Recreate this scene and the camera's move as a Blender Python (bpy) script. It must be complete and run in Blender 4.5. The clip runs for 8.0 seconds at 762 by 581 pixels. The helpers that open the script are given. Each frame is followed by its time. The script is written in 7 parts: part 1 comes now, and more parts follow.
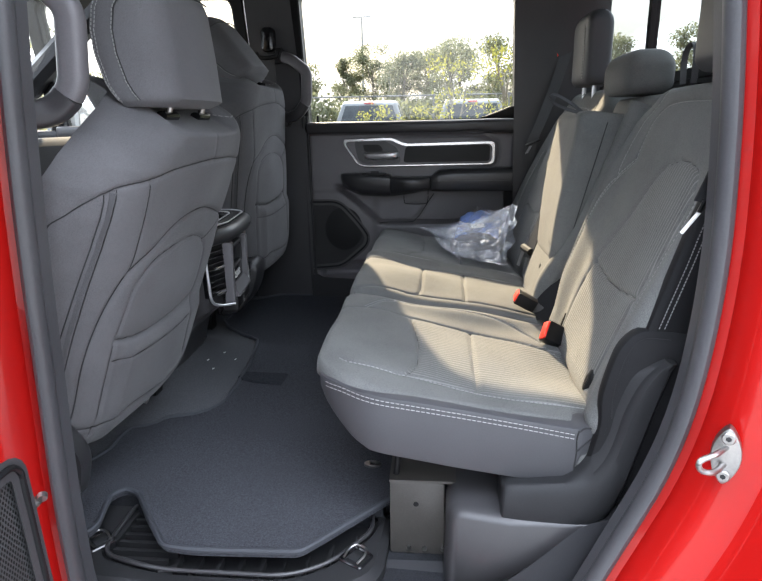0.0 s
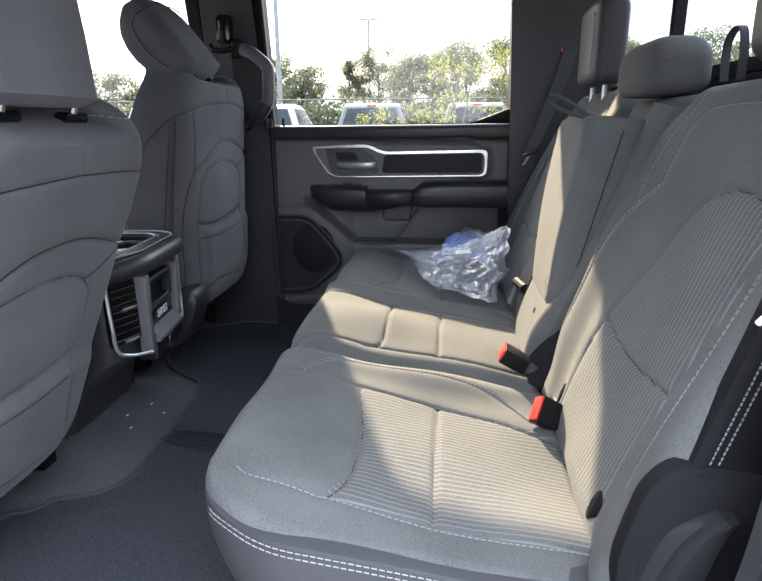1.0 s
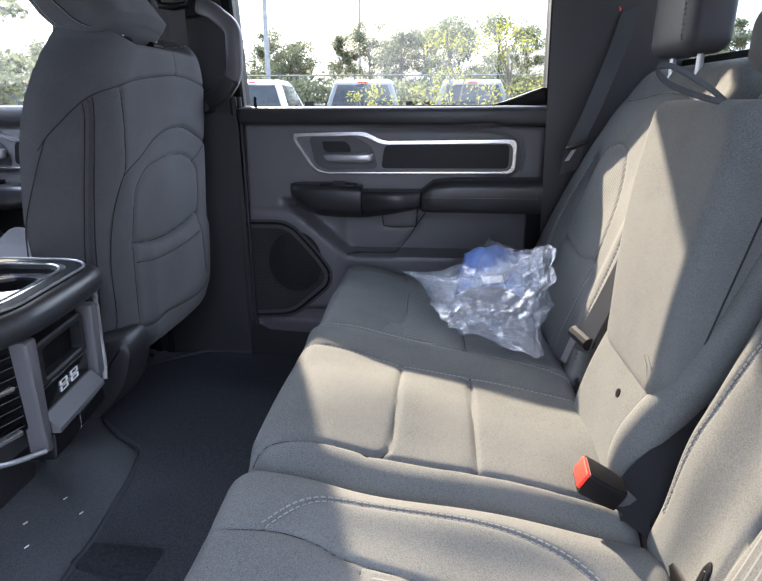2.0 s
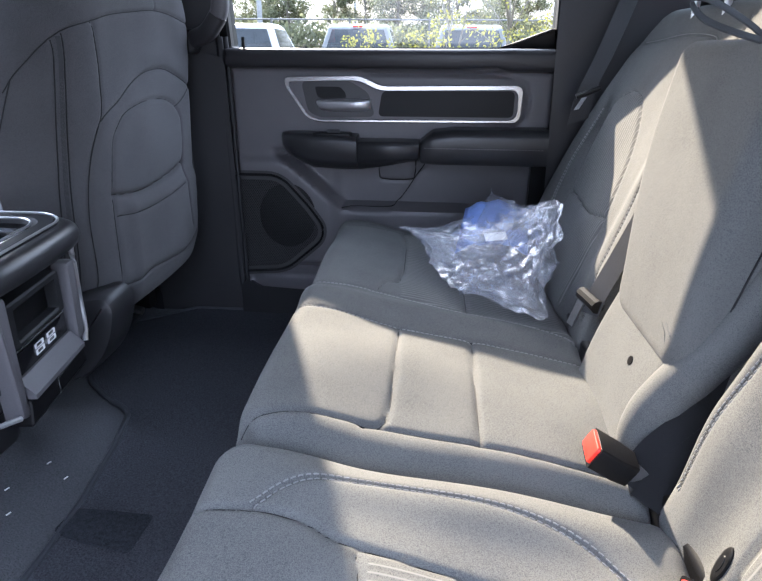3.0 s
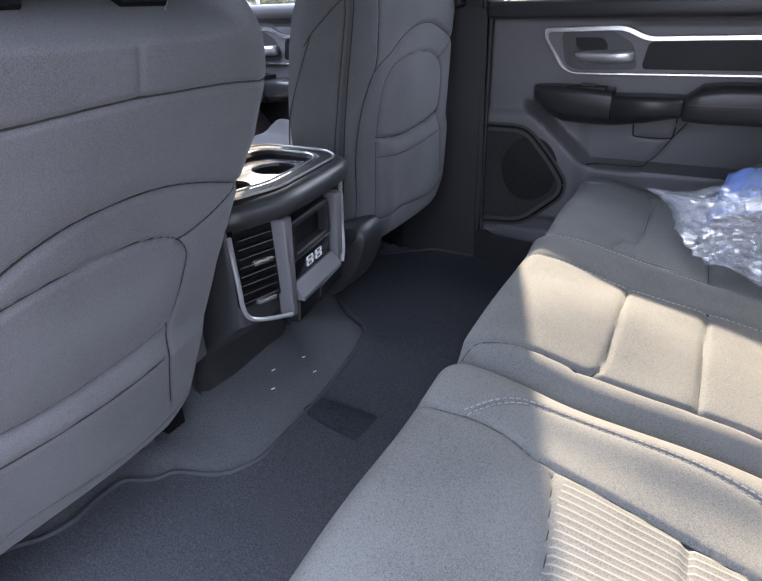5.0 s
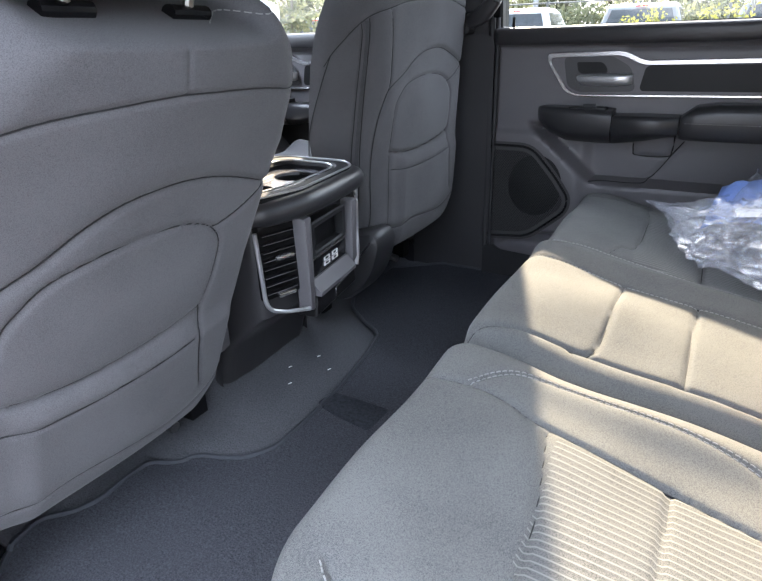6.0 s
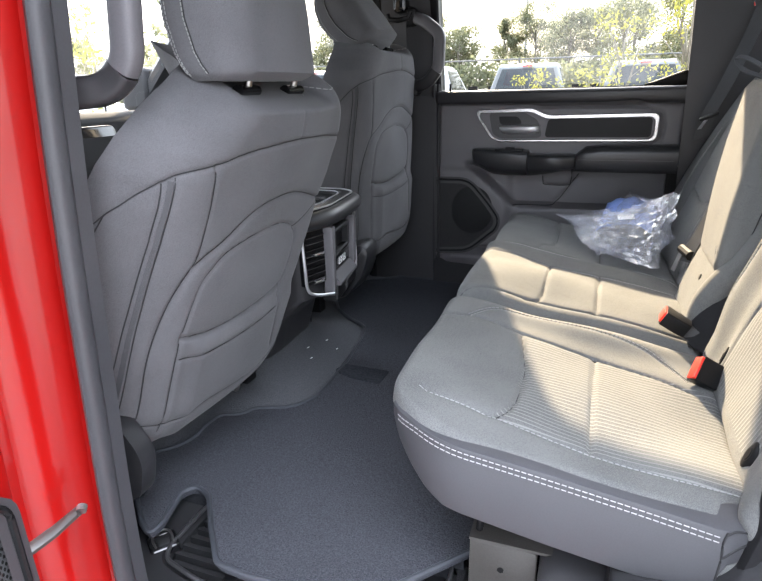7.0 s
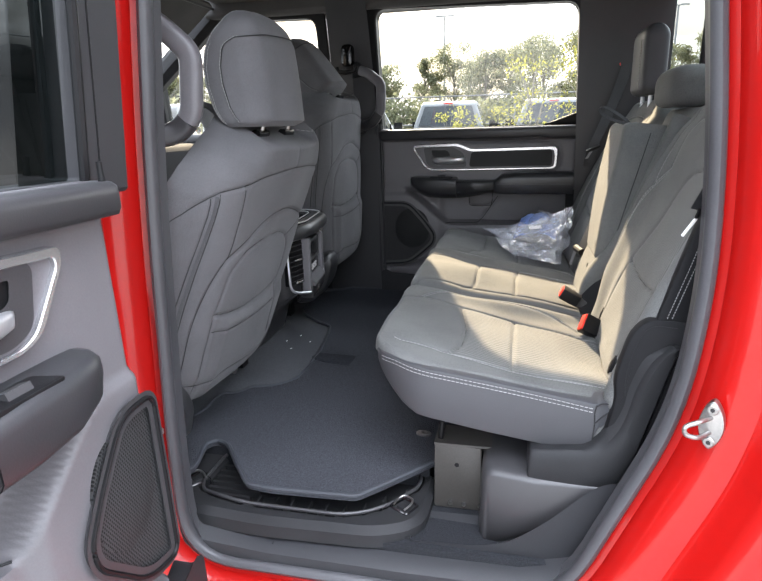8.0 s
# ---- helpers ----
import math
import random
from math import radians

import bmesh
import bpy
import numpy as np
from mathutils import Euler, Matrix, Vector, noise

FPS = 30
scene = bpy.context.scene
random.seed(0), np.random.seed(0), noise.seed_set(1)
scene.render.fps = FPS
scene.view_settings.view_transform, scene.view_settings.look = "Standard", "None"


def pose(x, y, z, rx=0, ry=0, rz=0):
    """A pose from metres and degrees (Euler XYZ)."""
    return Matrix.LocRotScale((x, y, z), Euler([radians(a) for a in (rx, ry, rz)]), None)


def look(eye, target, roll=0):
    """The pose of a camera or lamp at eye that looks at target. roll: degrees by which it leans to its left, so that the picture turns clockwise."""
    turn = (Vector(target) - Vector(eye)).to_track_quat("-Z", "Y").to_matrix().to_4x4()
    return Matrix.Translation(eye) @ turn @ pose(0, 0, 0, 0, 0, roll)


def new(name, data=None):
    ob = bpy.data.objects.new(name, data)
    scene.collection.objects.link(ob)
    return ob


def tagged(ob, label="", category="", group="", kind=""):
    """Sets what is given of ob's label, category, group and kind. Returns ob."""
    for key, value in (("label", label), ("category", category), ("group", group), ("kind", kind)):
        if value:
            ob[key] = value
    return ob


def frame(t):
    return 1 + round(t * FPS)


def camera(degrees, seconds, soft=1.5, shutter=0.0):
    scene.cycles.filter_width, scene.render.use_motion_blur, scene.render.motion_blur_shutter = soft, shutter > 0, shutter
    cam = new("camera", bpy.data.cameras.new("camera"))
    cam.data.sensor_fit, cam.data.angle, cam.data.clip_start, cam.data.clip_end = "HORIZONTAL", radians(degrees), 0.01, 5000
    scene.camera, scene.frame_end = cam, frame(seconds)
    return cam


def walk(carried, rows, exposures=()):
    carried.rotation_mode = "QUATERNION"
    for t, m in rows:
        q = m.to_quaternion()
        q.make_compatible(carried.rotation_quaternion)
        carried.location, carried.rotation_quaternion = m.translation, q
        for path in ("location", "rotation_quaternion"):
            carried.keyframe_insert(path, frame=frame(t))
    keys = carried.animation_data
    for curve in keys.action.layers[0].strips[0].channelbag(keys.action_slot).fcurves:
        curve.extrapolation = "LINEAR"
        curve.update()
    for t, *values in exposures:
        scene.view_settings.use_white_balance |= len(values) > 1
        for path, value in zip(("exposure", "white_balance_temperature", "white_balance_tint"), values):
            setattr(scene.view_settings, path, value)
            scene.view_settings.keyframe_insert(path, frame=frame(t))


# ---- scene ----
cam = camera(66.1, 8.0)
PATH = [
    (0, (0.315, 0.035, 1.369), (0.132, 1.949, 0.818), -1.0),
    (0.5, (0.387, 0.184, 1.375), (0.187, 2.098, 0.83), -0.9),
    (1, (0.395, 0.386, 1.373), (0.196, 2.3, 0.831), -0.4),
    (1.5, (0.332, 0.671, 1.379), (0.15, 2.582, 0.819), -0.1),
    (1.7, (0.327, 0.753, 1.385), (0.15, 2.661, 0.811), -0.1),
    (2.8, (0.315, 0.897, 1.384), (0.182, 2.752, 0.646), 0.3),
    (3, (0.315, 0.897, 1.374), (0.174, 2.741, 0.612), 0.5),
    (3.5, (0.313, 0.894, 1.364), (0.133, 2.702, 0.528), 0.8),
    (4, (0.313, 0.879, 1.367), (-0.034, 2.646, 0.496), 0.3),
    (4.5, (0.314, 0.841, 1.377), (-0.303, 2.522, 0.488), -0.6),
    (5, (0.326, 0.823, 1.38), (-0.52, 2.403, 0.492), -1.6),
    (5.2, (0.335, 0.812, 1.39), (-0.572, 2.357, 0.5), -2.1),
    (6.3, (0.373, 0.625, 1.348), (-0.494, 2.268, 0.608), -1.7),
    (6.5, (0.361, 0.509, 1.35), (-0.441, 2.195, 0.635), -1.4),
    (7, (0.366, 0.252, 1.384), (-0.287, 2.028, 0.736), -1.3),
    (7.5, (0.385, 0.029, 1.388), (-0.139, 1.868, 0.802), -1.4),
    (8, (0.388, -0.15, 1.402), (-0.05, 1.723, 0.854), -1.5),
]
walk(cam, [(t, look(eye, target, roll)) for t, eye, target, roll in PATH],
     [(0.0, 2.6, 6850, 12), (1.0, 2.72, 6600, 13), (1.7, 2.86, 6250, 15), (3.0, 3.0, 5900, 17), (4.5, 3.08, 5900, 18), (5.0, 3.14, 6300, 18), (6.3, 3.22, 6600, 13), (7.0, 3.1, 6950, 14), (8.0, 2.8, 7050, 13)])


# ---- world, sun, exposure ----
SUN = Vector((-0.305, 0.80, 0.50)).normalized()
world = bpy.data.worlds.new("world")
scene.world = world
world.use_nodes = True
wn, wl = world.node_tree.nodes, world.node_tree.links
wn.clear()
w_out = wn.new("ShaderNodeOutputWorld")
w_bg = wn.new("ShaderNodeBackground")
w_sky = wn.new("ShaderNodeTexSky")
w_sky.sky_type = "NISHITA"
w_sky.sun_disc = False
w_sky.sun_elevation = math.asin(SUN.z)
w_sky.sun_rotation = math.atan2(SUN.x, SUN.y)
w_sky.dust_density = 4.0
w_sky.air_density = 1.2
# hazy bright cloud cover over the blue
w_tc = wn.new("ShaderNodeTexCoord")
w_map = wn.new("ShaderNodeMapping")
w_map.inputs["Scale"].default_value = (1.0, 1.0, 2.6)
w_noise = wn.new("ShaderNodeTexNoise")
w_noise.inputs["Scale"].default_value = 3.2
w_noise.inputs["Detail"].default_value = 7.0
w_noise.inputs["Roughness"].default_value = 0.55
w_ramp = wn.new("ShaderNodeValToRGB")
w_ramp.color_ramp.elements[0].position = 0.44
w_ramp.color_ramp.elements[0].color = (1.7, 1.95, 2.3, 1)
w_ramp.color_ramp.elements[1].position = 0.60
w_ramp.color_ramp.elements[1].color = (8.0, 9.1, 10.8, 1)
w_mix = wn.new("ShaderNodeMix")
w_mix.data_type = "RGBA"
w_mix.inputs[0].default_value = 0.8
wl.new(w_tc.outputs["Generated"], w_map.inputs["Vector"])
wl.new(w_map.outputs["Vector"], w_noise.inputs["Vector"])
wl.new(w_noise.outputs[0], w_ramp.inputs[0])
wl.new(w_sky.outputs[0], w_mix.inputs[6])
wl.new(w_ramp.outputs[0], w_mix.inputs[7])
w_sep = wn.new("ShaderNodeSeparateXYZ")
wl.new(w_tc.outputs["Generated"], w_sep.inputs[0])
w_up = wn.new("ShaderNodeMapRange")
w_up.inputs["From Min"].default_value, w_up.inputs["From Max"].default_value = 0.0, 1.0
w_up.inputs["To Min"].default_value, w_up.inputs["To Max"].default_value = 0.36, 1.80
wl.new(w_sep.outputs[2], w_up.inputs["Value"])
w_scale = wn.new("ShaderNodeVectorMath")
w_scale.operation = "SCALE"
# cloud is brighter on the sun's side of the sky
w_dot = wn.new("ShaderNodeVectorMath")
w_dot.operation = "DOT_PRODUCT"
w_dot.inputs[1].default_value = SUN
w_side = wn.new("ShaderNodeMapRange")
w_side.inputs["From Min"].default_value, w_side.inputs["From Max"].default_value = -1.0, 1.0
w_side.inputs["To Min"].default_value, w_side.inputs["To Max"].default_value = 0.70, 1.50
w_gain = wn.new("ShaderNodeMath")
w_gain.operation = "MULTIPLY"
wl.new(w_tc.outputs["Generated"], w_dot.inputs[0])
wl.new(w_dot.outputs["Value"], w_side.inputs["Value"])
wl.new(w_up.outputs[0], w_gain.inputs[0])
wl.new(w_side.outputs[0], w_gain.inputs[1])
wl.new(w_mix.outputs[2], w_scale.inputs[0])
wl.new(w_gain.outputs[0], w_scale.inputs["Scale"])
wl.new(w_scale.outputs[0], w_bg.inputs["Color"])
w_bg.inputs["Strength"].default_value = 0.225
wl.new(w_bg.outputs[0], w_out.inputs["Surface"])

sun_data = bpy.data.lights.new("sun", "SUN")
sun_data.energy = 2.9
sun_data.angle = radians(0.9)
sun_data.color = (1.0, 0.85, 0.60)
sun = new("sun", sun_data)
sun.matrix_world = look(SUN * 30, (0, 0, 0))


# ---- materials ----
def surface(name, col, rough=0.6, grain=500.0, bump=0.15, vary=0.25, blot=6.0, metal=0.0, coat=0.0, sheen=0.0, dist=0.001, spec=0.5):
    """Noise at two scales over one base colour, with fine relief."""
    m = bpy.data.materials.new(name)
    m.use_nodes = True
    n, l = m.node_tree.nodes, m.node_tree.links
    b = n["Principled BSDF"]
    tc = n.new("ShaderNodeTexCoord")
    fine, big = n.new("ShaderNodeTexNoise"), n.new("ShaderNodeTexNoise")
    fine.inputs["Scale"].default_value, fine.inputs["Detail"].default_value = grain, 3
    big.inputs["Scale"].default_value, big.inputs["Detail"].default_value = blot, 4
    l.new(tc.outputs["Object"], fine.inputs["Vector"])
    l.new(tc.outputs["Object"], big.inputs["Vector"])
    add = n.new("ShaderNodeMath")
    add.operation = "MULTIPLY_ADD"
    add.inputs[1].default_value = 0.6
    l.new(fine.outputs[0], add.inputs[0])
    l.new(big.outputs[0], add.inputs[2])
    ramp = n.new("ShaderNodeValToRGB")
    lo, hi = 1 - vary, 1 + vary
    ramp.color_ramp.elements[0].position, ramp.color_ramp.elements[0].color = 0.5, (*[min(1, c * lo) for c in col], 1)
    ramp.color_ramp.elements[1].position, ramp.color_ramp.elements[1].color = 1.1, (*[min(1, c * hi) for c in col], 1)
    ramp.color_ramp.elements[1].position = 1.0
    l.new(add.outputs[0], ramp.inputs[0])
    l.new(ramp.outputs[0], b.inputs["Base Color"])
    rm = n.new("ShaderNodeMapRange")
    rm.inputs["To Min"].default_value, rm.inputs["To Max"].default_value = max(0, rough - 0.07), min(1, rough + 0.07)
    l.new(big.outputs[0], rm.inputs["Value"])
    l.new(rm.outputs[0], b.inputs["Roughness"])
    b.inputs["Metallic"].default_value = metal
    b.inputs["Coat Weight"].default_value = coat
    b.inputs["Coat Roughness"].default_value = 0.03
    b.inputs["Sheen Weight"].default_value = sheen
    b.inputs["Sheen Roughness"].default_value = 0.4
    b.inputs["Specular IOR Level"].default_value = spec
    if bump:
        bp = n.new("ShaderNodeBump")
        bp.inputs["Strength"].default_value, bp.inputs["Distance"].default_value = bump, dist
        l.new(fine.outputs[0], bp.inputs["Height"])
        l.new(bp.outputs[0], b.inputs["Normal"])
    return m


def woven(name, dark, light, pitch=0.0016, rib=0.0, sheen=0.3):
    """Heathered cloth on the UV in metres: crossed threads, and with rib wavy raised cords."""
    m = bpy.data.materials.new(name)
    m.use_nodes = True
    n, l = m.node_tree.nodes, m.node_tree.links
    b = n["Principled BSDF"]
    b.inputs["Roughness"].default_value = 0.92
    b.inputs["Specular IOR Level"].default_value = 0.25
    b.inputs["Sheen Weight"].default_value = sheen
    b.inputs["Sheen Roughness"].default_value = 0.45
    tc = n.new("ShaderNodeTexCoord")
    w1, w2 = n.new("ShaderNodeTexNoise"), n.new("ShaderNodeTexNoise")
    for w, st in ((w1, (0.28, 1.0, 1.0)), (w2, (1.0, 0.28, 1.0))):
        mp = n.new("ShaderNodeMapping")
        mp.inputs["Scale"].default_value = st
        l.new(tc.outputs["Object"], mp.inputs["Vector"])
        l.new(mp.outputs[0], w.inputs["Vector"])
        w.inputs["Scale"].default_value = 2.1 / pitch
        w.inputs["Detail"].default_value = 1
    speck, blot = n.new("ShaderNodeTexNoise"), n.new("ShaderNodeTexNoise")
    speck.inputs["Scale"].default_value, speck.inputs["Detail"].default_value = 1000, 3
    blot.inputs["Scale"].default_value, blot.inputs["Detail"].default_value = 9, 3
    l.new(tc.outputs["Object"], speck.inputs["Vector"])
    l.new(tc.outputs["Object"], blot.inputs["Vector"])
    mul = n.new("ShaderNodeMath")
    mul.operation = "MULTIPLY"
    l.new(w1.outputs[0], mul.inputs[0])
    l.new(w2.outputs[0], mul.inputs[1])
    mixv = n.new("ShaderNodeMath")
    mixv.operation = "MULTIPLY_ADD"
    mixv.inputs[1].default_value = 0.9
    l.new(mul.outputs[0], mixv.inputs[0])
    l.new(speck.outputs[0], mixv.inputs[2])
    add2 = n.new("ShaderNodeMath")
    add2.operation = "MULTIPLY_ADD"
    add2.inputs[1].default_value = 0.35
    l.new(blot.outputs[0], add2.inputs[0])
    l.new(mixv.outputs[0], add2.inputs[2])
    ramp = n.new("ShaderNodeValToRGB")
    ramp.color_ramp.elements[0].position, ramp.color_ramp.elements[0].color = 0.66, (*dark, 1)
    ramp.color_ramp.elements[1].position, ramp.color_ramp.elements[1].color = 1.13, (*light, 1)
    l.new(add2.outputs[0], ramp.inputs[0])
    bp = n.new("ShaderNodeBump")
    bp.inputs["Strength"].default_value, bp.inputs["Distance"].default_value = 0.15, 0.0004
    l.new(mixv.outputs[0], bp.inputs["Height"])
    if rib:
        wr = n.new("ShaderNodeTexWave")
        wr.bands_direction = "X"
        wr.wave_profile = "SIN"
        wr.inputs["Scale"].default_value = 0.31 / rib
        wr.inputs["Distortion"].default_value = 4.2
        wr.inputs["Detail"].default_value = 1.0
        wr.inputs["Detail Scale"].default_value = 0.2
        l.new(tc.outputs["UV"], wr.inputs["Vector"])
        rr = n.new("ShaderNodeValToRGB")
        rr.color_ramp.elements[0].position, rr.color_ramp.elements[0].color = 0.78, (0, 0, 0, 1)
        rr.color_ramp.elements[1].position, rr.color_ramp.elements[1].color = 0.98, (1, 1, 1, 1)
        l.new(wr.outputs["Fac"], rr.inputs[0])
        mx = n.new("ShaderNodeMix")
        mx.data_type = "RGBA"
        mx.blend_type = "MIX"
        l.new(rr.outputs[0], mx.inputs[0])
        l.new(ramp.outputs[0], mx.inputs[6])
        mx.inputs[7].default_value = (*[c * 1.4 for c in light], 1)
        l.new(mx.outputs[2], b.inputs["Base Color"])
        b2 = n.new("ShaderNodeBump")
        b2.inputs["Strength"].default_value, b2.inputs["Distance"].default_value = 0.30, 0.0008
        l.new(wr.outputs["Fac"], b2.inputs["Height"])
        l.new(bp.outputs[0], b2.inputs["Normal"])
        l.new(b2.outputs[0], b.inputs["Normal"])
    else:
        l.new(ramp.outputs[0], b.inputs["Base Color"])
        l.new(bp.outputs[0], b.inputs["Normal"])
    return m


def perforated(name, col, hole, pitch):
    """Staggered small holes over a plastic or metal sheet, on the UV in metres."""
    m = surface(name, col, 0.6, 600, 0.1, spec=0.2)
    n, l = m.node_tree.nodes, m.node_tree.links
    b = n["Principled BSDF"]
    tc = n.new("ShaderNodeTexCoord")
    sep = n.new("ShaderNodeSeparateXYZ")
    l.new(tc.outputs["UV"], sep.inputs[0])
    prods = []
    for turn in (1, -1):
        ad = n.new("ShaderNodeMath")
        ad.operation = "MULTIPLY_ADD"
        ad.inputs[1].default_value = 0.58 * turn
        l.new(sep.outputs[1], ad.inputs[0])
        l.new(sep.outputs[0], ad.inputs[2])
        sc = n.new("ShaderNodeMath")
        sc.operation = "MULTIPLY"
        sc.inputs[1].default_value = math.pi / pitch
        l.new(ad.outputs[0], sc.inputs[0])
        si = n.new("ShaderNodeMath")
        si.operation = "SINE"
        l.new(sc.outputs[0], si.inputs[0])
        ab = n.new("ShaderNodeMath")
        ab.operation = "ABSOLUTE"
        l.new(si.outputs[0], ab.inputs[0])
        prods.append(ab)
    mu = n.new("ShaderNodeMath")
    mu.operation = "MULTIPLY"
    l.new(prods[0].outputs[0], mu.inputs[0])
    l.new(prods[1].outputs[0], mu.inputs[1])
    gt = n.new("ShaderNodeValToRGB")
    gt.color_ramp.elements[0].position, gt.color_ramp.elements[0].color = 0.46, (0, 0, 0, 1)
    gt.color_ramp.elements[1].position, gt.color_ramp.elements[1].color = 0.54, (1, 1, 1, 1)
    l.new(mu.outputs[0], gt.inputs[0])
    mx = n.new("ShaderNodeMix")
    mx.data_type = "RGBA"
    l.new(gt.outputs[0], mx.inputs[0])
    mx.inputs[6].default_value = (*col, 1)
    mx.inputs[7].default_value = (*hole, 1)
    l.new(mx.outputs[2], b.inputs["Base Color"])
    bp = n.new("ShaderNodeBump")
    bp.invert = True
    bp.inputs["Strength"].default_value, bp.inputs["Distance"].default_value = 0.8, 0.0015
    l.new(gt.outputs[0], bp.inputs["Height"])
    l.new(bp.outputs[0], b.inputs["Normal"])
    return m


def clear_glass(name, tint=(1, 1, 1), rough=0.0):
    """Thin pane: straight through, with a fresnel gloss."""
    m = bpy.data.materials.new(name)
    m.use_nodes = True
    n, l = m.node_tree.nodes, m.node_tree.links
    n.clear()
    out, mix = n.new("ShaderNodeOutputMaterial"), n.new("ShaderNodeMixShader")
    tr, gl, fr = n.new("ShaderNodeBsdfTransparent"), n.new("ShaderNodeBsdfGlossy"), n.new("ShaderNodeLayerWeight")
    pw, sc = n.new("ShaderNodeMath"), n.new("ShaderNodeMath")
    tr.inputs[0].default_value = (*tint, 1)
    gl.inputs["Roughness"].default_value = rough
    pw.operation, sc.operation = "POWER", "MULTIPLY_ADD"
    pw.inputs[1].default_value = 5.0
    sc.inputs[1].default_value, sc.inputs[2].default_value = 0.92, 0.07
    l.new(fr.outputs["Facing"], pw.inputs[0])
    l.new(pw.outputs[0], sc.inputs[0])
    l.new(sc.outputs[0], mix.inputs[0])
    l.new(tr.outputs[0], mix.inputs[1])
    l.new(gl.outputs[0], mix.inputs[2])
    l.new(mix.outputs[0], out.inputs["Surface"])
    return m


def leafy(name, a, b_):
    m = bpy.data.materials.new(name)
    m.use_nodes = True
    n, l = m.node_tree.nodes, m.node_tree.links
    b = n["Principled BSDF"]
    g = n.new("ShaderNodeNewGeometry")
    r = n.new("ShaderNodeValToRGB")
    r.color_ramp.elements[0].color, r.color_ramp.elements[1].color = (*a, 1), (*b_, 1)
    l.new(g.outputs["Random Per Island"], r.inputs[0])
    l.new(r.outputs[0], b.inputs["Base Color"])
    b.inputs["Roughness"].default_value = 0.7
    t = n.new("ShaderNodeBsdfTranslucent")
    l.new(r.outputs[0], t.inputs[0])
    mix = n.new("ShaderNodeMixShader")
    mix.inputs[0].default_value = 0.6
    l.new(b.outputs[0], mix.inputs[1])
    l.new(t.outputs[0], mix.inputs[2])
    l.new(mix.outputs[0], n["Material Output"].inputs["Surface"])
    return m


CLOTH = woven("bench_cloth", (0.060, 0.062, 0.064), (0.134, 0.135, 0.130), sheen=0.05)
RIBBED = woven("ribbed_cloth", (0.054, 0.056, 0.057), (0.130, 0.130, 0.124), rib=0.0092, sheen=0.05)
BACKCLOTH = woven("seat_back_cloth", (0.062, 0.061, 0.064), (0.112, 0.110, 0.115), pitch=0.001, sheen=0.10)
VINYL = surface("seat_vinyl", (0.048, 0.048, 0.052), 0.5, 420, 0.1, 0.1, spec=0.35)
THREAD2 = surface("stitch_thread_white", (0.27, 0.27, 0.265), 0.7, 900, 0.2)
SEAM = surface("seam_thread_dark", (0.012, 0.012, 0.013), 0.8, 800, 0.2)
THREAD = surface("stitch_thread_pale", (0.21, 0.21, 0.205), 0.7, 900, 0.2)
PLASTIC = surface("trim_plastic_dark", (0.017, 0.0172, 0.0185), 0.46, 420, 0.1, 0.15, spec=0.2)
PLASTIC2 = surface("trim_plastic_grey", (0.112, 0.107, 0.113), 0.42, 420, 0.1, 0.12, spec=0.4)
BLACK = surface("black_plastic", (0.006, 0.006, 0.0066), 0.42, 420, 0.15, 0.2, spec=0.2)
GLOSSBLACK = surface("gloss_black", (0.008, 0.008, 0.009), 0.12, 300, 0.0)
SEALGREY = surface("seal_grey_rubber", (0.046, 0.046, 0.050), 0.42, 300, 0.15, 0.15, spec=0.5)
RUBBER = surface("rubber_seal", (0.022, 0.022, 0.024), 0.5, 300, 0.15, spec=0.3)
HEADLINER = surface("headliner_cloth", (0.055, 0.053, 0.052), 0.95, 700, 0.3)
CARPET = surface("carpet_black", (0.022, 0.023, 0.026), 0.98, 400, 0.9, 0.25, 200, spec=0.05, dist=0.003)
MATCLOTH = surface("floor_mat_pile", (0.046, 0.048, 0.055), 0.98, 280, 1.0, 0.45, 420, spec=0.05, dist=0.003)
PADCLOTH = surface("flattened_pile", (0.027, 0.029, 0.034), 0.98, 420, 0.7, 0.4, 150, spec=0.05, dist=0.003)
CARPET2 = surface("carpet_charcoal", (0.078, 0.080, 0.086), 0.98, 360, 1.0, 0.22, 300, spec=0.05, dist=0.003)
BINDING = surface("mat_binding", (0.030, 0.033, 0.040), 0.7, 500, 0.4)
WINGVINYL = surface("black_vinyl", (0.012, 0.012, 0.013), 0.6, 420, 0.15, 0.15, spec=0.10)
CHROME = surface("satin_chrome", (0.56, 0.56, 0.57), 0.22, 400, 0.02, 0.05, metal=0.85)
STEEL = surface("zinc_steel", (0.34, 0.33, 0.32), 0.36, 300, 0.1, 0.2, metal=1.0)
BRACKET = surface("painted_bracket", (0.046, 0.042, 0.038), 0.42, 400, 0.1)
ARMPAD = surface("armrest_vinyl", (0.024, 0.024, 0.026), 0.36, 420, 0.1, 0.12, spec=0.5)
LEDGE = surface("ledge_vinyl", (0.034, 0.033, 0.035), 0.4, 420, 0.1, 0.12, spec=0.45)
TRAY = surface("tray_plastic", (0.020, 0.0202, 0.0215), 0.52, 420, 0.12, 0.15, spec=0.14)
PILLAR = surface("pillar_plastic", (0.027, 0.0265, 0.0285), 0.42, 420, 0.1, 0.12, spec=0.45)
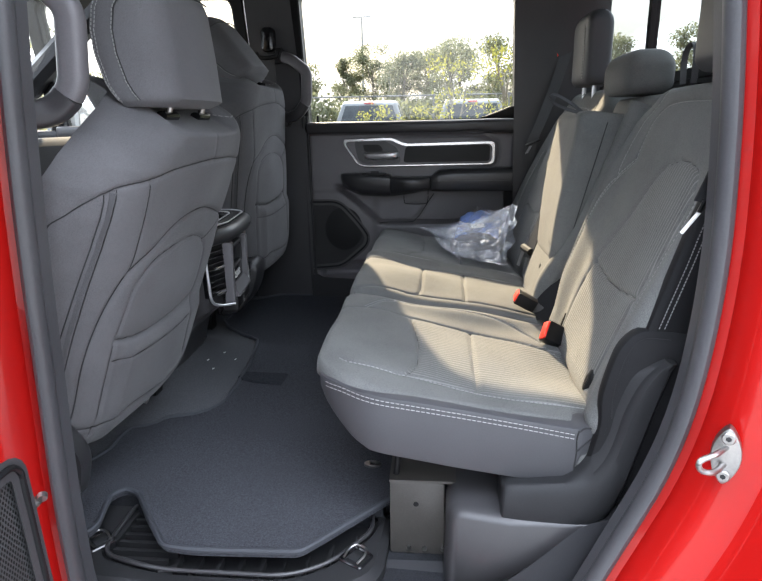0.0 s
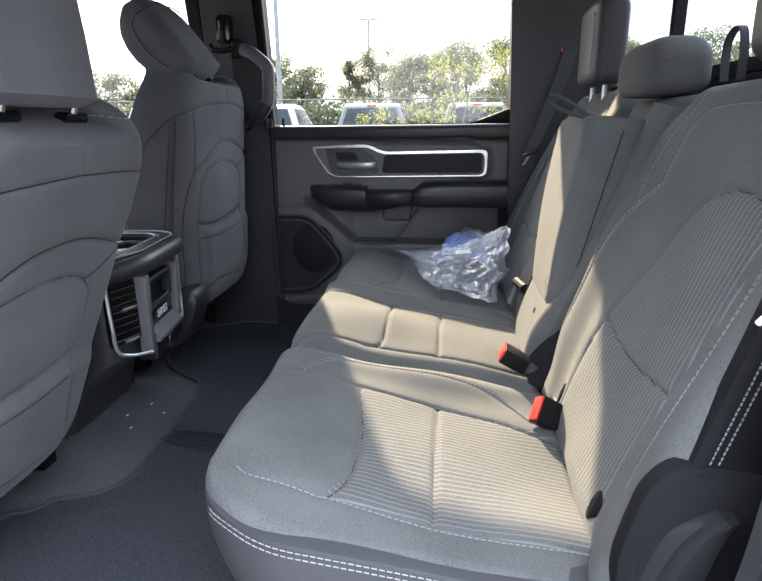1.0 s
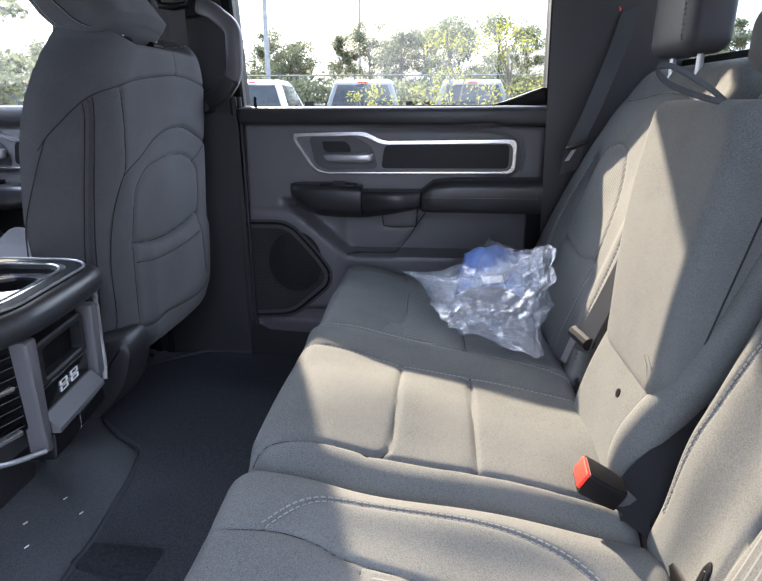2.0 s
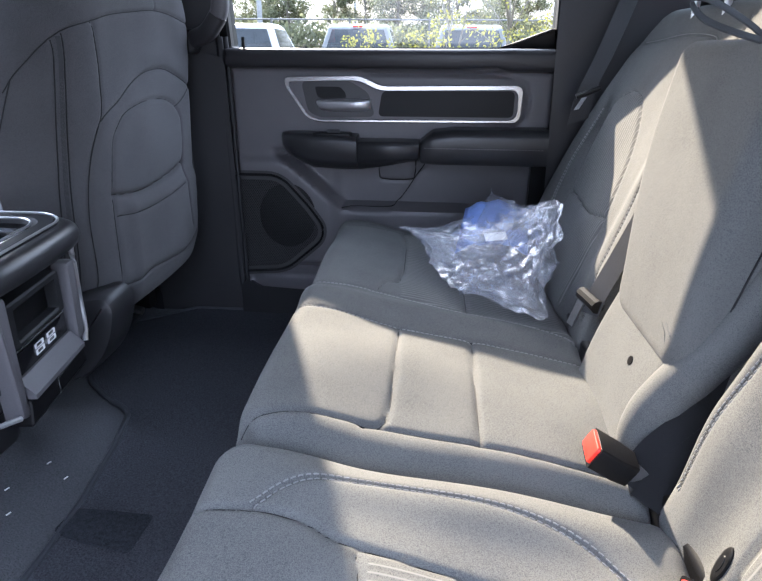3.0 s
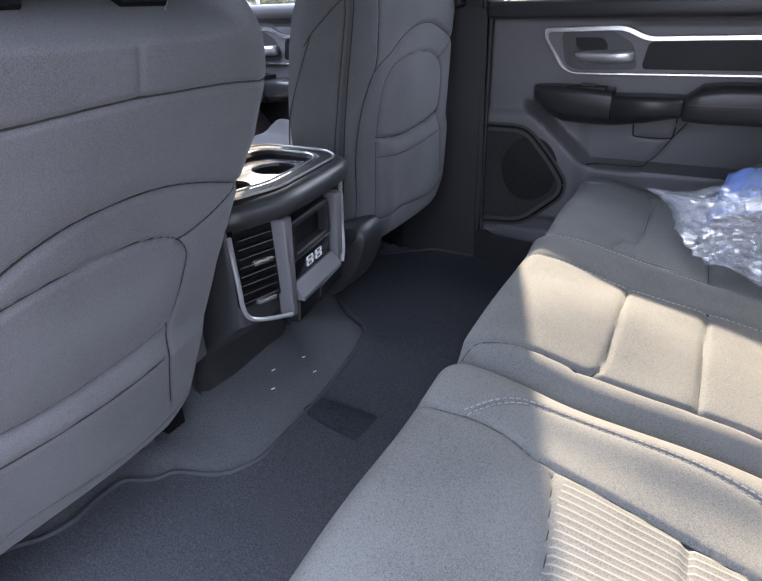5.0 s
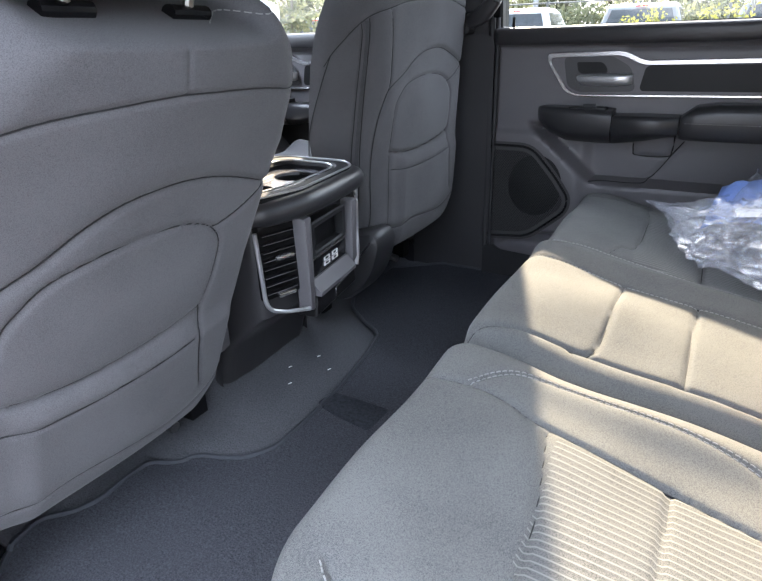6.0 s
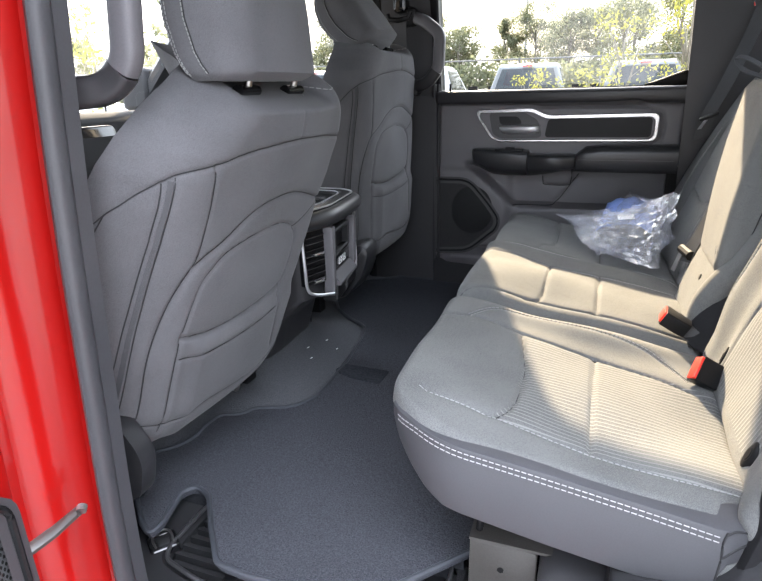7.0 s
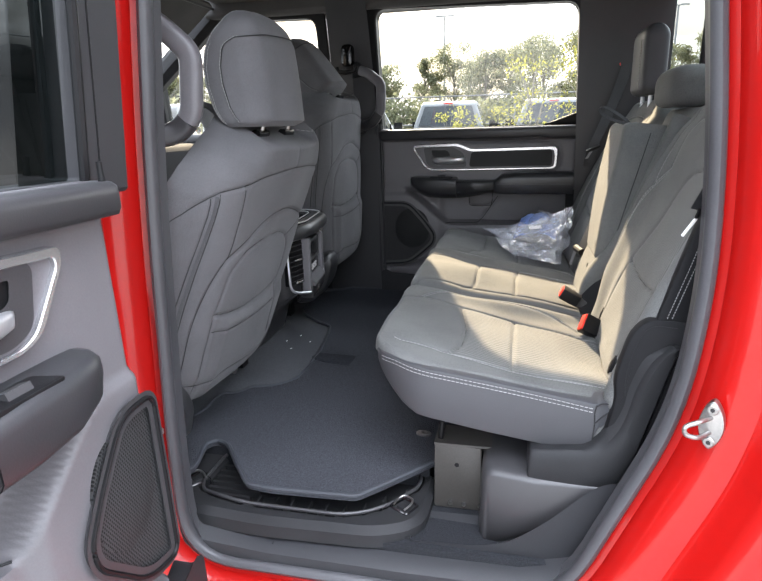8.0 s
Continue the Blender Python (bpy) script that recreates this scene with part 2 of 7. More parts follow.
SILL = surface("sill_plastic", (0.020, 0.0205, 0.023), 0.5, 420, 0.15, 0.15, spec=0.3)
CUPTRAY = surface("glossy_grey_tray", (0.16, 0.16, 0.17), 0.15, 300, 0.0, 0.05, coat=0.6)
HANDLE = surface("satin_handle", (0.50, 0.50, 0.51), 0.3, 400, 0.02, 0.05, metal=0.7)
RED = surface("red_paint", (0.32, 0.005, 0.004), 0.3, 900, 0.02, 0.06, 3, coat=0.38, spec=0.25)
REDPLASTIC = surface("red_button", (0.75, 0.03, 0.015), 0.35, 300, 0.05)
WEBBING = surface("belt_webbing", (0.05, 0.05, 0.052), 0.75, 900, 0.5)
BLACKWEB = surface("black_webbing", (0.012, 0.012, 0.013), 0.8, 900, 0.5, spec=0.15)
WHITE = surface("white_label", (0.75, 0.75, 0.74), 0.5, 200, 0.05, 0.05)
BLUE = surface("blue_film", (0.16, 0.25, 0.56), 0.4, 60, 0.1)
GRILLE = perforated("speaker_mesh", (0.040, 0.040, 0.041), (0.003, 0.003, 0.003), 0.0052)
GRILLE2 = perforated("speaker_mesh_open", (0.022, 0.022, 0.023), (0.002, 0.002, 0.002), 0.0052)
GLASS = clear_glass("window_glass", (0.93, 0.95, 0.94))
DOORGLASS = clear_glass("door_glass_light_tint", (0.43, 0.45, 0.44))
TINT = clear_glass("tinted_glass", (0.40, 0.43, 0.42))
PRIVACY = clear_glass("dark_tinted_glass", (0.10, 0.12, 0.12))
def crinkled(name):
    """Thin clear plastic: see-through, a little milk, sharp gloss that grows at grazing angles."""
    m = bpy.data.materials.new(name)
    m.use_nodes = True
    n, l = m.node_tree.nodes, m.node_tree.links
    n.clear()
    out, m1, m2 = n.new("ShaderNodeOutputMaterial"), n.new("ShaderNodeMixShader"), n.new("ShaderNodeMixShader")
    tr, gl, df = n.new("ShaderNodeBsdfTransparent"), n.new("ShaderNodeBsdfGlossy"), n.new("ShaderNodeBsdfTranslucent")
    df2, m3 = n.new("ShaderNodeBsdfDiffuse"), n.new("ShaderNodeMixShader")
    tr.inputs[0].default_value = (0.985, 0.99, 1.0, 1)
    df.inputs[0].default_value = (0.85, 0.89, 0.97, 1)
    df2.inputs[0].default_value = (0.85, 0.89, 0.97, 1)
    gl.inputs["Roughness"].default_value = 0.11
    m1.inputs[0].default_value, m3.inputs[0].default_value = 0.135, 0.5
    lw, pw, sc = n.new("ShaderNodeLayerWeight"), n.new("ShaderNodeMath"), n.new("ShaderNodeMath")
    pw.operation, sc.operation = "POWER", "MULTIPLY_ADD"
    pw.inputs[1].default_value = 2.5
    sc.inputs[1].default_value, sc.inputs[2].default_value = 0.35, 0.075
    l.new(lw.outputs["Facing"], pw.inputs[0])
    l.new(pw.outputs[0], sc.inputs[0])
    l.new(sc.outputs[0], m2.inputs[0])
    l.new(df2.outputs[0], m3.inputs[1])
    l.new(df.outputs[0], m3.inputs[2])
    l.new(tr.outputs[0], m1.inputs[1])
    l.new(m3.outputs[0], m1.inputs[2])
    l.new(m1.outputs[0], m2.inputs[1])
    l.new(gl.outputs[0], m2.inputs[2])
    l.new(m2.outputs[0], out.inputs["Surface"])
    return m


FILM = crinkled("clear_film")
ASPHALT = surface("asphalt", (0.16, 0.158, 0.152), 0.9, 60, 0.3, 0.3, 0.4)
TRUCKPAINT = surface("silver_paint", (0.16, 0.165, 0.17), 0.4, 300, 0.0, 0.05, coat=0.2)
TRUCKPAINT2 = surface("white_paint", (0.55, 0.56, 0.57), 0.35, 300, 0.0, 0.05, coat=0.3)
CARGLASS = surface("dark_car_glass", (0.03, 0.035, 0.04), 0.06, 50, 0.0, spec=0.8)
TYRE = surface("tyre_rubber", (0.02, 0.02, 0.02), 0.85, 200, 0.3)
TAIL = surface("tail_lamp", (0.5, 0.02, 0.02), 0.2, 100, 0.0)
POLE = surface("galvanised_pole", (0.26, 0.265, 0.27), 0.5, 40, 0.1, metal=0.3)
BARK = surface("bark", (0.17, 0.15, 0.12), 0.9, 30, 0.6)
LEAF = leafy("leaf_green", (0.115, 0.125, 0.075), (0.215, 0.22, 0.13))
LEAFY = leafy("leaf_yellow", (0.17, 0.18, 0.05), (0.32, 0.30, 0.07))
FENCE = surface("fence_steel", (0.12, 0.12, 0.12), 0.6, 60, 0.1)


# ---- mesh helpers ----
class MB:
    """Collects vertices, faces, UVs and material slots of one mesh."""

    def __init__(self):
        self.v, self.f, self.m, self.uv = [], [], [], {}

    def add(self, verts, faces, mat=0):
        k = len(self.v)
        self.v += [tuple(p) for p in verts]
        self.f += [tuple(i + k for i in f) for f in faces]
        self.m += [mat] * len(faces)
        return k

    def box(self, lo, hi, M=None, mat=0):
        c = [Vector((x, y, z)) for x in (lo[0], hi[0]) for y in (lo[1], hi[1]) for z in (lo[2], hi[2])]
        c = [M @ p for p in c] if M else c
        self.add(c, [(0, 1, 3, 2), (4, 6, 7, 5), (0, 4, 5, 1), (2, 3, 7, 6), (0, 2, 6, 4), (1, 5, 7, 3)], mat)

    def tube(self, pts, r, n=8, closed=False, mat=0, flat=1.0, up=(0, 0, 1), sq=1.0):
        """A round or flattened bar along points."""
        pts = [Vector(p) for p in pts]
        rings, up0 = [], Vector(up)
        for i, p in enumerate(pts):
            a = pts[i - 1] if (i or closed) else p
            b = pts[(i + 1) % len(pts)] if (i < len(pts) - 1 or closed) else p
            t = (b - a).normalized()
            s = t.cross(up0)
            s = s.normalized() if s.length > 1e-4 else t.orthogonal().normalized()
            q = s.cross(t).normalized()
            rr = r[i] if isinstance(r, (list, tuple)) else r
            cs = [(math.cos(2 * math.pi * (k + 0.5) / n), math.sin(2 * math.pi * (k + 0.5) / n)) for k in range(n)]
            cs = [(math.copysign(abs(a) ** sq, a), math.copysign(abs(b) ** sq, b)) for a, b in cs]
            rings.append([p + s * a * rr + q * b * rr * flat for a, b in cs])
        self.rings(rings, closed, mat)

    def rings(self, rings, closed=False, mat=0, caps=True):
        n, m = len(rings[0]), len(rings)
        faces = []
        for i in range(m if closed else m - 1):
            for k in range(n):
                j = (i + 1) % m
                faces.append((i * n + k, i * n + (k + 1) % n, j * n + (k + 1) % n, j * n + k))
        if caps and not closed:
            faces += [tuple(range(n))[::-1], tuple((m - 1) * n + k for k in range(n))]
        self.add([p for r in rings for p in r], faces, mat)


def finish(name, mb, mats, parent=None, label="", smooth=35):
    mats = mats if isinstance(mats, (list, tuple)) else [mats]
    me = bpy.data.meshes.new(name)
    me.from_pydata(mb.v, [], mb.f)
    for m in mats:
        me.materials.append(m)
    if len(mats) > 1:
        me.polygons.foreach_set("material_index", mb.m)
    if mb.uv:
        lay = me.uv_layers.new(name="UVMap")
        idx = np.zeros(len(me.loops), dtype=np.int32)
        me.loops.foreach_get("vertex_index", idx)
        full = np.zeros((len(mb.v), 2))
        for k, arr in mb.uv.items():
            full[k:k + len(arr)] = arr
        lay.data.foreach_set("uv", full[idx].ravel())
    bm = bmesh.new()
    bm.from_mesh(me)
    bmesh.ops.recalc_face_normals(bm, faces=bm.faces)
    bm.to_mesh(me)
    bm.free()
    if smooth:
        me.polygons.foreach_set("use_smooth", [True] * len(me.polygons))
        flat_caps = np.array([len(p.vertices) > 5 for p in me.polygons])
        me.polygons.foreach_set("use_smooth", ~flat_caps)
        me.set_sharp_from_angle(angle=radians(smooth))
    ob = new(name, me)
    if parent:
        ob.parent = parent
    if label:
        tagged(ob, label)
    return ob


def thing(name, label, category, group="", at=(0, 0, 0)):
    ob = new(name)
    ob.location = at
    return tagged(ob, label, category, group)


def rpoly(pts, r, seg=5):
    """A polygon with rounded corners; r one radius or one each."""
    out, n = [], len(pts)
    for i, p in enumerate(pts):
        p, a, b = Vector(p), Vector(pts[i - 1]), Vector(pts[(i + 1) % n])
        rad = r[i] if isinstance(r, (list, tuple)) else r
        rad = min(rad, (a - p).length * 0.49, (b - p).length * 0.49)
        s, e = p + (a - p).normalized() * rad, p + (b - p).normalized() * rad
        for k in range(seg + 1):
            t = k / seg
            out.append(s * (1 - t) ** 2 + p * 2 * t * (1 - t) + e * t * t)
    return out


def offset(loop, d):
    """Grow a closed 2D loop by d (anticlockwise loops grow outwards)."""
    out, n = [], len(loop)
    for i in range(n):
        t = (loop[(i + 1) % n] - loop[i - 1]).normalized()
        out.append(loop[i] + Vector((t.y, -t.x)) * d)
    return out


def smoothline(pts, n=8):
    """Catmull-Rom through points."""
    P = [Vector(p) for p in pts]
    P = [P[0] * 2 - P[1]] + P + [P[-1] * 2 - P[-2]]
    out = []
    for i in range(1, len(P) - 2):
        for k in range(n):
            t = k / n
            a, b, c, d = P[i - 1], P[i], P[i + 1], P[i + 2]
            out.append(0.5 * (2 * b + (c - a) * t + (2 * a - 5 * b + 4 * c - d) * t * t + (3 * b - a - 3 * c + d) * t ** 3))
    return out + [P[-2]]


def plate(mb, loop, to3, w0, w1, bev=0.004, mat=0):
    """A flat part from a 2D loop, from w0 (back) to w1 (front), with a rounded front edge."""
    rings = [[to3(p.x, p.y, w0) for p in loop], [to3(p.x, p.y, w1 - bev) for p in loop],
             [to3(p.x, p.y, w1 - bev * 0.3) for p in offset(loop, -bev * 0.3)], [to3(p.x, p.y, w1) for p in offset(loop, -bev)]]
    k = len(mb.v)
    mb.rings(rings, mat=mat)
    flat = [(p.x, p.y) for p in loop]
    mb.uv[k] = np.array(flat * 4)


def hollow(mb, outer, inner, to3, w0, w1, bev=0.003, mat=0):
    """A flat ring between two loops of equal count."""
    mb.rings([[to3(p.x, p.y, w0) for p in outer], [to3(p.x, p.y, w1 - bev) for p in outer], [to3(p.x, p.y, w1) for p in offset(outer, -bev)],
              [to3(p.x, p.y, w1) for p in offset(inner, bev)], [to3(p.x, p.y, w1 - bev) for p in inner], [to3(p.x, p.y, w0) for p in inner]], closed=True, mat=mat)


def seg_dist(U, V, line):
    """Distance of grid points from a polyline."""
    d = np.full(U.shape, 9.0)
    for a, b in zip(line[:-1], line[1:]):
        ax, ay, bx, by = a[0], a[1], b[0], b[1]
        l2 = (bx - ax) ** 2 + (by - ay) ** 2 + 1e-12
        t = np.clip(((U - ax) * (bx - ax) + (V - ay) * (by - ay)) / l2, 0, 1)
        d = np.minimum(d, np.hypot(U - ax - t * (bx - ax), V - ay - t * (by - ay)))
    return d


def inside(U, V, loop):
    r = np.zeros(U.shape, bool)
    n = len(loop)
    for i in range(n):
        (x1, y1), (x2, y2) = (loop[i][0], loop[i][1]), (loop[i - 1][0], loop[i - 1][1])
        c = ((y1 > V) != (y2 > V)) & (U < (x2 - x1) * (V - y1) / (y2 - y1 + 1e-12) + x1)
        r ^= c
    return r


class Pillow:
    """A stuffed panel: u across, v along, w out; the outline from left(v) to right(v), rolled at the rim and sewn along grooves."""

    def __init__(self, M, v0, v1, left, right, front, thick, R=0.03, grooves=(), nu=90, nv=90, back=0.012, Ru=None, sag=None, Rr=None):
        self.M, self.v0, self.v1, self.left, self.right, self.front, self.thick, self.R = M, v0, v1, left, right, front, thick, R
        self.Ru = Ru or R
        self.Rr = Rr or self.Ru
        self.sag = sag or (lambda u, v: (u, v))
        self.grooves, self.nu, self.nv, self.back = [(np.array([(p[0], p[1]) for p in g]), wd, dp) for g, wd, dp in grooves], nu, nv, back

    def w(self, U, V, grooved=True):
        L, Rr = self.left(V), self.right(V)
        dl, dr = np.clip(U - L, 0, None), np.clip(Rr - U, 0, None)
        dv = np.clip(np.minimum(V - self.v0, self.v1 - V), 0, None)
        roll = lambda d, r: r * (1 - np.sqrt(np.clip(1 - (1 - np.clip(d / r, 0, 1)) ** 2, 0, 1)))
        w = self.front(U, V) - np.minimum(roll(dl, self.Ru) + roll(dr, self.Rr) + roll(dv, self.R), max(self.R, self.Ru) * 1.25)
        if grooved:
            for line, wd, dp in self.grooves:
                d = seg_dist(U, V, line)
                w = w - dp * np.exp(-(d / wd) ** 2) - dp * 0.25 * np.exp(-(d / (wd * 3.5)) ** 2)
        return w

    def at(self, u, v, lift=0.0):
        w = float(self.w(np.array([u]), np.array([v]))[0]) + lift
        return self.M @ Vector((u, v, w))

    def build(self, name, mats, parent, label="", regions=()):
        s = np.linspace(0, 1, self.nu + 1)
        s = 0.65 * s + 0.35 * (0.5 - 0.5 * np.cos(np.pi * s))
        t = np.linspace(0, 1, self.nv + 1)
        t = 0.65 * t + 0.35 * (0.5 - 0.5 * np.cos(np.pi * t))
        V = (self.v0 + (self.v1 - self.v0) * t)[:, None] * np.ones((1, self.nu + 1))
        L, Rr = self.left(V), self.right(V)
        U = L + (Rr - L) * s[None, :]
        W = self.w(U, V)
        mb = MB()
        n, m = self.nu + 1, self.nv + 1
        P = np.stack([U, V, W], -1).reshape(-1, 3)
        M = np.array(self.M)
        Q = P @ M[:3, :3].T + M[:3, 3]
        idx = np.arange(n * m).reshape(m, n)
        quads = np.stack([idx[:-1, :-1], idx[:-1, 1:], idx[1:, 1:], idx[1:, :-1]], -1).reshape(-1, 4)
        mb.v = [tuple(p) for p in Q]
        mb.f = [tuple(q) for q in quads.tolist()]
        slot = np.zeros(quads.shape[0], int)
        for k, loop in regions:
            cu, cv = U.reshape(-1)[quads].mean(1), V.reshape(-1)[quads].mean(1)
            slot[inside(cu, cv, loop)] = k
        mb.m = slot.tolist()
        rim = list(idx[0, :]) + list(idx[1:, -1]) + list(idx[-1, -2::-1]) + list(idx[-2:0:-1, 0])
        cu, cv = U.mean(), V.mean()
        r1, r2 = [], []
        for i in rim:
            u, v, w = P[i]
            u, v = self.sag(u, v)
            r1.append(self.M @ Vector((u, v, -self.thick + self.back)))
            f = 1 - self.back / max(0.05, math.hypot(u - cu, v - cv))
            r2.append(self.M @ Vector((cu + (u - cu) * f, cv + (v - cv) * f, -self.thick)))
        k1 = len(mb.v)
        mb.v += [tuple(p) for p in r1] + [tuple(p) for p in r2]
        c = len(rim)
        for i in range(c):
            j = (i + 1) % c
            mb.f += [(int(rim[i]), int(rim[j]), k1 + j, k1 + i), (k1 + i, k1 + j, k1 + c + j, k1 + c + i)]
        mb.f.append(tuple(k1 + c + i for i in range(c)))
        mb.m += [0] * (2 * c + 1)
        out = np.array([(0, -1)] * n + [(1, 0)] * (m - 1) + [(0, 1)] * (n - 1) + [(-1, 0)] * (m - 2))
        deep = np.maximum(P[rim][:, 2] + self.thick - self.back, 0.01)[:, None]
        uv = np.concatenate([P[:, :2], P[rim][:, :2] + out * deep, P[rim][:, :2] + out * (deep + self.back)])
        mb.uv[0] = uv
        return finish(name, mb, mats, parent, label, smooth=50)

    def stitches(self, mb, line, step=0.008, long=0.0055, r=0.0009, lift=0.0008, side=0.0):
        """Short thread dashes along a line in (u, v), moved sideways by side."""
        pts = [Vector((p[0], p[1])) for p in line]
        acc = 0.0
        for a, b in zip(pts[:-1], pts[1:]):
            d = b - a
            ln = d.length
            if ln < 1e-6:
                continue
            t, q = d / ln, Vector((-d.y, d.x)) / ln
            while acc < ln:
                c = a + t * acc + q * side
                e = c + t * long
                mid = (c + e) / 2
                mb.tube([self.at(c.x, c.y, lift - r * 0.6), self.at(mid.x, mid.y, lift), self.at(e.x, e.y, lift - r * 0.6)], r, 5)
                acc += step
            acc -= ln

    def seam(self, mb, line, r=0.0012, lift=0.0, mat=0):
        mb.tube([self.at(p[0], p[1], lift) for p in line], r, 5, mat=mat)


def ramp01(x, a, b):
    t = np.clip((x - a) / (b - a), 0, 1)
    return t * t * (3 - 2 * t)


def hump(x, c, w):
    return np.exp(-((x - c) / w) ** 2)


# ---- large structure ----
def struct(ob, label):
    return tagged(ob, label, kind="structure")


def slab(name, label, boxes, mat, bevel=0.006):
    mb = MB()
    for lo, hi in boxes:
        mb.box(lo, hi)
    ob = finish(name, mb, mat, smooth=30)
    if bevel:
        b = ob.modifiers.new("edge", "BEVEL")
        b.width, b.segments, b.limit_method = bevel, 2, "ANGLE"
    return struct(ob, label)


# parking lot
mb = MB()
mb.box((-1500, -1500, -0.3), (1500, 1500, 0.0))
struct(finish("ground", mb, ASPHALT, smooth=0), "wide grey asphalt parking lot, worn")

# near body side: painted frame round the open rear doorway
door_hole = rpoly([(-0.285, 0.50), (0.49, 0.50), (0.664, 0.925), (0.685, 1.15), (0.674, 1.36), (0.612, 1.87), (-0.20, 1.87), (-0.262, 1.30), (-0.29, 0.75)],
                  [0.13, 0.14, 0.12, 0.1, 0.1, 0.09, 0.07, 0.2, 0.2], 8)
mb = MB()
steps = [(0.0, 0.815), (0.022, 0.80), (0.030, 0.762), (0.05, 0.742), (0.085, 0.735), (0.096, 0.72), (0.104, 0.680), (0.115, 0.662), (0.13, 0.655)]
rings = [[(p.x, y, p.y) for p in offset(door_hole, d)] for d, y in steps]
outer = []
for p in offset(door_hole, 0.13):
    d = Vector((p.x - 0.2, p.y - 1.15))
    s = min((0.66 if d.x < 0 else 1.30) / max(abs(d.x), 1e-3), 0.83 / max(abs(d.y), 1e-3))
    outer.append((0.2 + d.x * max(1, s), 0.65, 1.15 + d.y * max(1, s)))
rings.append(outer)
rings.append([(p[0], 0.70, p[2]) for p in outer])
rings.append([(p.x, 0.835, p.y) for p in offset(door_hole, 0.13)])
rings.append([(p.x, 0.835, p.y) for p in offset(door_hole, 0.0)])
mb.rings(rings, closed=True)
struct(finish("wall_near_body_side", mb, RED, smooth=40), "glossy red painted door frame of the truck cab")

slab("wall_near_front_skin", "red painted front door skin", [((-1.75, 0.645, 0.40), (-0.47, 0.70, 1.30))], RED, 0.02)

slab("wall_near_pillar_applique", "gloss black cover on the outside of the centre pillar", [((-0.50, 0.630, 1.31), (-0.275, 0.648, 1.90))], GLOSSBLACK, 0.004)

# rubber seal round the doorway, with its inner lip
mb = MB()
seal = []
for k in range(10):
    a = 2 * math.pi * k / 10
    seal.append([(p.x, 0.803 - 0.016 * math.cos(a), p.y) for p in offset(door_hole, -0.004 + 0.012 * math.sin(a))])
mb.rings(seal + [seal[0]], caps=False)
struct(finish("trim_door_seal", mb, SEALGREY, smooth=60), "dark grey rubber weatherstrip round the doorway")
mb = MB()
lip = [[(p.x, y, p.y) for p in offset(door_hole, d)] for d, y in ((-0.005, 0.806), (-0.011, 0.811), (-0.012, 0.838), (0.0, 0.845))]
mb.rings(lip, closed=True)
struct(finish("trim_door_lip", mb, SEALGREY, smooth=40), "dark grey plastic lip inside the doorway")

# floor pan, carpets
slab("floor", "black carpeted cab floor", [((-1.3, 0.84, 0.48), (0.99, 2.62, 0.57)), ((-1.3, 1.04, 0.57), (0.215, 2.60, 0.627)), ((0.215, 1.10, 0.57), (0.99, 2.60, 0.60))], CARPET, 0)
# front carpet that climbs under the front seats
mb = MB()
carpet_edge = [(0.90, -0.42), (1.05, -0.47), (1.10, -0.484), (1.18, -0.435), (1.235, -0.443), (1.288, -0.440), (1.340, -0.375), (1.375, -0.283), (1.425, -0.254), (1.54, -0.253), (1.66, -0.258), (1.81, -0.277), (1.905, -0.300), (1.97, -0.385), (2.09, -0.484), (2.56, -0.50)]


def carpet_z(x, y):
    """Flat up to the edge of the mat, then climbing, steeper on the tunnel in the middle."""
    d = float(np.interp(y, [p[0] for p in carpet_edge], [p[1] for p in carpet_edge])) - x
    t = math.exp(-((y - 1.63) / 0.20) ** 4)
    climb = 0.072 * (1 - math.exp(-max(0.0, d + 0.01) / 0.09)) * (0.55 + 0.45 * t) + 0.05 * t * max(0.0, min(1.0, (d - 0.12) / 0.1))
    return 0.634 + climb + 0.003 * math.sin(13 * y) * math.sin(9 * x)


ys = np.linspace(1.045, 2.56, 90)
xs = np.concatenate([np.linspace(-0.20, -0.62, 36), [-0.75, -0.95, -1.2]])
for x in xs:
    mb.v += [(float(x), float(y), carpet_z(float(x), float(y))) for y in ys]
for i in range(len(xs) - 1):
    for k in range(89):
        mb.f.append((i * 90 + k, i * 90 + k + 1, (i + 1) * 90 + k + 1, (i + 1) * 90 + k))
mb.m = [0] * len(mb.f)
ob = finish("floor_carpet_front", mb, CARPET2, smooth=70)
ob.modifiers.new("thick", "SOLIDIFY").thickness = 0.01
struct(ob, "charcoal carpet sloping up under the front seats")

# sill: scuff plate and step under the doorway
mb = MB()
prof = [(0.815, 0.46), (0.80, 0.50), (0.805, 0.535), (0.83, 0.552), (0.90, 0.556), (0.93, 0.566), (0.955, 0.575), (0.96, 0.50)]
xs = [-0.30, -0.26, -0.1, 0.2, 0.42, 0.52, 0.60, 0.64]
lift = [0.05, 0.012, 0.0, 0.0, 0.004, 0.03, 0.09, 0.16]
mb.rings([[(x, min(y, 0.838) if x < -0.2 else y, z + h) for y, z in prof] for x, h in zip(xs, lift)])
struct(finish("trim_door_sill", mb, SILL, smooth=40), "black plastic scuff plate along the door sill")
mb = MB()
mb.tube([(-0.05, 0.868, 0.5585), (0.30, 0.872, 0.5585)], 0.0012, 4)
mb.tube([(-0.09, 0.82, 0.548), (-0.09, 0.92, 0.562)], 0.0012, 4)
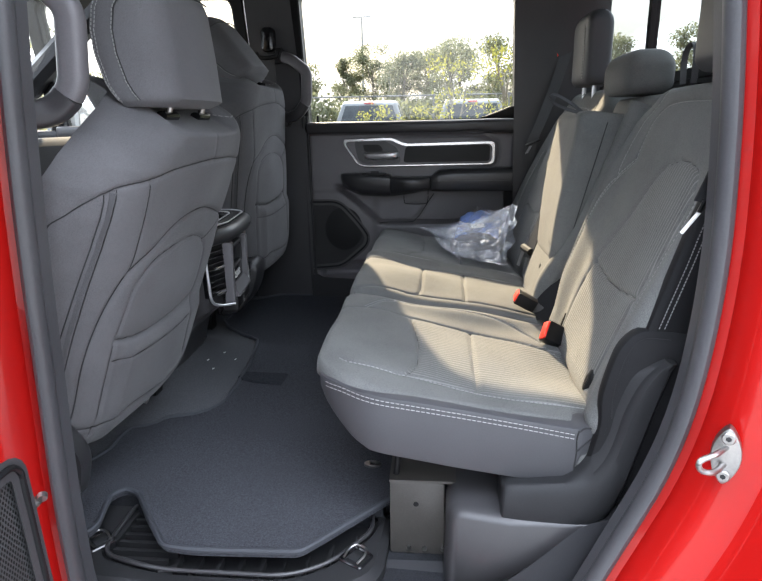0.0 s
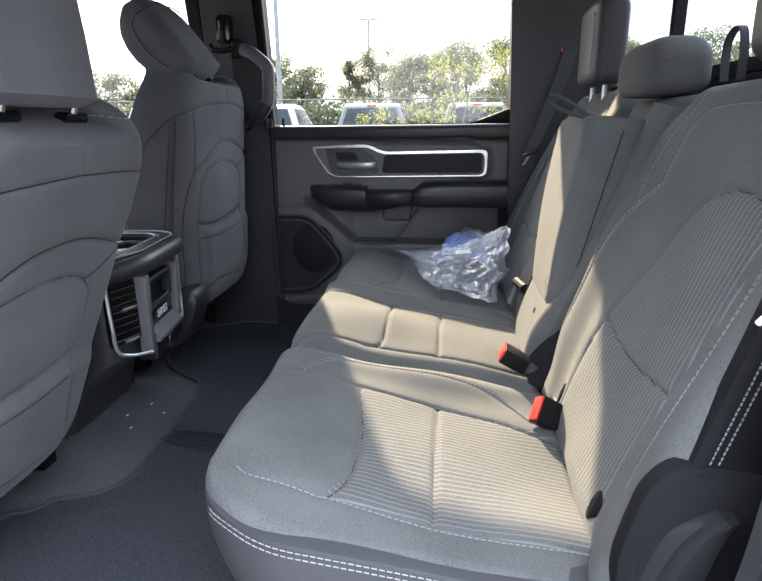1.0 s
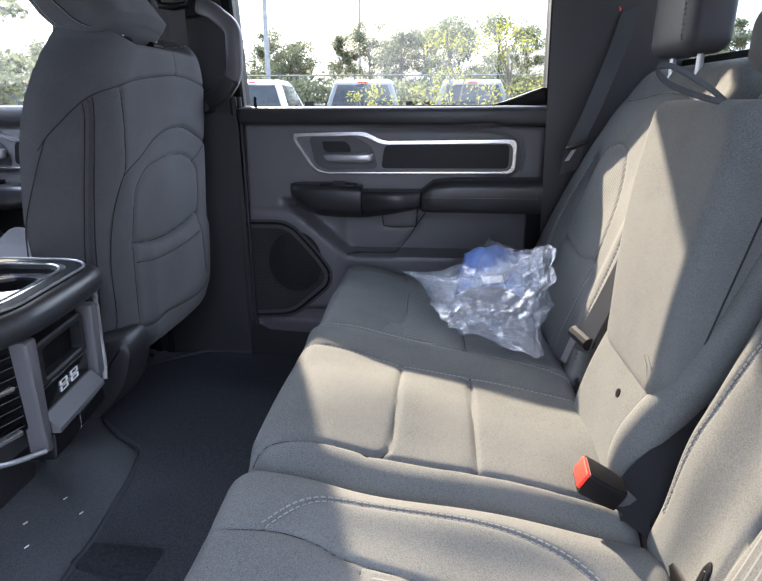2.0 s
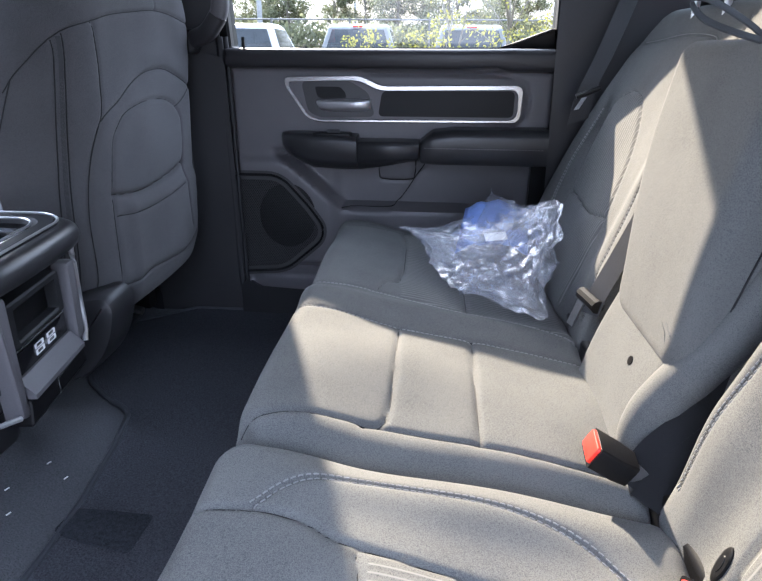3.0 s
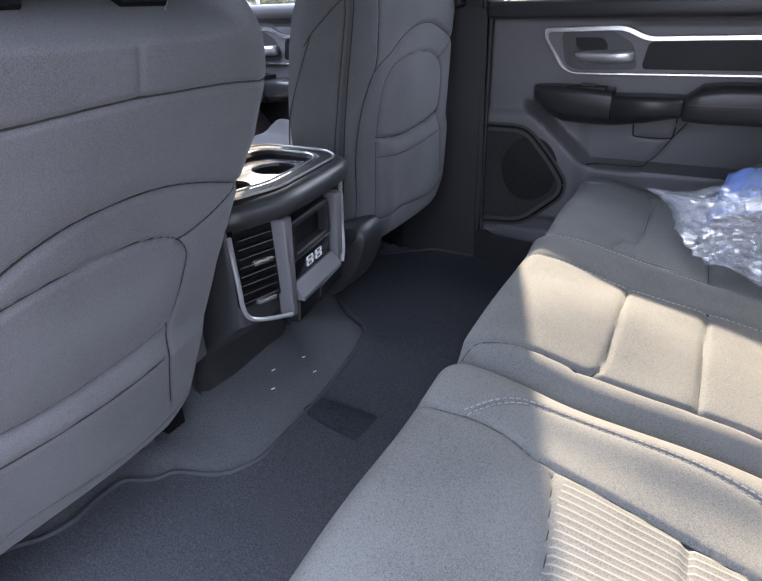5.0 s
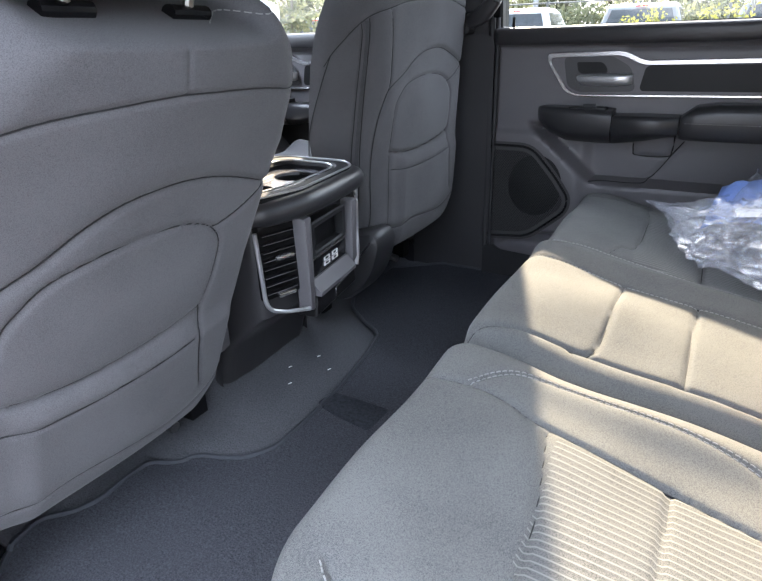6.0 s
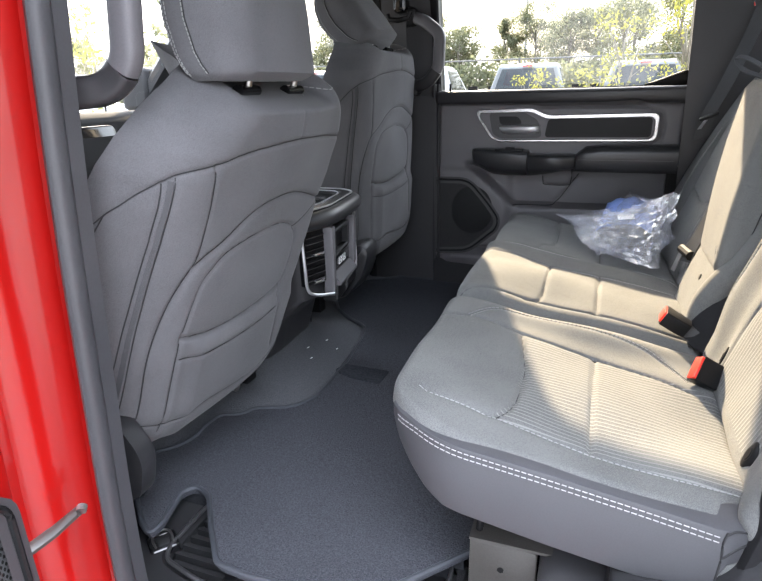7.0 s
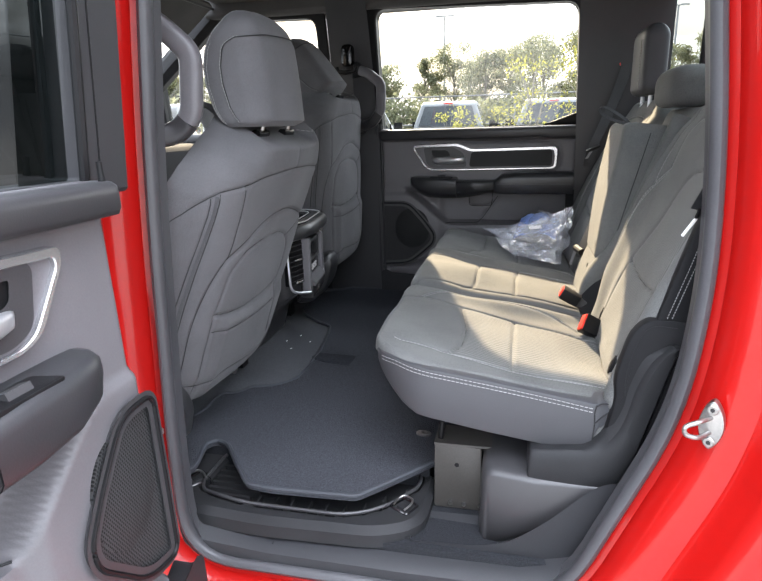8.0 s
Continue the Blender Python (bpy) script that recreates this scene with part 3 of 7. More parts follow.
struct(finish("trim_sill_lines", mb, BLACK), "fine embossed outline on the sill plate")

# ceiling, rear wall, front bulkhead
slab("ceiling", "grey cloth headliner", [((-0.95, 0.80, 1.925), (1.0, 2.56, 1.985))], HEADLINER, 0.02)
slab("wall_rear", "dark rear cab wall round the back window",
     [((0.985, 0.80, 0.5), (1.05, 2.56, 1.42)), ((0.925, 0.80, 1.40), (0.985, 2.56, 1.46)), ((0.925, 0.80, 1.86), (0.955, 2.60, 1.985)), ((0.925, 0.80, 1.46), (0.955, 0.91, 1.86)), ((0.925, 2.455, 1.46), (0.955, 2.60, 1.86))], PLASTIC, 0.01)
slab("wall_front", "black bulkhead ahead of the front footwells", [((-1.75, 0.72, 0.45), (-1.65, 2.62, 1.15))], BLACK)

# rear window with its sliding middle pane
win = thing("window_rear", "rear cab window with a sliding middle pane in a black frame", "window")
struct(win, "rear cab window with a sliding middle pane in a black frame")
mb = MB()
for y in (1.405, 1.94):
    mb.box((0.925, y - 0.013, 1.46), (0.95, y + 0.013, 1.86))
for z in (1.472, 1.85):
    mb.box((0.928, 0.91, z - 0.012), (0.95, 2.43, z + 0.012))
finish("window_frame", mb, BLACK, win)
for a, b in ((0.91, 1.392), (1.418, 1.927), (1.953, 2.45)):
    mb = MB()
    mb.add([(0.94, a, 1.484), (0.94, b, 1.484), (0.94, b, 1.838), (0.94, a, 1.838)], [(0, 1, 2, 3)])
    finish("pane", mb, TINT, win)

# far body side: pillars and rails round the openings
slab("wall_far_rail", "grey headliner edge over the far windows", [((-1.0, 2.44, 1.865), (1.0, 2.60, 1.985))], HEADLINER, 0.02)
mb = MB()
bp = rpoly([(-0.43, 1.33), (-0.235, 1.33), (-0.243, 1.60), (-0.265, 1.93), (-0.415, 1.93), (-0.405, 1.60)], 0.02, 4)
lean = lambda x, z, w: (x, 2.50 + w - 0.10 * max(0, z - 1.35), z)
plate(mb, bp, lean, 0.10, -0.012, -0.012)
bp2 = rpoly([(-0.46, 0.60), (-0.232, 0.60), (-0.222, 0.80), (-0.228, 1.345), (-0.44, 1.345)], 0.02, 4)
plate(mb, bp2, lean, 0.10, -0.025, -0.014)
struct(finish("wall_far_pillar_b", mb, PILLAR, smooth=40), "dark plastic centre pillar trim on the far side")
mb = MB()
cp = rpoly([(0.655, 0.60), (0.925, 0.60), (0.925, 1.93), (0.595, 1.93), (0.615, 1.86), (0.632, 1.40)], 0.02, 4)
plate(mb, cp, lean, 0.10, -0.03, -0.015)
struct(finish("wall_far_pillar_c", mb, LEDGE, smooth=40), "dark plastic rear pillar trim on the far side")
slab("wall_far_jambs", "black door jambs behind the far door edges", [((0.60, 2.545, 0.50), (0.70, 2.60, 1.37)), ((-0.27, 2.545, 0.50), (-0.205, 2.60, 1.37)), ((-0.3, 2.50, 0.48), (0.7, 2.60, 0.62))], BLACK, 0.0)
for name_, xs_ in (("trim_far_door_seal", ((-0.224, 0.009), (-0.207, 0.006))), ("trim_far_rear_seal", ((0.640, 0.008),))):
    mb = MB()
    for x_, r_ in xs_:
        mb.tube([(x_ + 0.012, 2.478, 0.62), (x_ + 0.002, 2.482, 0.80), (x_, 2.484, 1.345), (x_ - 0.004, 2.488, 1.40)], r_, 8)
    struct(finish(name_, mb, RUBBER, smooth=60), "black rubber weatherstrip beside the far door")
# far front door and side ahead of the pillar
slab("wall_far_front", "dark far front door panel", [((-1.65, 2.50, 0.45), (-1.30, 2.62, 1.36)), ((-1.305, 2.56, 0.45), (-0.40, 2.62, 1.34)), ((-1.65, 2.44, 1.32), (-1.50, 2.6, 1.5))], PLASTIC, 0.02)
# near pillar trims inside
mb = MB()
np1 = rpoly([(-0.45, 0.60), (-0.335, 0.60), (-0.325, 1.30), (-0.275, 1.93), (-0.40, 1.93), (-0.44, 1.40)], 0.015, 4)
plate(mb, np1, lambda x, z, w: (x, 0.86 + w, z), -0.03, 0.035, 0.012)
struct(finish("wall_near_pillar_b", mb, PLASTIC2, smooth=40), "dark grey plastic centre pillar trim")
mb = MB()
np2 = rpoly([(0.76, 0.75), (0.99, 0.60), (0.99, 1.93), (0.70, 1.93), (0.76, 1.30)], 0.02, 4)
plate(mb, np2, lambda x, z, w: (x, 0.85 + w, z), -0.02, 0.05, 0.015)
# black instead of trim grey: paints the shadow in the gap by the seal
struct(finish("wall_near_pillar_c", mb, BLACK, smooth=40), "dark plastic rear pillar trim")
slab("wall_near_front", "dark near front door panel", [((-1.65, 0.72, 0.45), (-0.47, 0.84, 1.32))], PLASTIC, 0.02)
slab("wall_near_rail", "headliner edge over the near doors", [((-1.0, 0.80, 1.885), (1.0, 0.90, 1.985))], HEADLINER, 0.02)
# front door glass on the near side
mb = MB()
hollow(mb, rpoly([(-1.48, 1.30), (-0.46, 1.30), (-0.44, 1.90), (-0.98, 1.91)], 0.05, 6), rpoly([(-1.38, 1.335), (-0.52, 1.335), (-0.505, 1.86), (-0.97, 1.865)], 0.04, 6), lambda x, z, w: (x, 0.70 + 0.10 * (z - 1.3) + w, z), -0.02, 0.03)
ob = struct(finish("window_front_near", mb, BLACK, smooth=40), "closed front side window in a black frame")
mb = MB()
mb.add([(x, 0.71 + 0.10 * (z - 1.3), z) for x, z in ((-1.39, 1.33), (-0.515, 1.33), (-0.50, 1.865), (-0.97, 1.87))], [(0, 1, 2, 3)])
finish("pane", mb, PRIVACY, ob, smooth=0).visible_shadow = False
# windscreen posts and glass
mb = MB()
for y in (0.80, 2.50):
    mb.tube([(-1.72, y, 1.18), (-1.35, y, 1.58), (-0.92, y, 1.93)], 0.05, 8)
struct(finish("wall_windscreen_posts", mb, PLASTIC, smooth=40), "dark windscreen pillars")
mb = MB()
mb.add([(-1.70, 0.85, 1.20), (-1.70, 2.45, 1.20), (-0.96, 2.45, 1.94), (-0.96, 0.85, 1.94)], [(0, 1, 2, 3)])
ob = finish("window_screen", mb, GLASS, smooth=0)
ob.visible_shadow = False
struct(ob, "clear windscreen")


# ---- doors ----
def line(*p, n=6):
    return [(q.x, q.y) for q in smoothline(p, n)]


def door(name, label, place, cone_shows=True, spread=1.0, start=0.006, post=0.0):
    """An inner door: u along from the hinge edge, w into the cab, z up; place maps (u, z, w) to the world."""
    d = thing(name, label, "car door")
    struct(d, label)
    A = [place(0, 0, 0), place(1, 0, 0), place(0, 1, 0), place(0, 0, 1)]
    o = Vector(A[0])
    cols = [Vector(a) - o for a in A[1:]]
    M = Matrix([[cols[0][i], cols[1][i], cols[2][i], o[i]] for i in range(3)] + [[0, 0, 0, 1]])
    to3 = lambda u, z, w: tuple(M @ Vector((u, z, w)))

    def front(U, V):
        w = 0.018 * ramp01(V, 1.318, 1.332) + 0.006 * ramp01(V, 1.335, 1.36)
        # scooped pocket under the armrest, behind the curved edge of the loudspeaker
        edge = np.interp(V, [0.95, 0.965, 1.02, 1.07, 1.085, 1.12, 1.14], [0.31, 0.285, 0.225, 0.165, 0.14, 0.10, 0.06])
        w = w - 0.066 * ramp01(U, edge - 0.006, edge + 0.022) * ramp01(V, 0.950, 0.966) * ramp01(V, 1.125, 1.085)
        w = w + 0.012 * ramp01(U, 0.30, 0.26) * ramp01(V, 1.10, 1.082) * ramp01(V, 0.74, 0.77)
        w = w - 0.030 * ramp01(V, 0.80, 0.772) * ramp01(V, 0.71, 0.735) * ramp01(U, 0.03, 0.06)
        return w + 0.022 * ramp01(V, 0.735, 0.70)

    groove = [([(0.012, 1.325), (0.60, 1.327), (0.70, 1.333), (0.735, 1.322), (0.85, 1.322)], 0.003, 0.006),
              ([(0.37, 1.316), (0.70, 1.316), (0.745, 1.310), (0.782, 1.290), (0.792, 1.25), (0.786, 1.205), (0.765, 1.186), (0.70, 1.183)], 0.005, 0.005),
              ([(0.30, 0.955), (0.60, 0.955)], 0.003, 0.004),
              ([(0.33, 0.955), (0.43, 0.955), (0.47, 0.985), (0.51, 1.045), (0.53, 1.06)], 0.0035, 0.006),
              ([(0.40, 1.075), (0.40, 1.045), (0.415, 1.03), (0.49, 1.03), (0.505, 1.045), (0.505, 1.075)], 0.003, 0.004)]
    p = Pillow(M, 0.60, 1.374, lambda V: 0.0 * V + start, lambda V: 0.855 - 0.03 * ramp01(V, 1.1, 0.8), front, 0.09, 0.016, groove, 130, 130)
    pan = p.build("panel", [PLASTIC2], d)
    for q in ([(0.30, 0.957), (0.43, 0.957), (0.455, 0.968), (0.475, 0.99), (0.51, 1.045), (0.53, 1.075)], [(0.40, 1.10), (0.402, 1.045), (0.415, 1.03), (0.49, 1.03), (0.503, 1.045), (0.505, 1.10)]):
        mb = MB()
        p.seam(mb, line(*q), 0.0018, 0.002)
        finish("panel_line", mb, BLACK, pan)
    def bar(mb, secs, r=0.012):
        """A rounded shelf: sections (u, z low, z middle, z top, depth)."""
        rings = []
        for u, zb, zm, zt, dp in secs:
            q = min(r, (zt - zb) * 0.35, dp * 0.5)
            rings.append([to3(u, z, w) for z, w in ((zt, 0.0), (zt, dp - q), (zt - q * 0.08, dp - q * 0.6), (zt - q * 0.4, dp - q * 0.1), (zt - q, dp), (zm, dp), (zm - q * 0.5, dp - q * 0.3), (zb, dp * 0.55), (zb, 0.0))])
        mb.rings(rings)

    # belt ledge
    mb = MB()
    bar(mb, [(start - 0.002, 1.330, 1.345, 1.372, 0.012), (start + 0.002, 1.328, 1.34, 1.374, 0.030), (start + 0.014, 1.327, 1.338, 1.374, 0.038), (0.60, 1.327, 1.338, 1.376, 0.038), (0.70, 1.334, 1.342, 1.377, 0.038), (0.735, 1.324, 1.336, 1.378, 0.038), (0.853, 1.324, 1.336, 1.378, 0.036)], 0.016)
    finish("ledge", mb, LEDGE, d, "dark padded ledge under the window", smooth=70)
    # bezel with the handle
    bz = rpoly([(0.165, 1.302), (0.355, 1.308), (0.41, 1.281), (0.768, 1.288), (0.766, 1.204), (0.245, 1.199), (0.215, 1.21), (0.165, 1.28)], [0.012, 0.02, 0.02, 0.018, 0.02, 0.02, 0.03, 0.012], 5)
    mb = MB()
    plate(mb, bz, to3, 0.0, 0.009, 0.004)
    finish("bezel", mb, PLASTIC2, d)
    ro = [0.012, 0.02, 0.02, 0.022, 0.024, 0.02, 0.03, 0.012]
    mb = MB()
    hollow(mb, rpoly([(0.158, 1.306), (0.357, 1.311), (0.412, 1.286), (0.774, 1.292), (0.772, 1.199), (0.243, 1.194), (0.210, 1.206), (0.158, 1.284)][::-1], ro[::-1], 6),
           rpoly([(0.171, 1.294), (0.352, 1.299), (0.407, 1.274), (0.762, 1.280), (0.762, 1.206), (0.246, 1.200), (0.219, 1.211), (0.1685, 1.2825)][::-1], ro[::-1], 6), to3, 0.0, 0.017, 0.0015)
    finish("chrome_frame", mb, CHROME, d, "bright satin chrome frame")
    mb = MB()
    plate(mb, rpoly([(0.415, 1.272), (0.752, 1.275), (0.752, 1.214), (0.405, 1.212)], 0.012), to3, 0.0, 0.0105, 0.002)
    finish("inlay", mb, BLACK, d, "black inlay in the chrome bezel")
    mb = MB()
    hollow(mb, rpoly([(0.205, 1.294), (0.325, 1.296), (0.375, 1.268), (0.392, 1.212), (0.25, 1.208), (0.22, 1.222)], 0.014), rpoly([(0.234, 1.286), (0.306, 1.286), (0.322, 1.268), (0.322, 1.252), (0.252, 1.250), (0.240, 1.258)], 0.010), to3, 0.0, 0.014)
    finish("handle_cup", mb, LEDGE, d)
    mb = MB()
    plate(mb, rpoly([(0.228, 1.290), (0.312, 1.290), (0.33, 1.266), (0.33, 1.246), (0.24, 1.246)], 0.008), to3, 0.0, 0.0098, 0.001)
    finish("cup_floor", mb, BLACK, d)
    mb = MB()
    bar(mb, [(0.238, 1.238, 1.244, 1.249, 0.012), (0.25, 1.226, 1.234, 1.250, 0.022), (0.27, 1.222, 1.232, 1.251, 0.028), (0.34, 1.222, 1.232, 1.252, 0.034), (0.372, 1.224, 1.234, 1.254, 0.034), (0.384, 1.228, 1.236, 1.253, 0.028)], 0.008)
    finish("door_handle", mb, HANDLE, d, "satin chrome release handle", smooth=70)
    # armrest in three pieces
    mb = MB()
    bar(mb, [(0.142, 1.140, 1.150, 1.160, 0.006), (0.146, 1.130, 1.146, 1.165, 0.028), (0.158, 1.118, 1.140, 1.168, 0.046), (0.185, 1.098, 1.122, 1.169, 0.062), (0.23, 1.080, 1.108, 1.169, 0.070), (0.30, 1.076, 1.104, 1.168, 0.074), (0.352, 1.076, 1.104, 1.164, 0.074)], 0.018)
    arm = finish("armrest", mb, ARMPAD, d, smooth=70)
    mb = MB()
    bar(mb, [(0.353, 1.078, 1.108, 1.150, 0.072), (0.356, 1.076, 1.106, 1.152, 0.076), (0.44, 1.088, 1.112, 1.153, 0.076), (0.512, 1.104, 1.116, 1.153, 0.076), (0.515, 1.106, 1.118, 1.151, 0.072)], 0.014)
    finish("pull_cup", mb, ARMPAD, d, smooth=70)
    mb = MB()
    bar(mb, [(0.516, 1.106, 1.112, 1.152, 0.070), (0.520, 1.104, 1.110, 1.156, 0.076), (0.55, 1.104, 1.110, 1.180, 0.078), (0.60, 1.104, 1.110, 1.186, 0.078), (0.84, 1.104, 1.110, 1.188, 0.078)], 0.024)
    pad = finish("elbow_pad", mb, ARMPAD, d, "soft dark vinyl elbow pad", smooth=70)
    mb = MB()
    for k in range(38):
        mb.tube([to3(0.527 + k * 0.008, 1.140, 0.0785), to3(0.5325 + k * 0.008, 1.140, 0.0785)], 0.0010, 4)
    tagged(finish("pad_stitching", mb, PLASTIC2, pad, "grey stitching"), kind="stuff")
    mb = MB()
    flat_top = lambda a, b, w: to3(a, 1.169 + w, b)
    plate(mb, rpoly([(0.245, 0.020), (0.335, 0.020), (0.335, 0.062), (0.235, 0.062)], 0.006), flat_top, -0.004, 0.0016, 0.001)
    finish("switch_plate", mb, BLACK, arm)
    mb = MB()
    mb.rings([[flat_top(a, b, w) for b, w in ((0.030, 0.001), (0.034, 0.006), (0.048, 0.010), (0.052, 0.001))] for a in (0.272, 0.276, 0.302, 0.306)])
    finish("window_switch", mb, LEDGE, arm, "small grey window switch")
    # speaker
    loop = [(0.012, 1.042), (0.130, 1.042), (0.205, 0.958), (0.242, 0.905), (0.236, 0.872), (0.135, 0.784), (0.012, 0.775)]
    rad = [0.012, 0.035, 0.03, 0.03, 0.03, 0.035, 0.012]
    mb = MB()
    lo_ = rpoly([(max(u * spread, start + 0.004), z) for u, z in loop], rad)
    hollow(mb, offset(lo_, -0.014), offset(lo_, -0.001), to3, 0.0, 0.022, 0.006)
    finish("speaker_surround", mb, LEDGE, d)
    mb = MB()
    mb.tube([to3(q.x, q.y, 0.0225) for q in offset(lo_, -0.009)], 0.0040, 7, closed=True)
    finish("speaker_gasket", mb, BLACK, d)
    mb = MB()
    plate(mb, lo_, to3, 0.0, 0.0145, 0.001)
    finish("speaker_grille", mb, GRILLE, d, "black perforated speaker grille")
    mb = MB()
    cone = [Vector((0.148 + 0.080 * math.cos(a), 0.935 + 0.092 * math.sin(a))) for a in np.linspace(0, 2 * math.pi, 41)[:-1]]
    cone = [Vector((min(p.x, 0.225) * spread, p.y)) for p in cone]
    plate(mb, cone, to3, 0.0, 0.0155, 0.0006)
    finish("speaker_cone", mb, GRILLE2 if cone_shows else GRILLE, d)
    # bottom pocket
    mb = MB()
    plate(mb, rpoly([(0.02, 0.735), (0.05, 0.715), (0.18, 0.708), (0.84, 0.70), (0.84, 0.61), (0.02, 0.61)], 0.02), to3, 0.0, 0.045, 0.015)
    finish("map_pocket", mb, PLASTIC, d)
    # window frame and glass lean in at the top
    ln = lambda u, z, w: to3(u, z, w + 0.10 * (z - 1.37))
    mb = MB()
    inner = rpoly([(0.012 + post, 1.374), (0.848, 1.382), (0.826, 1.848), (0.65 * post, 1.866)], [0.006, 0.006, 0.05, 0.05], 6)
    outr = rpoly([(-0.05, 1.350), (0.90, 1.350), (0.875, 1.905), (-0.058, 1.918)], [0.006, 0.006, 0.07, 0.07], 6)
    hollow(mb, outr, inner, ln, -0.085, -0.02, 0.006)
    finish("window_frame", mb, PILLAR if post else BLACK, d)
    mb = MB()
    mb.add([ln(q.x, q.y, -0.050) for q in inner], [tuple(range(len(inner)))])
    g = finish("pane", mb, DOORGLASS, d)
    g.visible_shadow = False
    if post:
        # glass run, moulded line and the dark band printed along the glass edge
        side = lambda f, w: [ln(0.012 + post * (1 - 0.35 * t) * f, 1.372 + 0.50 * t, w) for t in (0.0, 0.25, 0.5, 0.75, 1.0)]
        mb = MB()
        mb.tube(side(1.04, -0.020), 0.007, 8)
        finish("glass_run", mb, BLACK, d, "black rubber glass run")
        mb = MB()
        mb.tube(side(0.1, -0.0195), 0.0016, 6)
        finish("frame_line", mb, BLACK, d)
        mb = MB()
        a_, b_ = side(1.0, -0.0485), side(3.5, -0.0485)
        mb.add(a_ + b_, [(k, k + 1, 6 + k, 5 + k) for k in range(4)])
        finish("printed_band", mb, PRIVACY, d, "dark tinted band along the glass edge").visible_shadow = False
    mb = MB()
    plate(mb, rpoly([(0.70, 1.376), (0.85, 1.376), (0.846, 1.425), (0.835, 1.425)], 0.01), ln, -0.05, -0.02, 0.004)
    finish("sail_trim", mb, BLACK, d)
    mb = MB()
    mb.tube([to3(0.055, 1.365, 0.012), to3(0.055, 1.388, 0.012), to3(0.055, 1.40, 0.012)], [0.006, 0.004, 0.0042], 8)
    finish("lock_pin", mb, BLACK, d)
    return d, to3


door("door_3", "closed dark grey front passenger door with chrome trim", lambda u, z, w: (-1.305 + u * 0.98, 2.515 - w, z + 0.002))
door("door_1", "closed dark grey rear door with chrome trim", lambda u, z, w: (-0.222 + u, 2.505 - w, z))
TH = radians(90)
HX, HY = -0.175, 0.611
near_door, nd3 = door("door_2", "open rear door with dark panel and chrome trim",
                      lambda u, z, w: (HX + u * math.cos(TH) + w * math.sin(TH) + 0.025 * (1.30 - z), HY - u * math.sin(TH) + w * math.cos(TH), z - 0.038), False, 0.84, 0.045, 0.035)
# painted outer shell of the open door
mb = MB()
plate(mb, rpoly([(-0.03, 0.55), (0.86, 0.55), (0.88, 1.0), (0.87, 1.36), (-0.05, 1.36), (-0.03, 0.9)], 0.04), nd3, -0.15, -0.075, 0.01)
finish("outer_skin", mb, RED, near_door, "red painted outer door skin")


# ---- rear bench ----
UP = lambda shear: Matrix(((0, 1, 0, 0), (1, 0, 0, 0), (0, -shear, 1, 0), (0, 0, 0, 1)))
GW, GD = 0.0033, 0.0052


corner = lambda V, v0, r: r * (1 - np.sqrt(np.clip(1 - (1 - np.clip((V - v0) / r, 0, 1)) ** 2, 0, 1)))


def near_top(U, V):
    w = 0.974 + 0.006 * hump(V, 0.17, 0.06)
    w = w + 0.013 * hump(U, 1.395, 0.035) * ramp01(V, 0.12, 0.22) - 0.012 * ramp01(U, 1.43, 1.455)
    w = w - 0.006 * hump(U, 1.15, 0.12) * ramp01(V, 0.30, 0.42)
    return w + 0.004 * np.sin(U * 23) * np.sin(V * 19)


nF = line((1.335, 0.10), (1.340, 0.16), (1.334, 0.21), (1.320, 0.252), (1.308, 0.389), (1.290, 0.487), (1.262, 0.555), (1.25, 0.60))
nE = line((1.345, 0.153), (1.376, 0.182), (1.394, 0.221), (1.402, 0.30), (1.399, 0.406), (1.378, 0.482), (1.345, 0.523), (1.30, 0.552))
nG = line((1.310, 0.262), (1.177, 0.283), (1.08, 0.283), (1.03, 0.275), (1.002, 0.255), (1.012, 0.225))
nH = line((1.308, 0.395), (1.135, 0.394), (0.998, 0.394))
nI = line((1.030, 0.145), (1.014, 0.168), (1.006, 0.236), (0.995, 0.34), (0.99, 0.44), (0.995, 0.60))
near_cushion = thing("rear_seat", "grey cloth rear seat with ribbed inserts, pale stitching", "car seat", "rear bench seats")
pc = Pillow(UP(0.16), 0.092, 0.605, lambda V: 0.917 + corner(V, 0.092, 0.15), lambda V: 1.447 - 0.02 * ramp01(V, 0.13, 0.09),
            near_top, -0.865, 0.024, [(nF, GW, GD), (nG, GW, GD), (nH, GW, GD), (nI, GW, 0.004), (nE, 0.003, 0.004)], 150, 140,
            sag=lambda u, v: (u, v + 0.07 * float(ramp01(np.array([v]), 0.22, 0.10)[0])))
nc = pc.build("cushion", [CLOTH, RIBBED], near_cushion, regions=[(1, [(1.0, 0.255), (1.06, 0.283), (1.31, 0.275), (1.31, 0.389), (1.29, 0.487), (1.262, 0.60), (0.995, 0.60), (0.992, 0.34)])])
for ln_, sd in ((nE, -0.0035), (nE, 0.0035), (nI, 0.006)):
    mb = MB()
    pc.stitches(mb, ln_, side=sd)
    tagged(finish("stitching", mb, THREAD, nc, "pale grey stitching"), kind="stuff")
for ln_ in (nF, nG, nH):
    mb = MB()
    pc.seam(mb, ln_)
    finish("seam", mb, SEAM, nc)
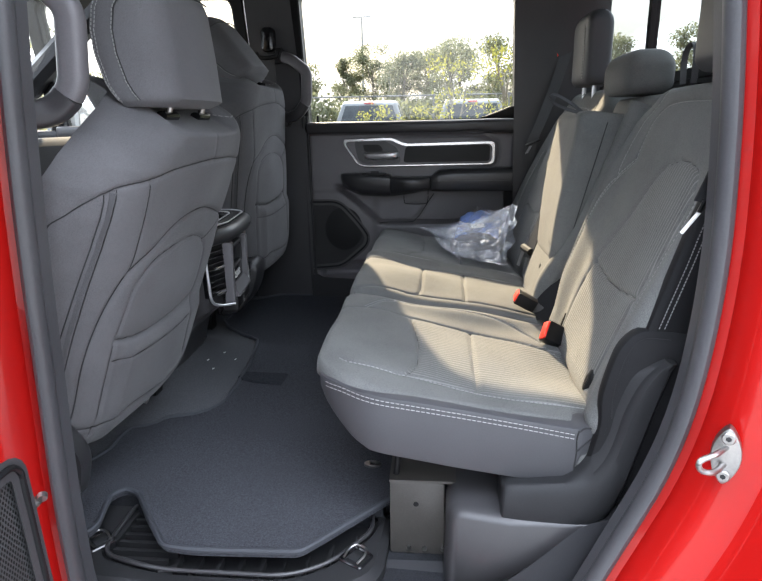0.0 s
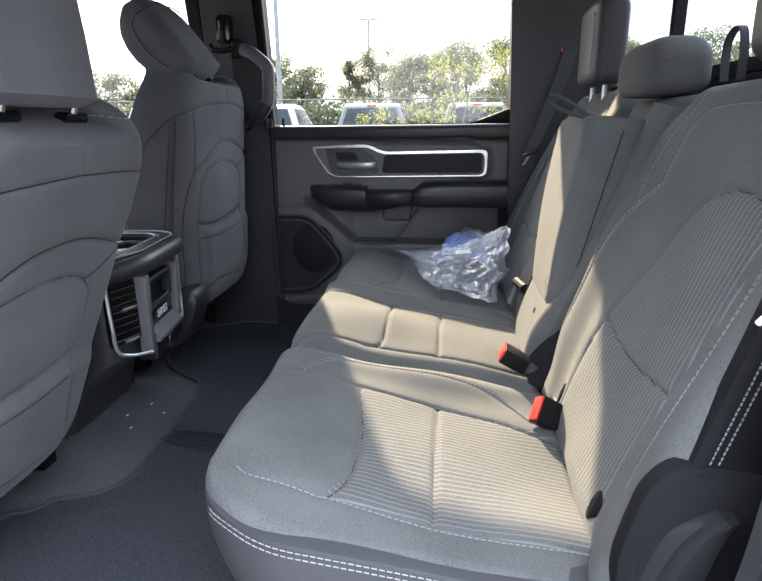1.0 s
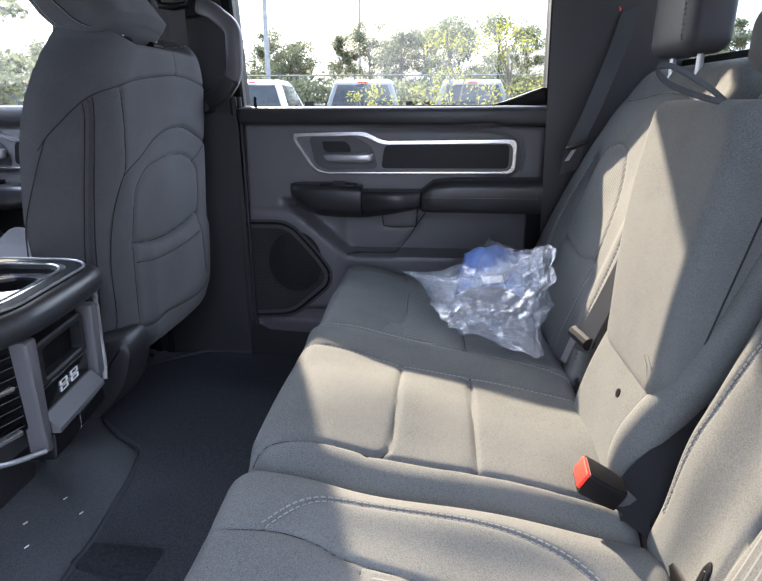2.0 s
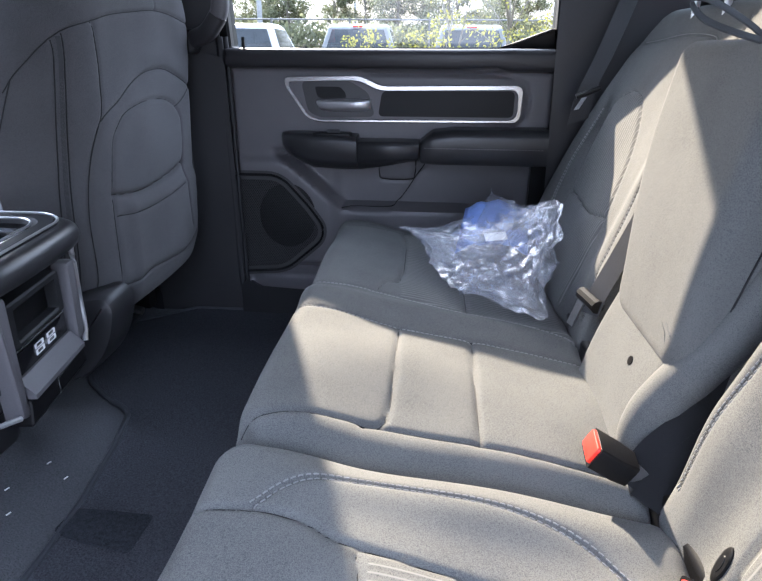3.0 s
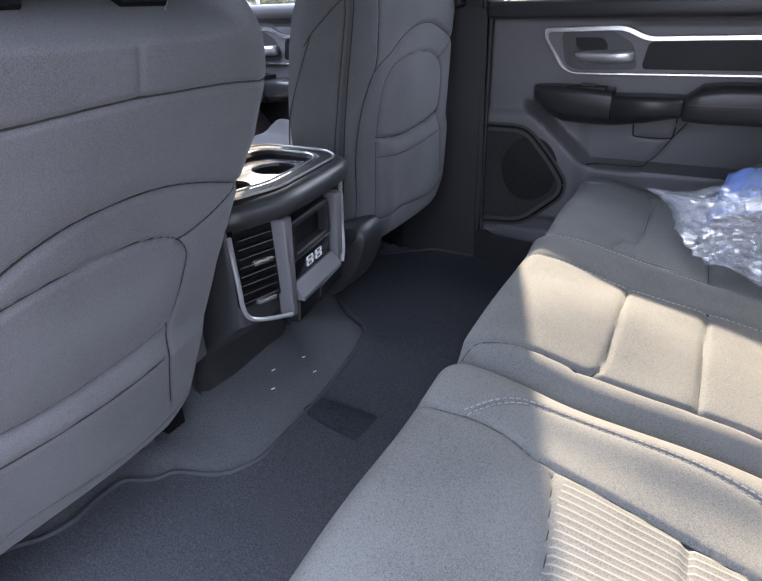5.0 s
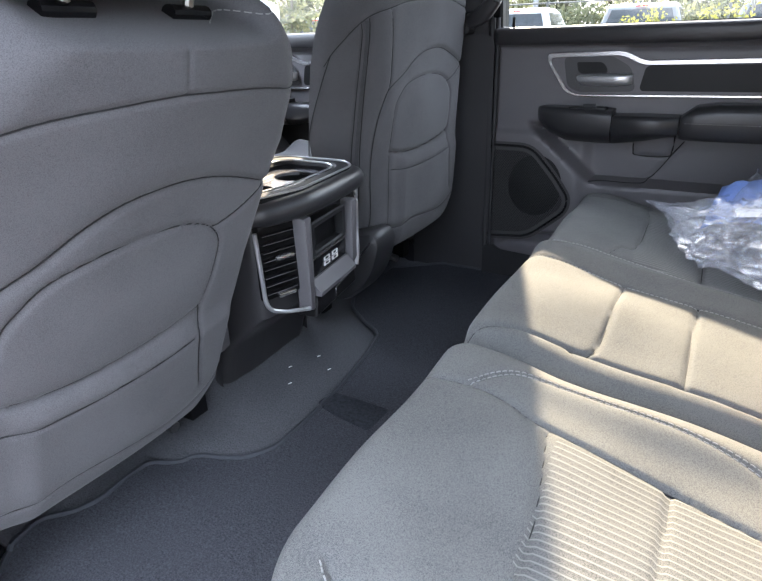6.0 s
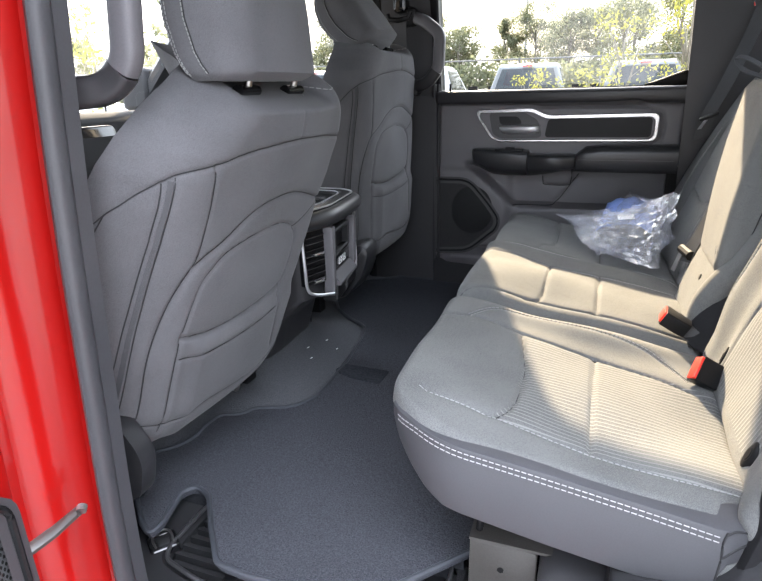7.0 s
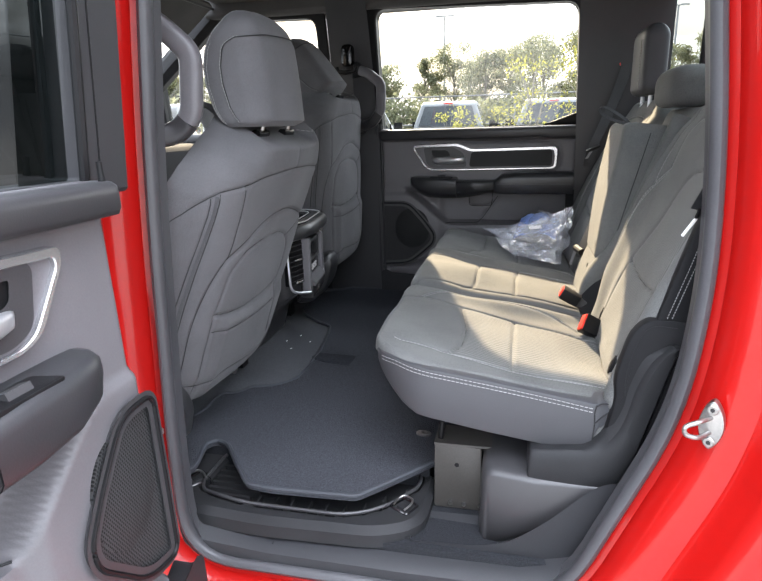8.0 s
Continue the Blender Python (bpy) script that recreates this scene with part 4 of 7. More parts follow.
# smooth vinyl side of the near cushion with its double row of stitches
def side_y(x):
    return 0.9115 + float(corner(np.array([max(x, 0.093)]), 0.092, 0.15)[0]) + 0.30 * max(0.0, x - 0.552)


mb = MB()
rows = []
for x in np.linspace(0.112, 0.604, 64):
    zl = float(np.interp(x, (0.112, 0.122, 0.148, 0.177, 0.205, 0.347, 0.53, 0.545, 0.552, 0.604), (0.915, 0.898, 0.872, 0.845, 0.828, 0.803, 0.776, 0.780, 0.830, 0.842)))
    zu = float(np.interp(x, (0.112, 0.145, 0.21, 0.345, 0.545, 0.562, 0.604), (0.940, 0.943, 0.935, 0.916, 0.884, 0.887, 0.877)))
    y = side_y(x)
    rows.append([(x, y + 0.05, zl), (x, y + 0.008, zl), (x, y + 0.002, zl + 0.003), (x, y, zl + 0.008), (x, y, zu - 0.006), (x, y + 0.002, zu - 0.001), (x, y + 0.008, zu + 0.001), (x, y + 0.05, zu + 0.001)])
mb.rings(rows)
side_ = finish("side_panel", mb, VINYL, near_cushion, "smooth charcoal vinyl side panel")
for q in ([(0.546, 0.783), (0.547, 0.81), (0.549, 0.84), (0.548, 0.866), (0.551, 0.883)], [(0.551, 0.880), (0.560, 0.8855), (0.575, 0.883), (0.600, 0.8755)], [(0.550, 0.846), (0.566, 0.861), (0.585, 0.872), (0.602, 0.876)]):
    mb = MB()
    mb.tube([(p.x, side_y(p.x) - 0.0006, p.y) for p in smoothline(q, 6)], 0.0014, 5)
    finish("pleat", mb, SEAM, side_)
for dz in (0.0, 0.0075):
    mb = MB()
    pts = smoothline([(0.126, 0.934), (0.16, 0.937), (0.21, 0.929), (0.344, 0.909), (0.45, 0.892), (0.538, 0.876)], 10)
    acc = 0
    for a, b in zip(pts[:-1], pts[1:]):
        t = (b - a).normalized()
        while acc < (b - a).length:
            c = a + t * acc
            y = side_y(c.x) - 0.0008
            e = c + t * 0.0062
            y2 = side_y(e.x) - 0.0008
            mb.tube([(c.x, y, c.y - dz), (e.x, y2, e.y - dz)], 0.0008, 5)
            acc += 0.0085
        acc -= (b - a).length
    tagged(finish("edge_stitching", mb, THREAD2, nc, "pale grey stitching along the edge"), kind="stuff")


def wide_top(U, V):
    w = 0.978 + 0.006 * hump(V, 0.17, 0.06)
    w = w + 0.014 * hump(U, 1.655, 0.11) - 0.010 * ramp01(U, 1.50, 1.46)
    w = w + 0.012 * hump(U, 1.875, 0.03) - 0.010 * hump(U, 2.18, 0.13) * ramp01(V, 0.30, 0.42) - 0.02 * ramp01(U, 2.33, 2.45)
    return w + 0.004 * np.sin(U * 21 + 1) * np.sin(V * 17)


wD2 = line((1.478, 0.10), (1.500, 0.15), (1.509, 0.189), (1.513, 0.244), (1.510, 0.386), (1.500, 0.519), (1.495, 0.60))
wC1 = line((1.808, 0.10), (1.812, 0.14), (1.807, 0.277), (1.790, 0.442), (1.782, 0.60))
wC2 = line((1.945, 0.10), (1.941, 0.119), (1.934, 0.224), (1.906, 0.409), (1.865, 0.60))
wA = line((1.80, 0.277), (1.70, 0.279), (1.626, 0.280), (1.547, 0.276), (1.520, 0.268), (1.508, 0.245))
wB = line((1.790, 0.400), (1.618, 0.396), (1.512, 0.394))
wG = line((2.33, 0.262), (2.25, 0.272), (2.071, 0.272), (2.0, 0.262), (1.99, 0.24), (1.935, 0.224))
wH = line((2.36, 0.401), (2.15, 0.401), (1.91, 0.401))
wI = line((2.33, 0.12), (2.345, 0.25), (2.36, 0.40), (2.35, 0.60))
wide_cushion = thing("rear_seat", "wide grey cloth rear seat for two, folded armrest up", "car seat", "rear bench seats")
pw = Pillow(UP(0.16), 0.092, 0.605, lambda V: 1.455 + 0.02 * ramp01(V, 0.13, 0.09), lambda V: 2.475 - corner(V, 0.092, 0.10),
            wide_top, -0.865, 0.034, [(g, GW, GD) for g in (wD2, wC1, wA, wB, wG, wH)] + [(wC2, 0.0035, 0.006), (wI, GW, 0.005)], 230, 130)
wc = pw.build("cushion", [CLOTH, RIBBED], wide_cushion, regions=[(1, [(1.93, 0.272), (2.33, 0.265), (2.36, 0.40), (2.35, 0.60), (1.868, 0.60), (1.91, 0.40)])])
for ln_, r_ in ((wC2, 0.0011), (wC1, 0.0008)):
    mb = MB()
    pw.stitches(mb, ln_, side=0.006, r=r_)
    tagged(finish("stitching", mb, THREAD, wc, "pale grey stitching"), kind="stuff")
for ln_ in (wA, wB, wC1, wD2, wG, wH):
    mb = MB()
    pw.seam(mb, ln_)
    finish("seam", mb, SEAM, wc)

# seat backs
TB = math.atan(0.38)
sb, cb = math.sin(TB), math.cos(TB)
BACK = Matrix(((0, sb, -cb, 0.61), (1, 0, 0, 0), (0, cb, sb, 0.95), (0, 0, 0, 1)))


def zv(z):
    return (z - 0.95) / cb


def seat_back(st, u0, u1, c, flip, mats, ztop=1.442):
    """An outboard back: bolsters, arched ribbed insert and stitched lines; flip mirrors the inner side."""
    f = lambda u: c + flip * (u - c)

    def front(U, V):
        X = c + flip * (U - c)
        w = 0.004 + 0.014 * ramp01(X, c + 0.15, c + 0.22) * ramp01(V, 0.50, 0.30) + 0.022 * ramp01(X, c - 0.17, c - 0.26) * ramp01(V, 0.48, 0.2)
        w = w - 0.008 * hump(X, c, 0.13) * ramp01(V, 0.40, 0.2) - 0.028 * ramp01(V, 0.09, -0.07) * ramp01(X, c + 0.10, c + 0.2)
        return w - 0.012 * ramp01(V, 0.43, 0.50) + 0.003 * np.sin(X * 21) * np.sin(V * 17)

    ins = line((f(c + 0.115), zv(0.90)), (f(c + 0.118), zv(0.98)), (f(c + 0.105), zv(1.077)), (f(c + 0.05), zv(1.19)), (f(c - 0.0), zv(1.262)), (f(c - 0.05), zv(1.292)), (f(c - 0.12), zv(1.294)), (f(c - 0.172), zv(1.268)), (f(c - 0.185), zv(1.18)), (f(c - 0.17), zv(1.07)), (f(c - 0.16), zv(0.90)))
    cross = line((f(c + 0.105), zv(1.077)), (f(c - 0.02), zv(1.060)), (f(c - 0.165), zv(1.072)))
    bol = line((f(c + 0.15), zv(1.285)), (f(c + 0.19), zv(1.235)), (f(c + 0.225), zv(1.15)), (f(c + 0.24), zv(1.05)), (f(c + 0.245), zv(0.93)))
    upv = line((f(c + 0.15), zv(1.285)), (f(c + 0.152), zv(1.34)), (f(c + 0.14), zv(1.385)), (f(c + 0.10), zv(1.40)), (f(c - 0.05), zv(1.403)), (f(c - 0.2), zv(1.39)))
    upl = line((f(c + 0.19), zv(1.24)), (f(c + 0.205), zv(1.34)), (f(c + 0.20), zv(1.43)))
    obol = line((f(c - 0.215), zv(1.25)), (f(c - 0.225), zv(1.12)), (f(c - 0.21), zv(0.98)))
    v0, v1 = zv(0.865), zv(ztop)
    lo = lambda V: u0 + 0.05 * ramp01(V, v1 - 0.07, v1) * (1 if flip > 0 else 0.6) + (0.05 * ramp01(V, 0.3, 0.5) if flip > 0 else 0)
    hi = lambda V: u1 - 0.05 * ramp01(V, v1 - 0.07, v1) * (0.6 if flip > 0 else 1) - (0.05 * ramp01(V, 0.3, 0.5) if flip < 0 else 0)
    p = Pillow(BACK, v0, v1, lo, hi, front, 0.10, 0.032, [(ins, GW, GD), (cross, GW, 0.006), (bol, 0.0035, 0.004), (upv, 0.0035, 0.004), (upl, 0.0035, 0.003), (obol, 0.0035, 0.004)], 130, 140)
    bk = p.build("backrest", mats, st, regions=[(1, ins)])
    for q, sd, r_ in ((bol, -0.003, 0.0011), (bol, 0.003, 0.0011), (obol, -0.003, 0.0011), (obol, 0.003, 0.0011), (upv, 0.004, 0.0008), (upl, 0.004, 0.0008)):
        mb = MB()
        p.stitches(mb, q, side=sd, r=r_)
        tagged(finish("stitching", mb, THREAD, bk, "pale grey stitching"), kind="stuff")
    for q in (ins, cross):
        mb = MB()
        p.seam(mb, q)
        finish("seam", mb, SEAM, bk)
    return bk, p


_, pnb = seat_back(near_cushion, 0.905, 1.465, 1.195, 1, [CLOTH, RIBBED])
seat_back(wide_cushion, 1.835, 2.425, 2.13, -1, [CLOTH, RIBBED], 1.468)
pm = Pillow(BACK, zv(0.87), zv(1.445), lambda V: 1.49 + 0 * V, lambda V: 1.83 + 0 * V, lambda U, V: -0.03 + 0 * U, 0.10, 0.03, [], 30, 30)
pm.build("middle_back", [CLOTH], wide_cushion)


def headrest(parent, y0, y1, x0, x1, z0, z1, r, mats, tilt=0.0, posts=True, name="headrest", stitch=True):
    """A rounded block with soft edges and two posts."""
    c = ((x0 + x1) / 2, (y0 + y1) / 2)
    mb = MB()
    rings, n = [], 40
    hx, hy = (x1 - x0) / 2, (y1 - y0) / 2
    zs = np.linspace(0, 1, 25)
    zs = 0.5 - 0.5 * np.cos(np.pi * zs)
    ring = []
    for t in zs:
        z = z0 + (z1 - z0) * t
        d = min(t, 1 - t) * (z1 - z0)
        rr = r if t > 0.5 else r * 0.6
        e = rr * (1 - math.sqrt(max(0, 1 - (1 - min(1, d / rr)) ** 2)))
        ex, ey = hx - e * 0.9, hy - e * (0.9 if t < 0.5 else 1.0)
        ring = []
        for k in range(n):
            a = 2 * math.pi * k / n
            ca, sa = math.cos(a), math.sin(a)
            p = 0.42
            ring.append((c[0] + ex * math.copysign(abs(ca) ** p, ca) + tilt * (z - z0), c[1] + ey * math.copysign(abs(sa) ** p, sa), z))
        rings.append(ring)
    mb.rings(rings)
    k = len(mb.v)
    mb.uv[0] = np.array([(p[1] + p[0], p[2]) for p in mb.v])
    h = finish(name, mb, mats, parent, smooth=60)
    if posts:
        for dy in (-0.065, 0.065):
            mb = MB()
            mb.tube([(c[0], c[1] + dy, z0 + 0.03), (c[0] - tilt * 0.02, c[1] + dy, z0 - 0.06)], 0.0065, 10)
            finish("post", mb, HANDLE, h, "bright steel headrest post")
    if stitch:
        for yy in (y0 + 0.03, y0 + 0.036):
            mb = MB()
            for k in range(int((z1 - z0 - 0.06) / 0.0085)):
                z = z0 + 0.02 + k * 0.0085
                mb.tube([(x0 - 0.001 + tilt * (z - z0), yy, z), (x0 - 0.001 + tilt * (z - z0), yy, z + 0.006)], 0.0011, 4)
            tagged(finish("stitching", mb, THREAD, h, "pale stitching"), kind="stuff")
    return h


headrest(near_cushion, 1.07, 1.30, 0.80, 0.89, 1.450, 1.69, 0.05, VINYL)
headrest(wide_cushion, 1.985, 2.205, 0.765, 0.850, 1.470, 1.690, 0.045, VINYL)
headrest(wide_cushion, 1.565, 1.80, 0.765, 0.89, 1.425, 1.53, 0.045, CLOTH, posts=False, stitch=False)

# folded armrest in the middle, with its lower pad and pull strap
AR = Matrix(((0, 0.135, -1, 0.608), (1, 0, 0, 0), (0, 1, 0.135, 1.0), (0, 0, 0, 1)))
pa = Pillow(AR, 0.012, 0.392, lambda V: 1.522 + 0.012 * ramp01(V, 0.06, 0.0) + 0.02 * ramp01(V, 0.33, 0.39), lambda V: 1.752 + 0.062 * ramp01(V, 0.02, 0.32) - 0.02 * ramp01(V, 0.05, 0.0), lambda U, V: 0.010 * hump(V, 0.16, 0.16), 0.16, 0.026, [], 70, 90)
arm_ = pa.build("armrest", [CLOTH], wide_cushion, "upright folded grey cloth armrest")
mb = MB()
mb.tube([AR @ Vector((1.521, 0.05 + k * 0.04, -0.030 - 0.004 * k)) for k in range(9)], 0.0012, 5)
finish("seam", mb, SEAM, arm_)
# moulded pleat at the foot of the armrest
for du, dv in ((0.0, 0.0), (0.012, -0.004)):
    mb = MB()
    mb.tube([pa.at(1.534 + du, 0.038 + dv, -0.0008), pa.at(1.545 + du, 0.062 + dv, -0.0006), pa.at(1.562 + du, 0.070 + dv, -0.0008)], 0.0016, 6)
    finish("pleat", mb, CLOTH, arm_)
mb = MB()
strap = smoothline([(0.690, 1.625, 1.380), (0.662, 1.636, 1.404), (0.625, 1.655, 1.428), (0.607, 1.662, 1.428), (0.618, 1.645, 1.408), (0.650, 1.620, 1.392), (0.690, 1.600, 1.380)], 6)
ax_ = Vector((0.5, 0.75, 0.45)).normalized() * 0.006
mb.rings([[p + ax_ + Vector((0, 0, 0.0011)), p + ax_ - Vector((0, 0, 0.0011)), p - ax_ - Vector((0, 0, 0.0011)), p - ax_ + Vector((0, 0, 0.0011))] for p in strap])
finish("pull_strap", mb, WEBBING, arm_, "black webbing pull loop")
pl = Pillow(Matrix(((0, 0.30, -0.95, 0.600), (1, 0, 0, 0), (0, 0.95, 0.30, 0.97), (0, 0, 0, 1))), -0.10, 0.125, lambda V: 1.535 + 0 * V, lambda V: 1.772 + 0 * V, lambda U, V: 0.006 * hump(V, 0, 0.08), 0.08, 0.022, [], 50, 40)
lp_ = pl.build("lower_pad", [CLOTH], wide_cushion)
mb = MB()
mb.tube([pl.at(1.619, 0.016, 0.001), pl.at(1.619, 0.016, -0.012)], 0.0065, 12)
finish("screw_hole", mb, BLACK, lp_, "small dark hole")
# rounded side bolster that climbs beside the armrest
mb = MB()
ridge = smoothline([(0.625, 1.542, 0.865), (0.602, 1.545, 0.905), (0.606, 1.542, 0.952), (0.624, 1.538, 0.992), (0.646, 1.534, 1.028), (0.688, 1.528, 1.105), (0.740, 1.522, 1.24), (0.795, 1.518, 1.40)], 8)
mb.tube(ridge, 0.029, 18, up=(0, 1, 0))
mb.uv[0] = np.array([(p[1], p[2] * 1.05) for p in mb.v])
finish("side_bolster", mb, CLOTH, wide_cushion, smooth=60)


# ---- front seats ----
TF = math.atan(0.33)
sf, cf = math.sin(TF), math.cos(TF)


F0 = Matrix(((0, sf, cf, -0.259), (1, 0, 0, 0), (0, cf, -sf, 1.05), (0, 0, 0, 1)))
HEAD0 = F0 @ pose(0, 0.35 / cf, 0.0, -15)


def head_cushion(name, H, st):
    """Level slices: flanks meet the front at a sewn edge, the back corners are round."""
    fx = lambda z: float(np.interp(z, (1.408, 1.412, 1.425, 1.442, 1.487, 1.524, 1.559, 1.587, 1.610, 1.642), (-0.216, -0.221, -0.231, -0.240, -0.252, -0.254, -0.247, -0.231, -0.213, -0.200)))
    rx = lambda z: float(np.interp(z, (1.402, 1.412, 1.50, 1.58, 1.612, 1.630, 1.642), (-0.145, -0.122, -0.128, -0.137, -0.148, -0.163, -0.190)))
    inset = lambda z: float(np.interp(z, (1.402, 1.412, 1.575, 1.595, 1.610, 1.622, 1.632, 1.638, 1.642), (0.010, 0.0, 0.0, 0.004, 0.013, 0.026, 0.045, 0.066, 0.100)))

    def slice_at(z):
        a, b, e = fx(z), rx(z), inset(z)
        l, r = 1.030 + e, 1.285 - e
        q, q2 = min(0.058, (b - a) * 0.6, (r - l) * 0.4), min(0.030, (b - a) * 0.4, (r - l) * 0.3)
        pts = [(a + (b - q - a) * t, l - 0.004 * math.sin(math.pi * t)) for t in (0, 0.15, 0.3, 0.5, 0.75)]
        pts += [(b - q + q * math.sin(t), l + q - q * math.cos(t)) for t in np.linspace(0, math.pi / 2, 9)]
        pts += [(b + 0.010 * math.sin(math.pi * t), l + q + (r - q2 - l - q) * t) for t in (0.25, 0.5, 0.75)]
        pts += [(b - q2 + q2 * math.cos(t), r - q2 + q2 * math.sin(t)) for t in np.linspace(0, math.pi / 2, 6)]
        pts += [(a, r), (a - 0.012, r - (r - l) * 0.3), (a - 0.012, r - (r - l) * 0.7)]
        return [(x, y, z) for x, y in pts]

    zs = [1.402, 1.404, 1.408, 1.414] + list(np.linspace(1.425, 1.60, 22)) + [1.608, 1.616, 1.623, 1.629, 1.634, 1.638, 1.641, 1.642]
    mb = MB()
    rings = [slice_at(z) for z in zs]
    mb.rings([[tuple(H @ Vector(p)) for p in r] for r in rings])
    mb.uv[0] = np.array([(p[0] + p[1], p[2]) for r in rings for p in r])
    hd = finish(name, mb, [BACKCLOTH], st, "charcoal cloth head restraint with pale stitching", smooth=55)
    edge = [Vector((fx(z), 1.0295 + inset(z), z)) for z in np.linspace(1.412, 1.641, 60)] + [Vector((-0.200, y, 1.6428)) for y in np.linspace(1.14, 1.175, 6)] + [Vector((fx(z), 1.2855 - inset(z), z)) for z in np.linspace(1.641, 1.60, 12)]
    flank = [Vector((fx(z) + 0.040, 1.0252, z)) for z in np.linspace(1.412, 1.553, 34)]
    sl_ = slice_at(1.580)
    turn = [Vector((x_ + 0.0004, y_ - 0.0008, z_)) for (x_, y_, _), z_ in zip(sl_[6:18], np.linspace(1.577, 1.592, 12))]
    turn = [Vector((-0.2015, 1.0252, 1.5650))] + turn
    for path, off in ((edge, (0.003, -0.0006, 0.0)), (edge, (0.0085, -0.0012, -0.003)), (smoothline(flank + turn, 2), (0.0, 0.0, 0.0))):
        pts = [Vector(p) + Vector(off) for p in path]
        mb, acc = MB(), 0.0
        for a, b in zip(pts[:-1], pts[1:]):
            d = (b - a).length
            while acc < d:
                c = a + (b - a) * (acc / d)
                e = c + (b - a).normalized() * 0.0046
                mb.tube([tuple(H @ c), tuple(H @ e)], 0.0010, 5)
                acc += 0.0066
            acc -= d
        tagged(finish("stitching", mb, THREAD, hd, "pale stitching"), kind="stuff")
    mb = MB()
    mb.tube([tuple(H @ (p + Vector((0.002, 0.0004, 0)))) for p in smoothline(flank + turn, 2)], 0.0012, 5)
    finish("seam", mb, SEAM, hd)
    return hd


def front_seat(label, dx, dy, dz, lean, nod):
    st = thing("front_seat", label, "car seat", "front seats")
    sl, cl = math.sin(lean), math.cos(lean)
    F = Matrix(((0, sl, cl, -0.259 + dx), (1, 0, 0, dy), (0, cl, -sl, 1.05 + dz), (0, 0, 0, 1)))
    vz = lambda z: (z - 1.05) / cf
    v0, v1 = vz(0.745), vz(1.404)

    def left(V):
        z = 1.05 + V * cf - (0.0 if lean else 0.010)
        return np.interp(z, [0.70, 1.05, 1.17, 1.22, 1.262, 1.30, 1.335, 1.36, 1.385, 1.404], [0.898, 0.878, 0.879, 0.884, 0.895, 0.916, 0.950, 0.986, 1.038, 1.100])

    def right(V):
        z = 1.05 + V * cf
        return np.interp(z, [0.745, 0.84, 0.955, 1.06, 1.15, 1.225, 1.30, 1.35, 1.385, 1.404], [1.345, 1.386, 1.405, 1.415, 1.445, 1.474, 1.472, 1.452, 1.425, 1.40])

    at = lambda *p: line(*[(u, vz(z)) for u, z in p])
    top = at((0.884, 1.180), (0.893, 1.208), (0.910, 1.238), (0.932, 1.262), (0.957, 1.277), (1.003, 1.289), (1.055, 1.300), (1.127, 1.308), (1.218, 1.315), (1.332, 1.310), (1.43, 1.300), (1.47, 1.296))
    arch = at((0.945, 0.790), (0.948, 0.868), (0.948, 0.956), (0.956, 1.033), (0.970, 1.090), (0.994, 1.130), (1.05, 1.157), (1.106, 1.184), (1.171, 1.203), (1.254, 1.207), (1.335, 1.192), (1.42, 1.166), (1.44, 1.155))
    pocket = at((0.985, 0.800), (0.986, 0.932), (0.990, 1.010), (1.007, 1.086), (1.031, 1.115), (1.061, 1.135), (1.11, 1.146), (1.173, 1.151), (1.247, 1.147), (1.297, 1.132), (1.320, 1.106), (1.313, 1.070), (1.294, 1.012), (1.288, 0.960), (1.304, 0.860))
    mouth = at((0.990, 0.998), (1.035, 0.990), (1.095, 0.988), (1.165, 0.993), (1.238, 1.000), (1.293, 1.010))
    under = at((0.992, 0.956), (1.031, 0.953), (1.091, 0.952), (1.173, 0.957), (1.275, 0.965))
    zip1 = at((0.931, 1.258), (0.926, 1.185), (0.922, 1.09), (0.917, 0.99), (0.912, 0.88), (0.908, 0.80))
    zip2 = at((0.945, 1.268), (0.939, 1.185), (0.934, 1.09), (0.929, 0.975), (0.926, 0.866), (0.922, 0.80))
    side = at((0.999, 1.287), (1.003, 1.223), (0.996, 1.164), (0.988, 1.126))
    join = at((1.42, 1.166), (1.355, 1.141), (1.308, 1.128))
    notch = at((1.222, 1.316), (1.222, 1.362))
    hem = at((0.925, 0.826), (1.021, 0.815), (1.077, 0.823), (1.156, 0.818), (1.251, 0.813), (1.32, 0.830), (1.357, 0.858))

    def slump(u, v):
        k = float(ramp01(np.array([u]), 1.16, 0.97)[0])
        s = float(ramp01(np.array([v]), vz(1.02), vz(1.40))[0])
        t = float(ramp01(np.array([v]), vz(0.95), vz(1.22))[0])
        return u + (0.012 + 0.10 * t) * k, v - (0.24 * k + 0.062 * (1 - k)) * s

    def front(U, V):
        w = 0.02 * hump(U, 1.20, 0.30) + 0.018 * hump(U, 1.20, 0.2) * hump(V, vz(1.10), 0.2) + 0.012 * hump(V, vz(1.33), 0.08)
        dip = ramp01(U, 1.06, 1.12) * ramp01(U, 1.40, 1.335) * ramp01(V, vz(1.360), vz(1.388))
        w = w - 0.105 * dip
        w = w + 0.012 * ramp01(V, vz(1.0), vz(0.96)) * ramp01(U, 1.0, 1.04) * ramp01(U, 1.38, 1.35)
        w = w - 0.025 * ramp01(U, 1.0, 0.90) * ramp01(V, vz(1.30), vz(1.0)) - 0.02 * ramp01(V, vz(0.85), v0)
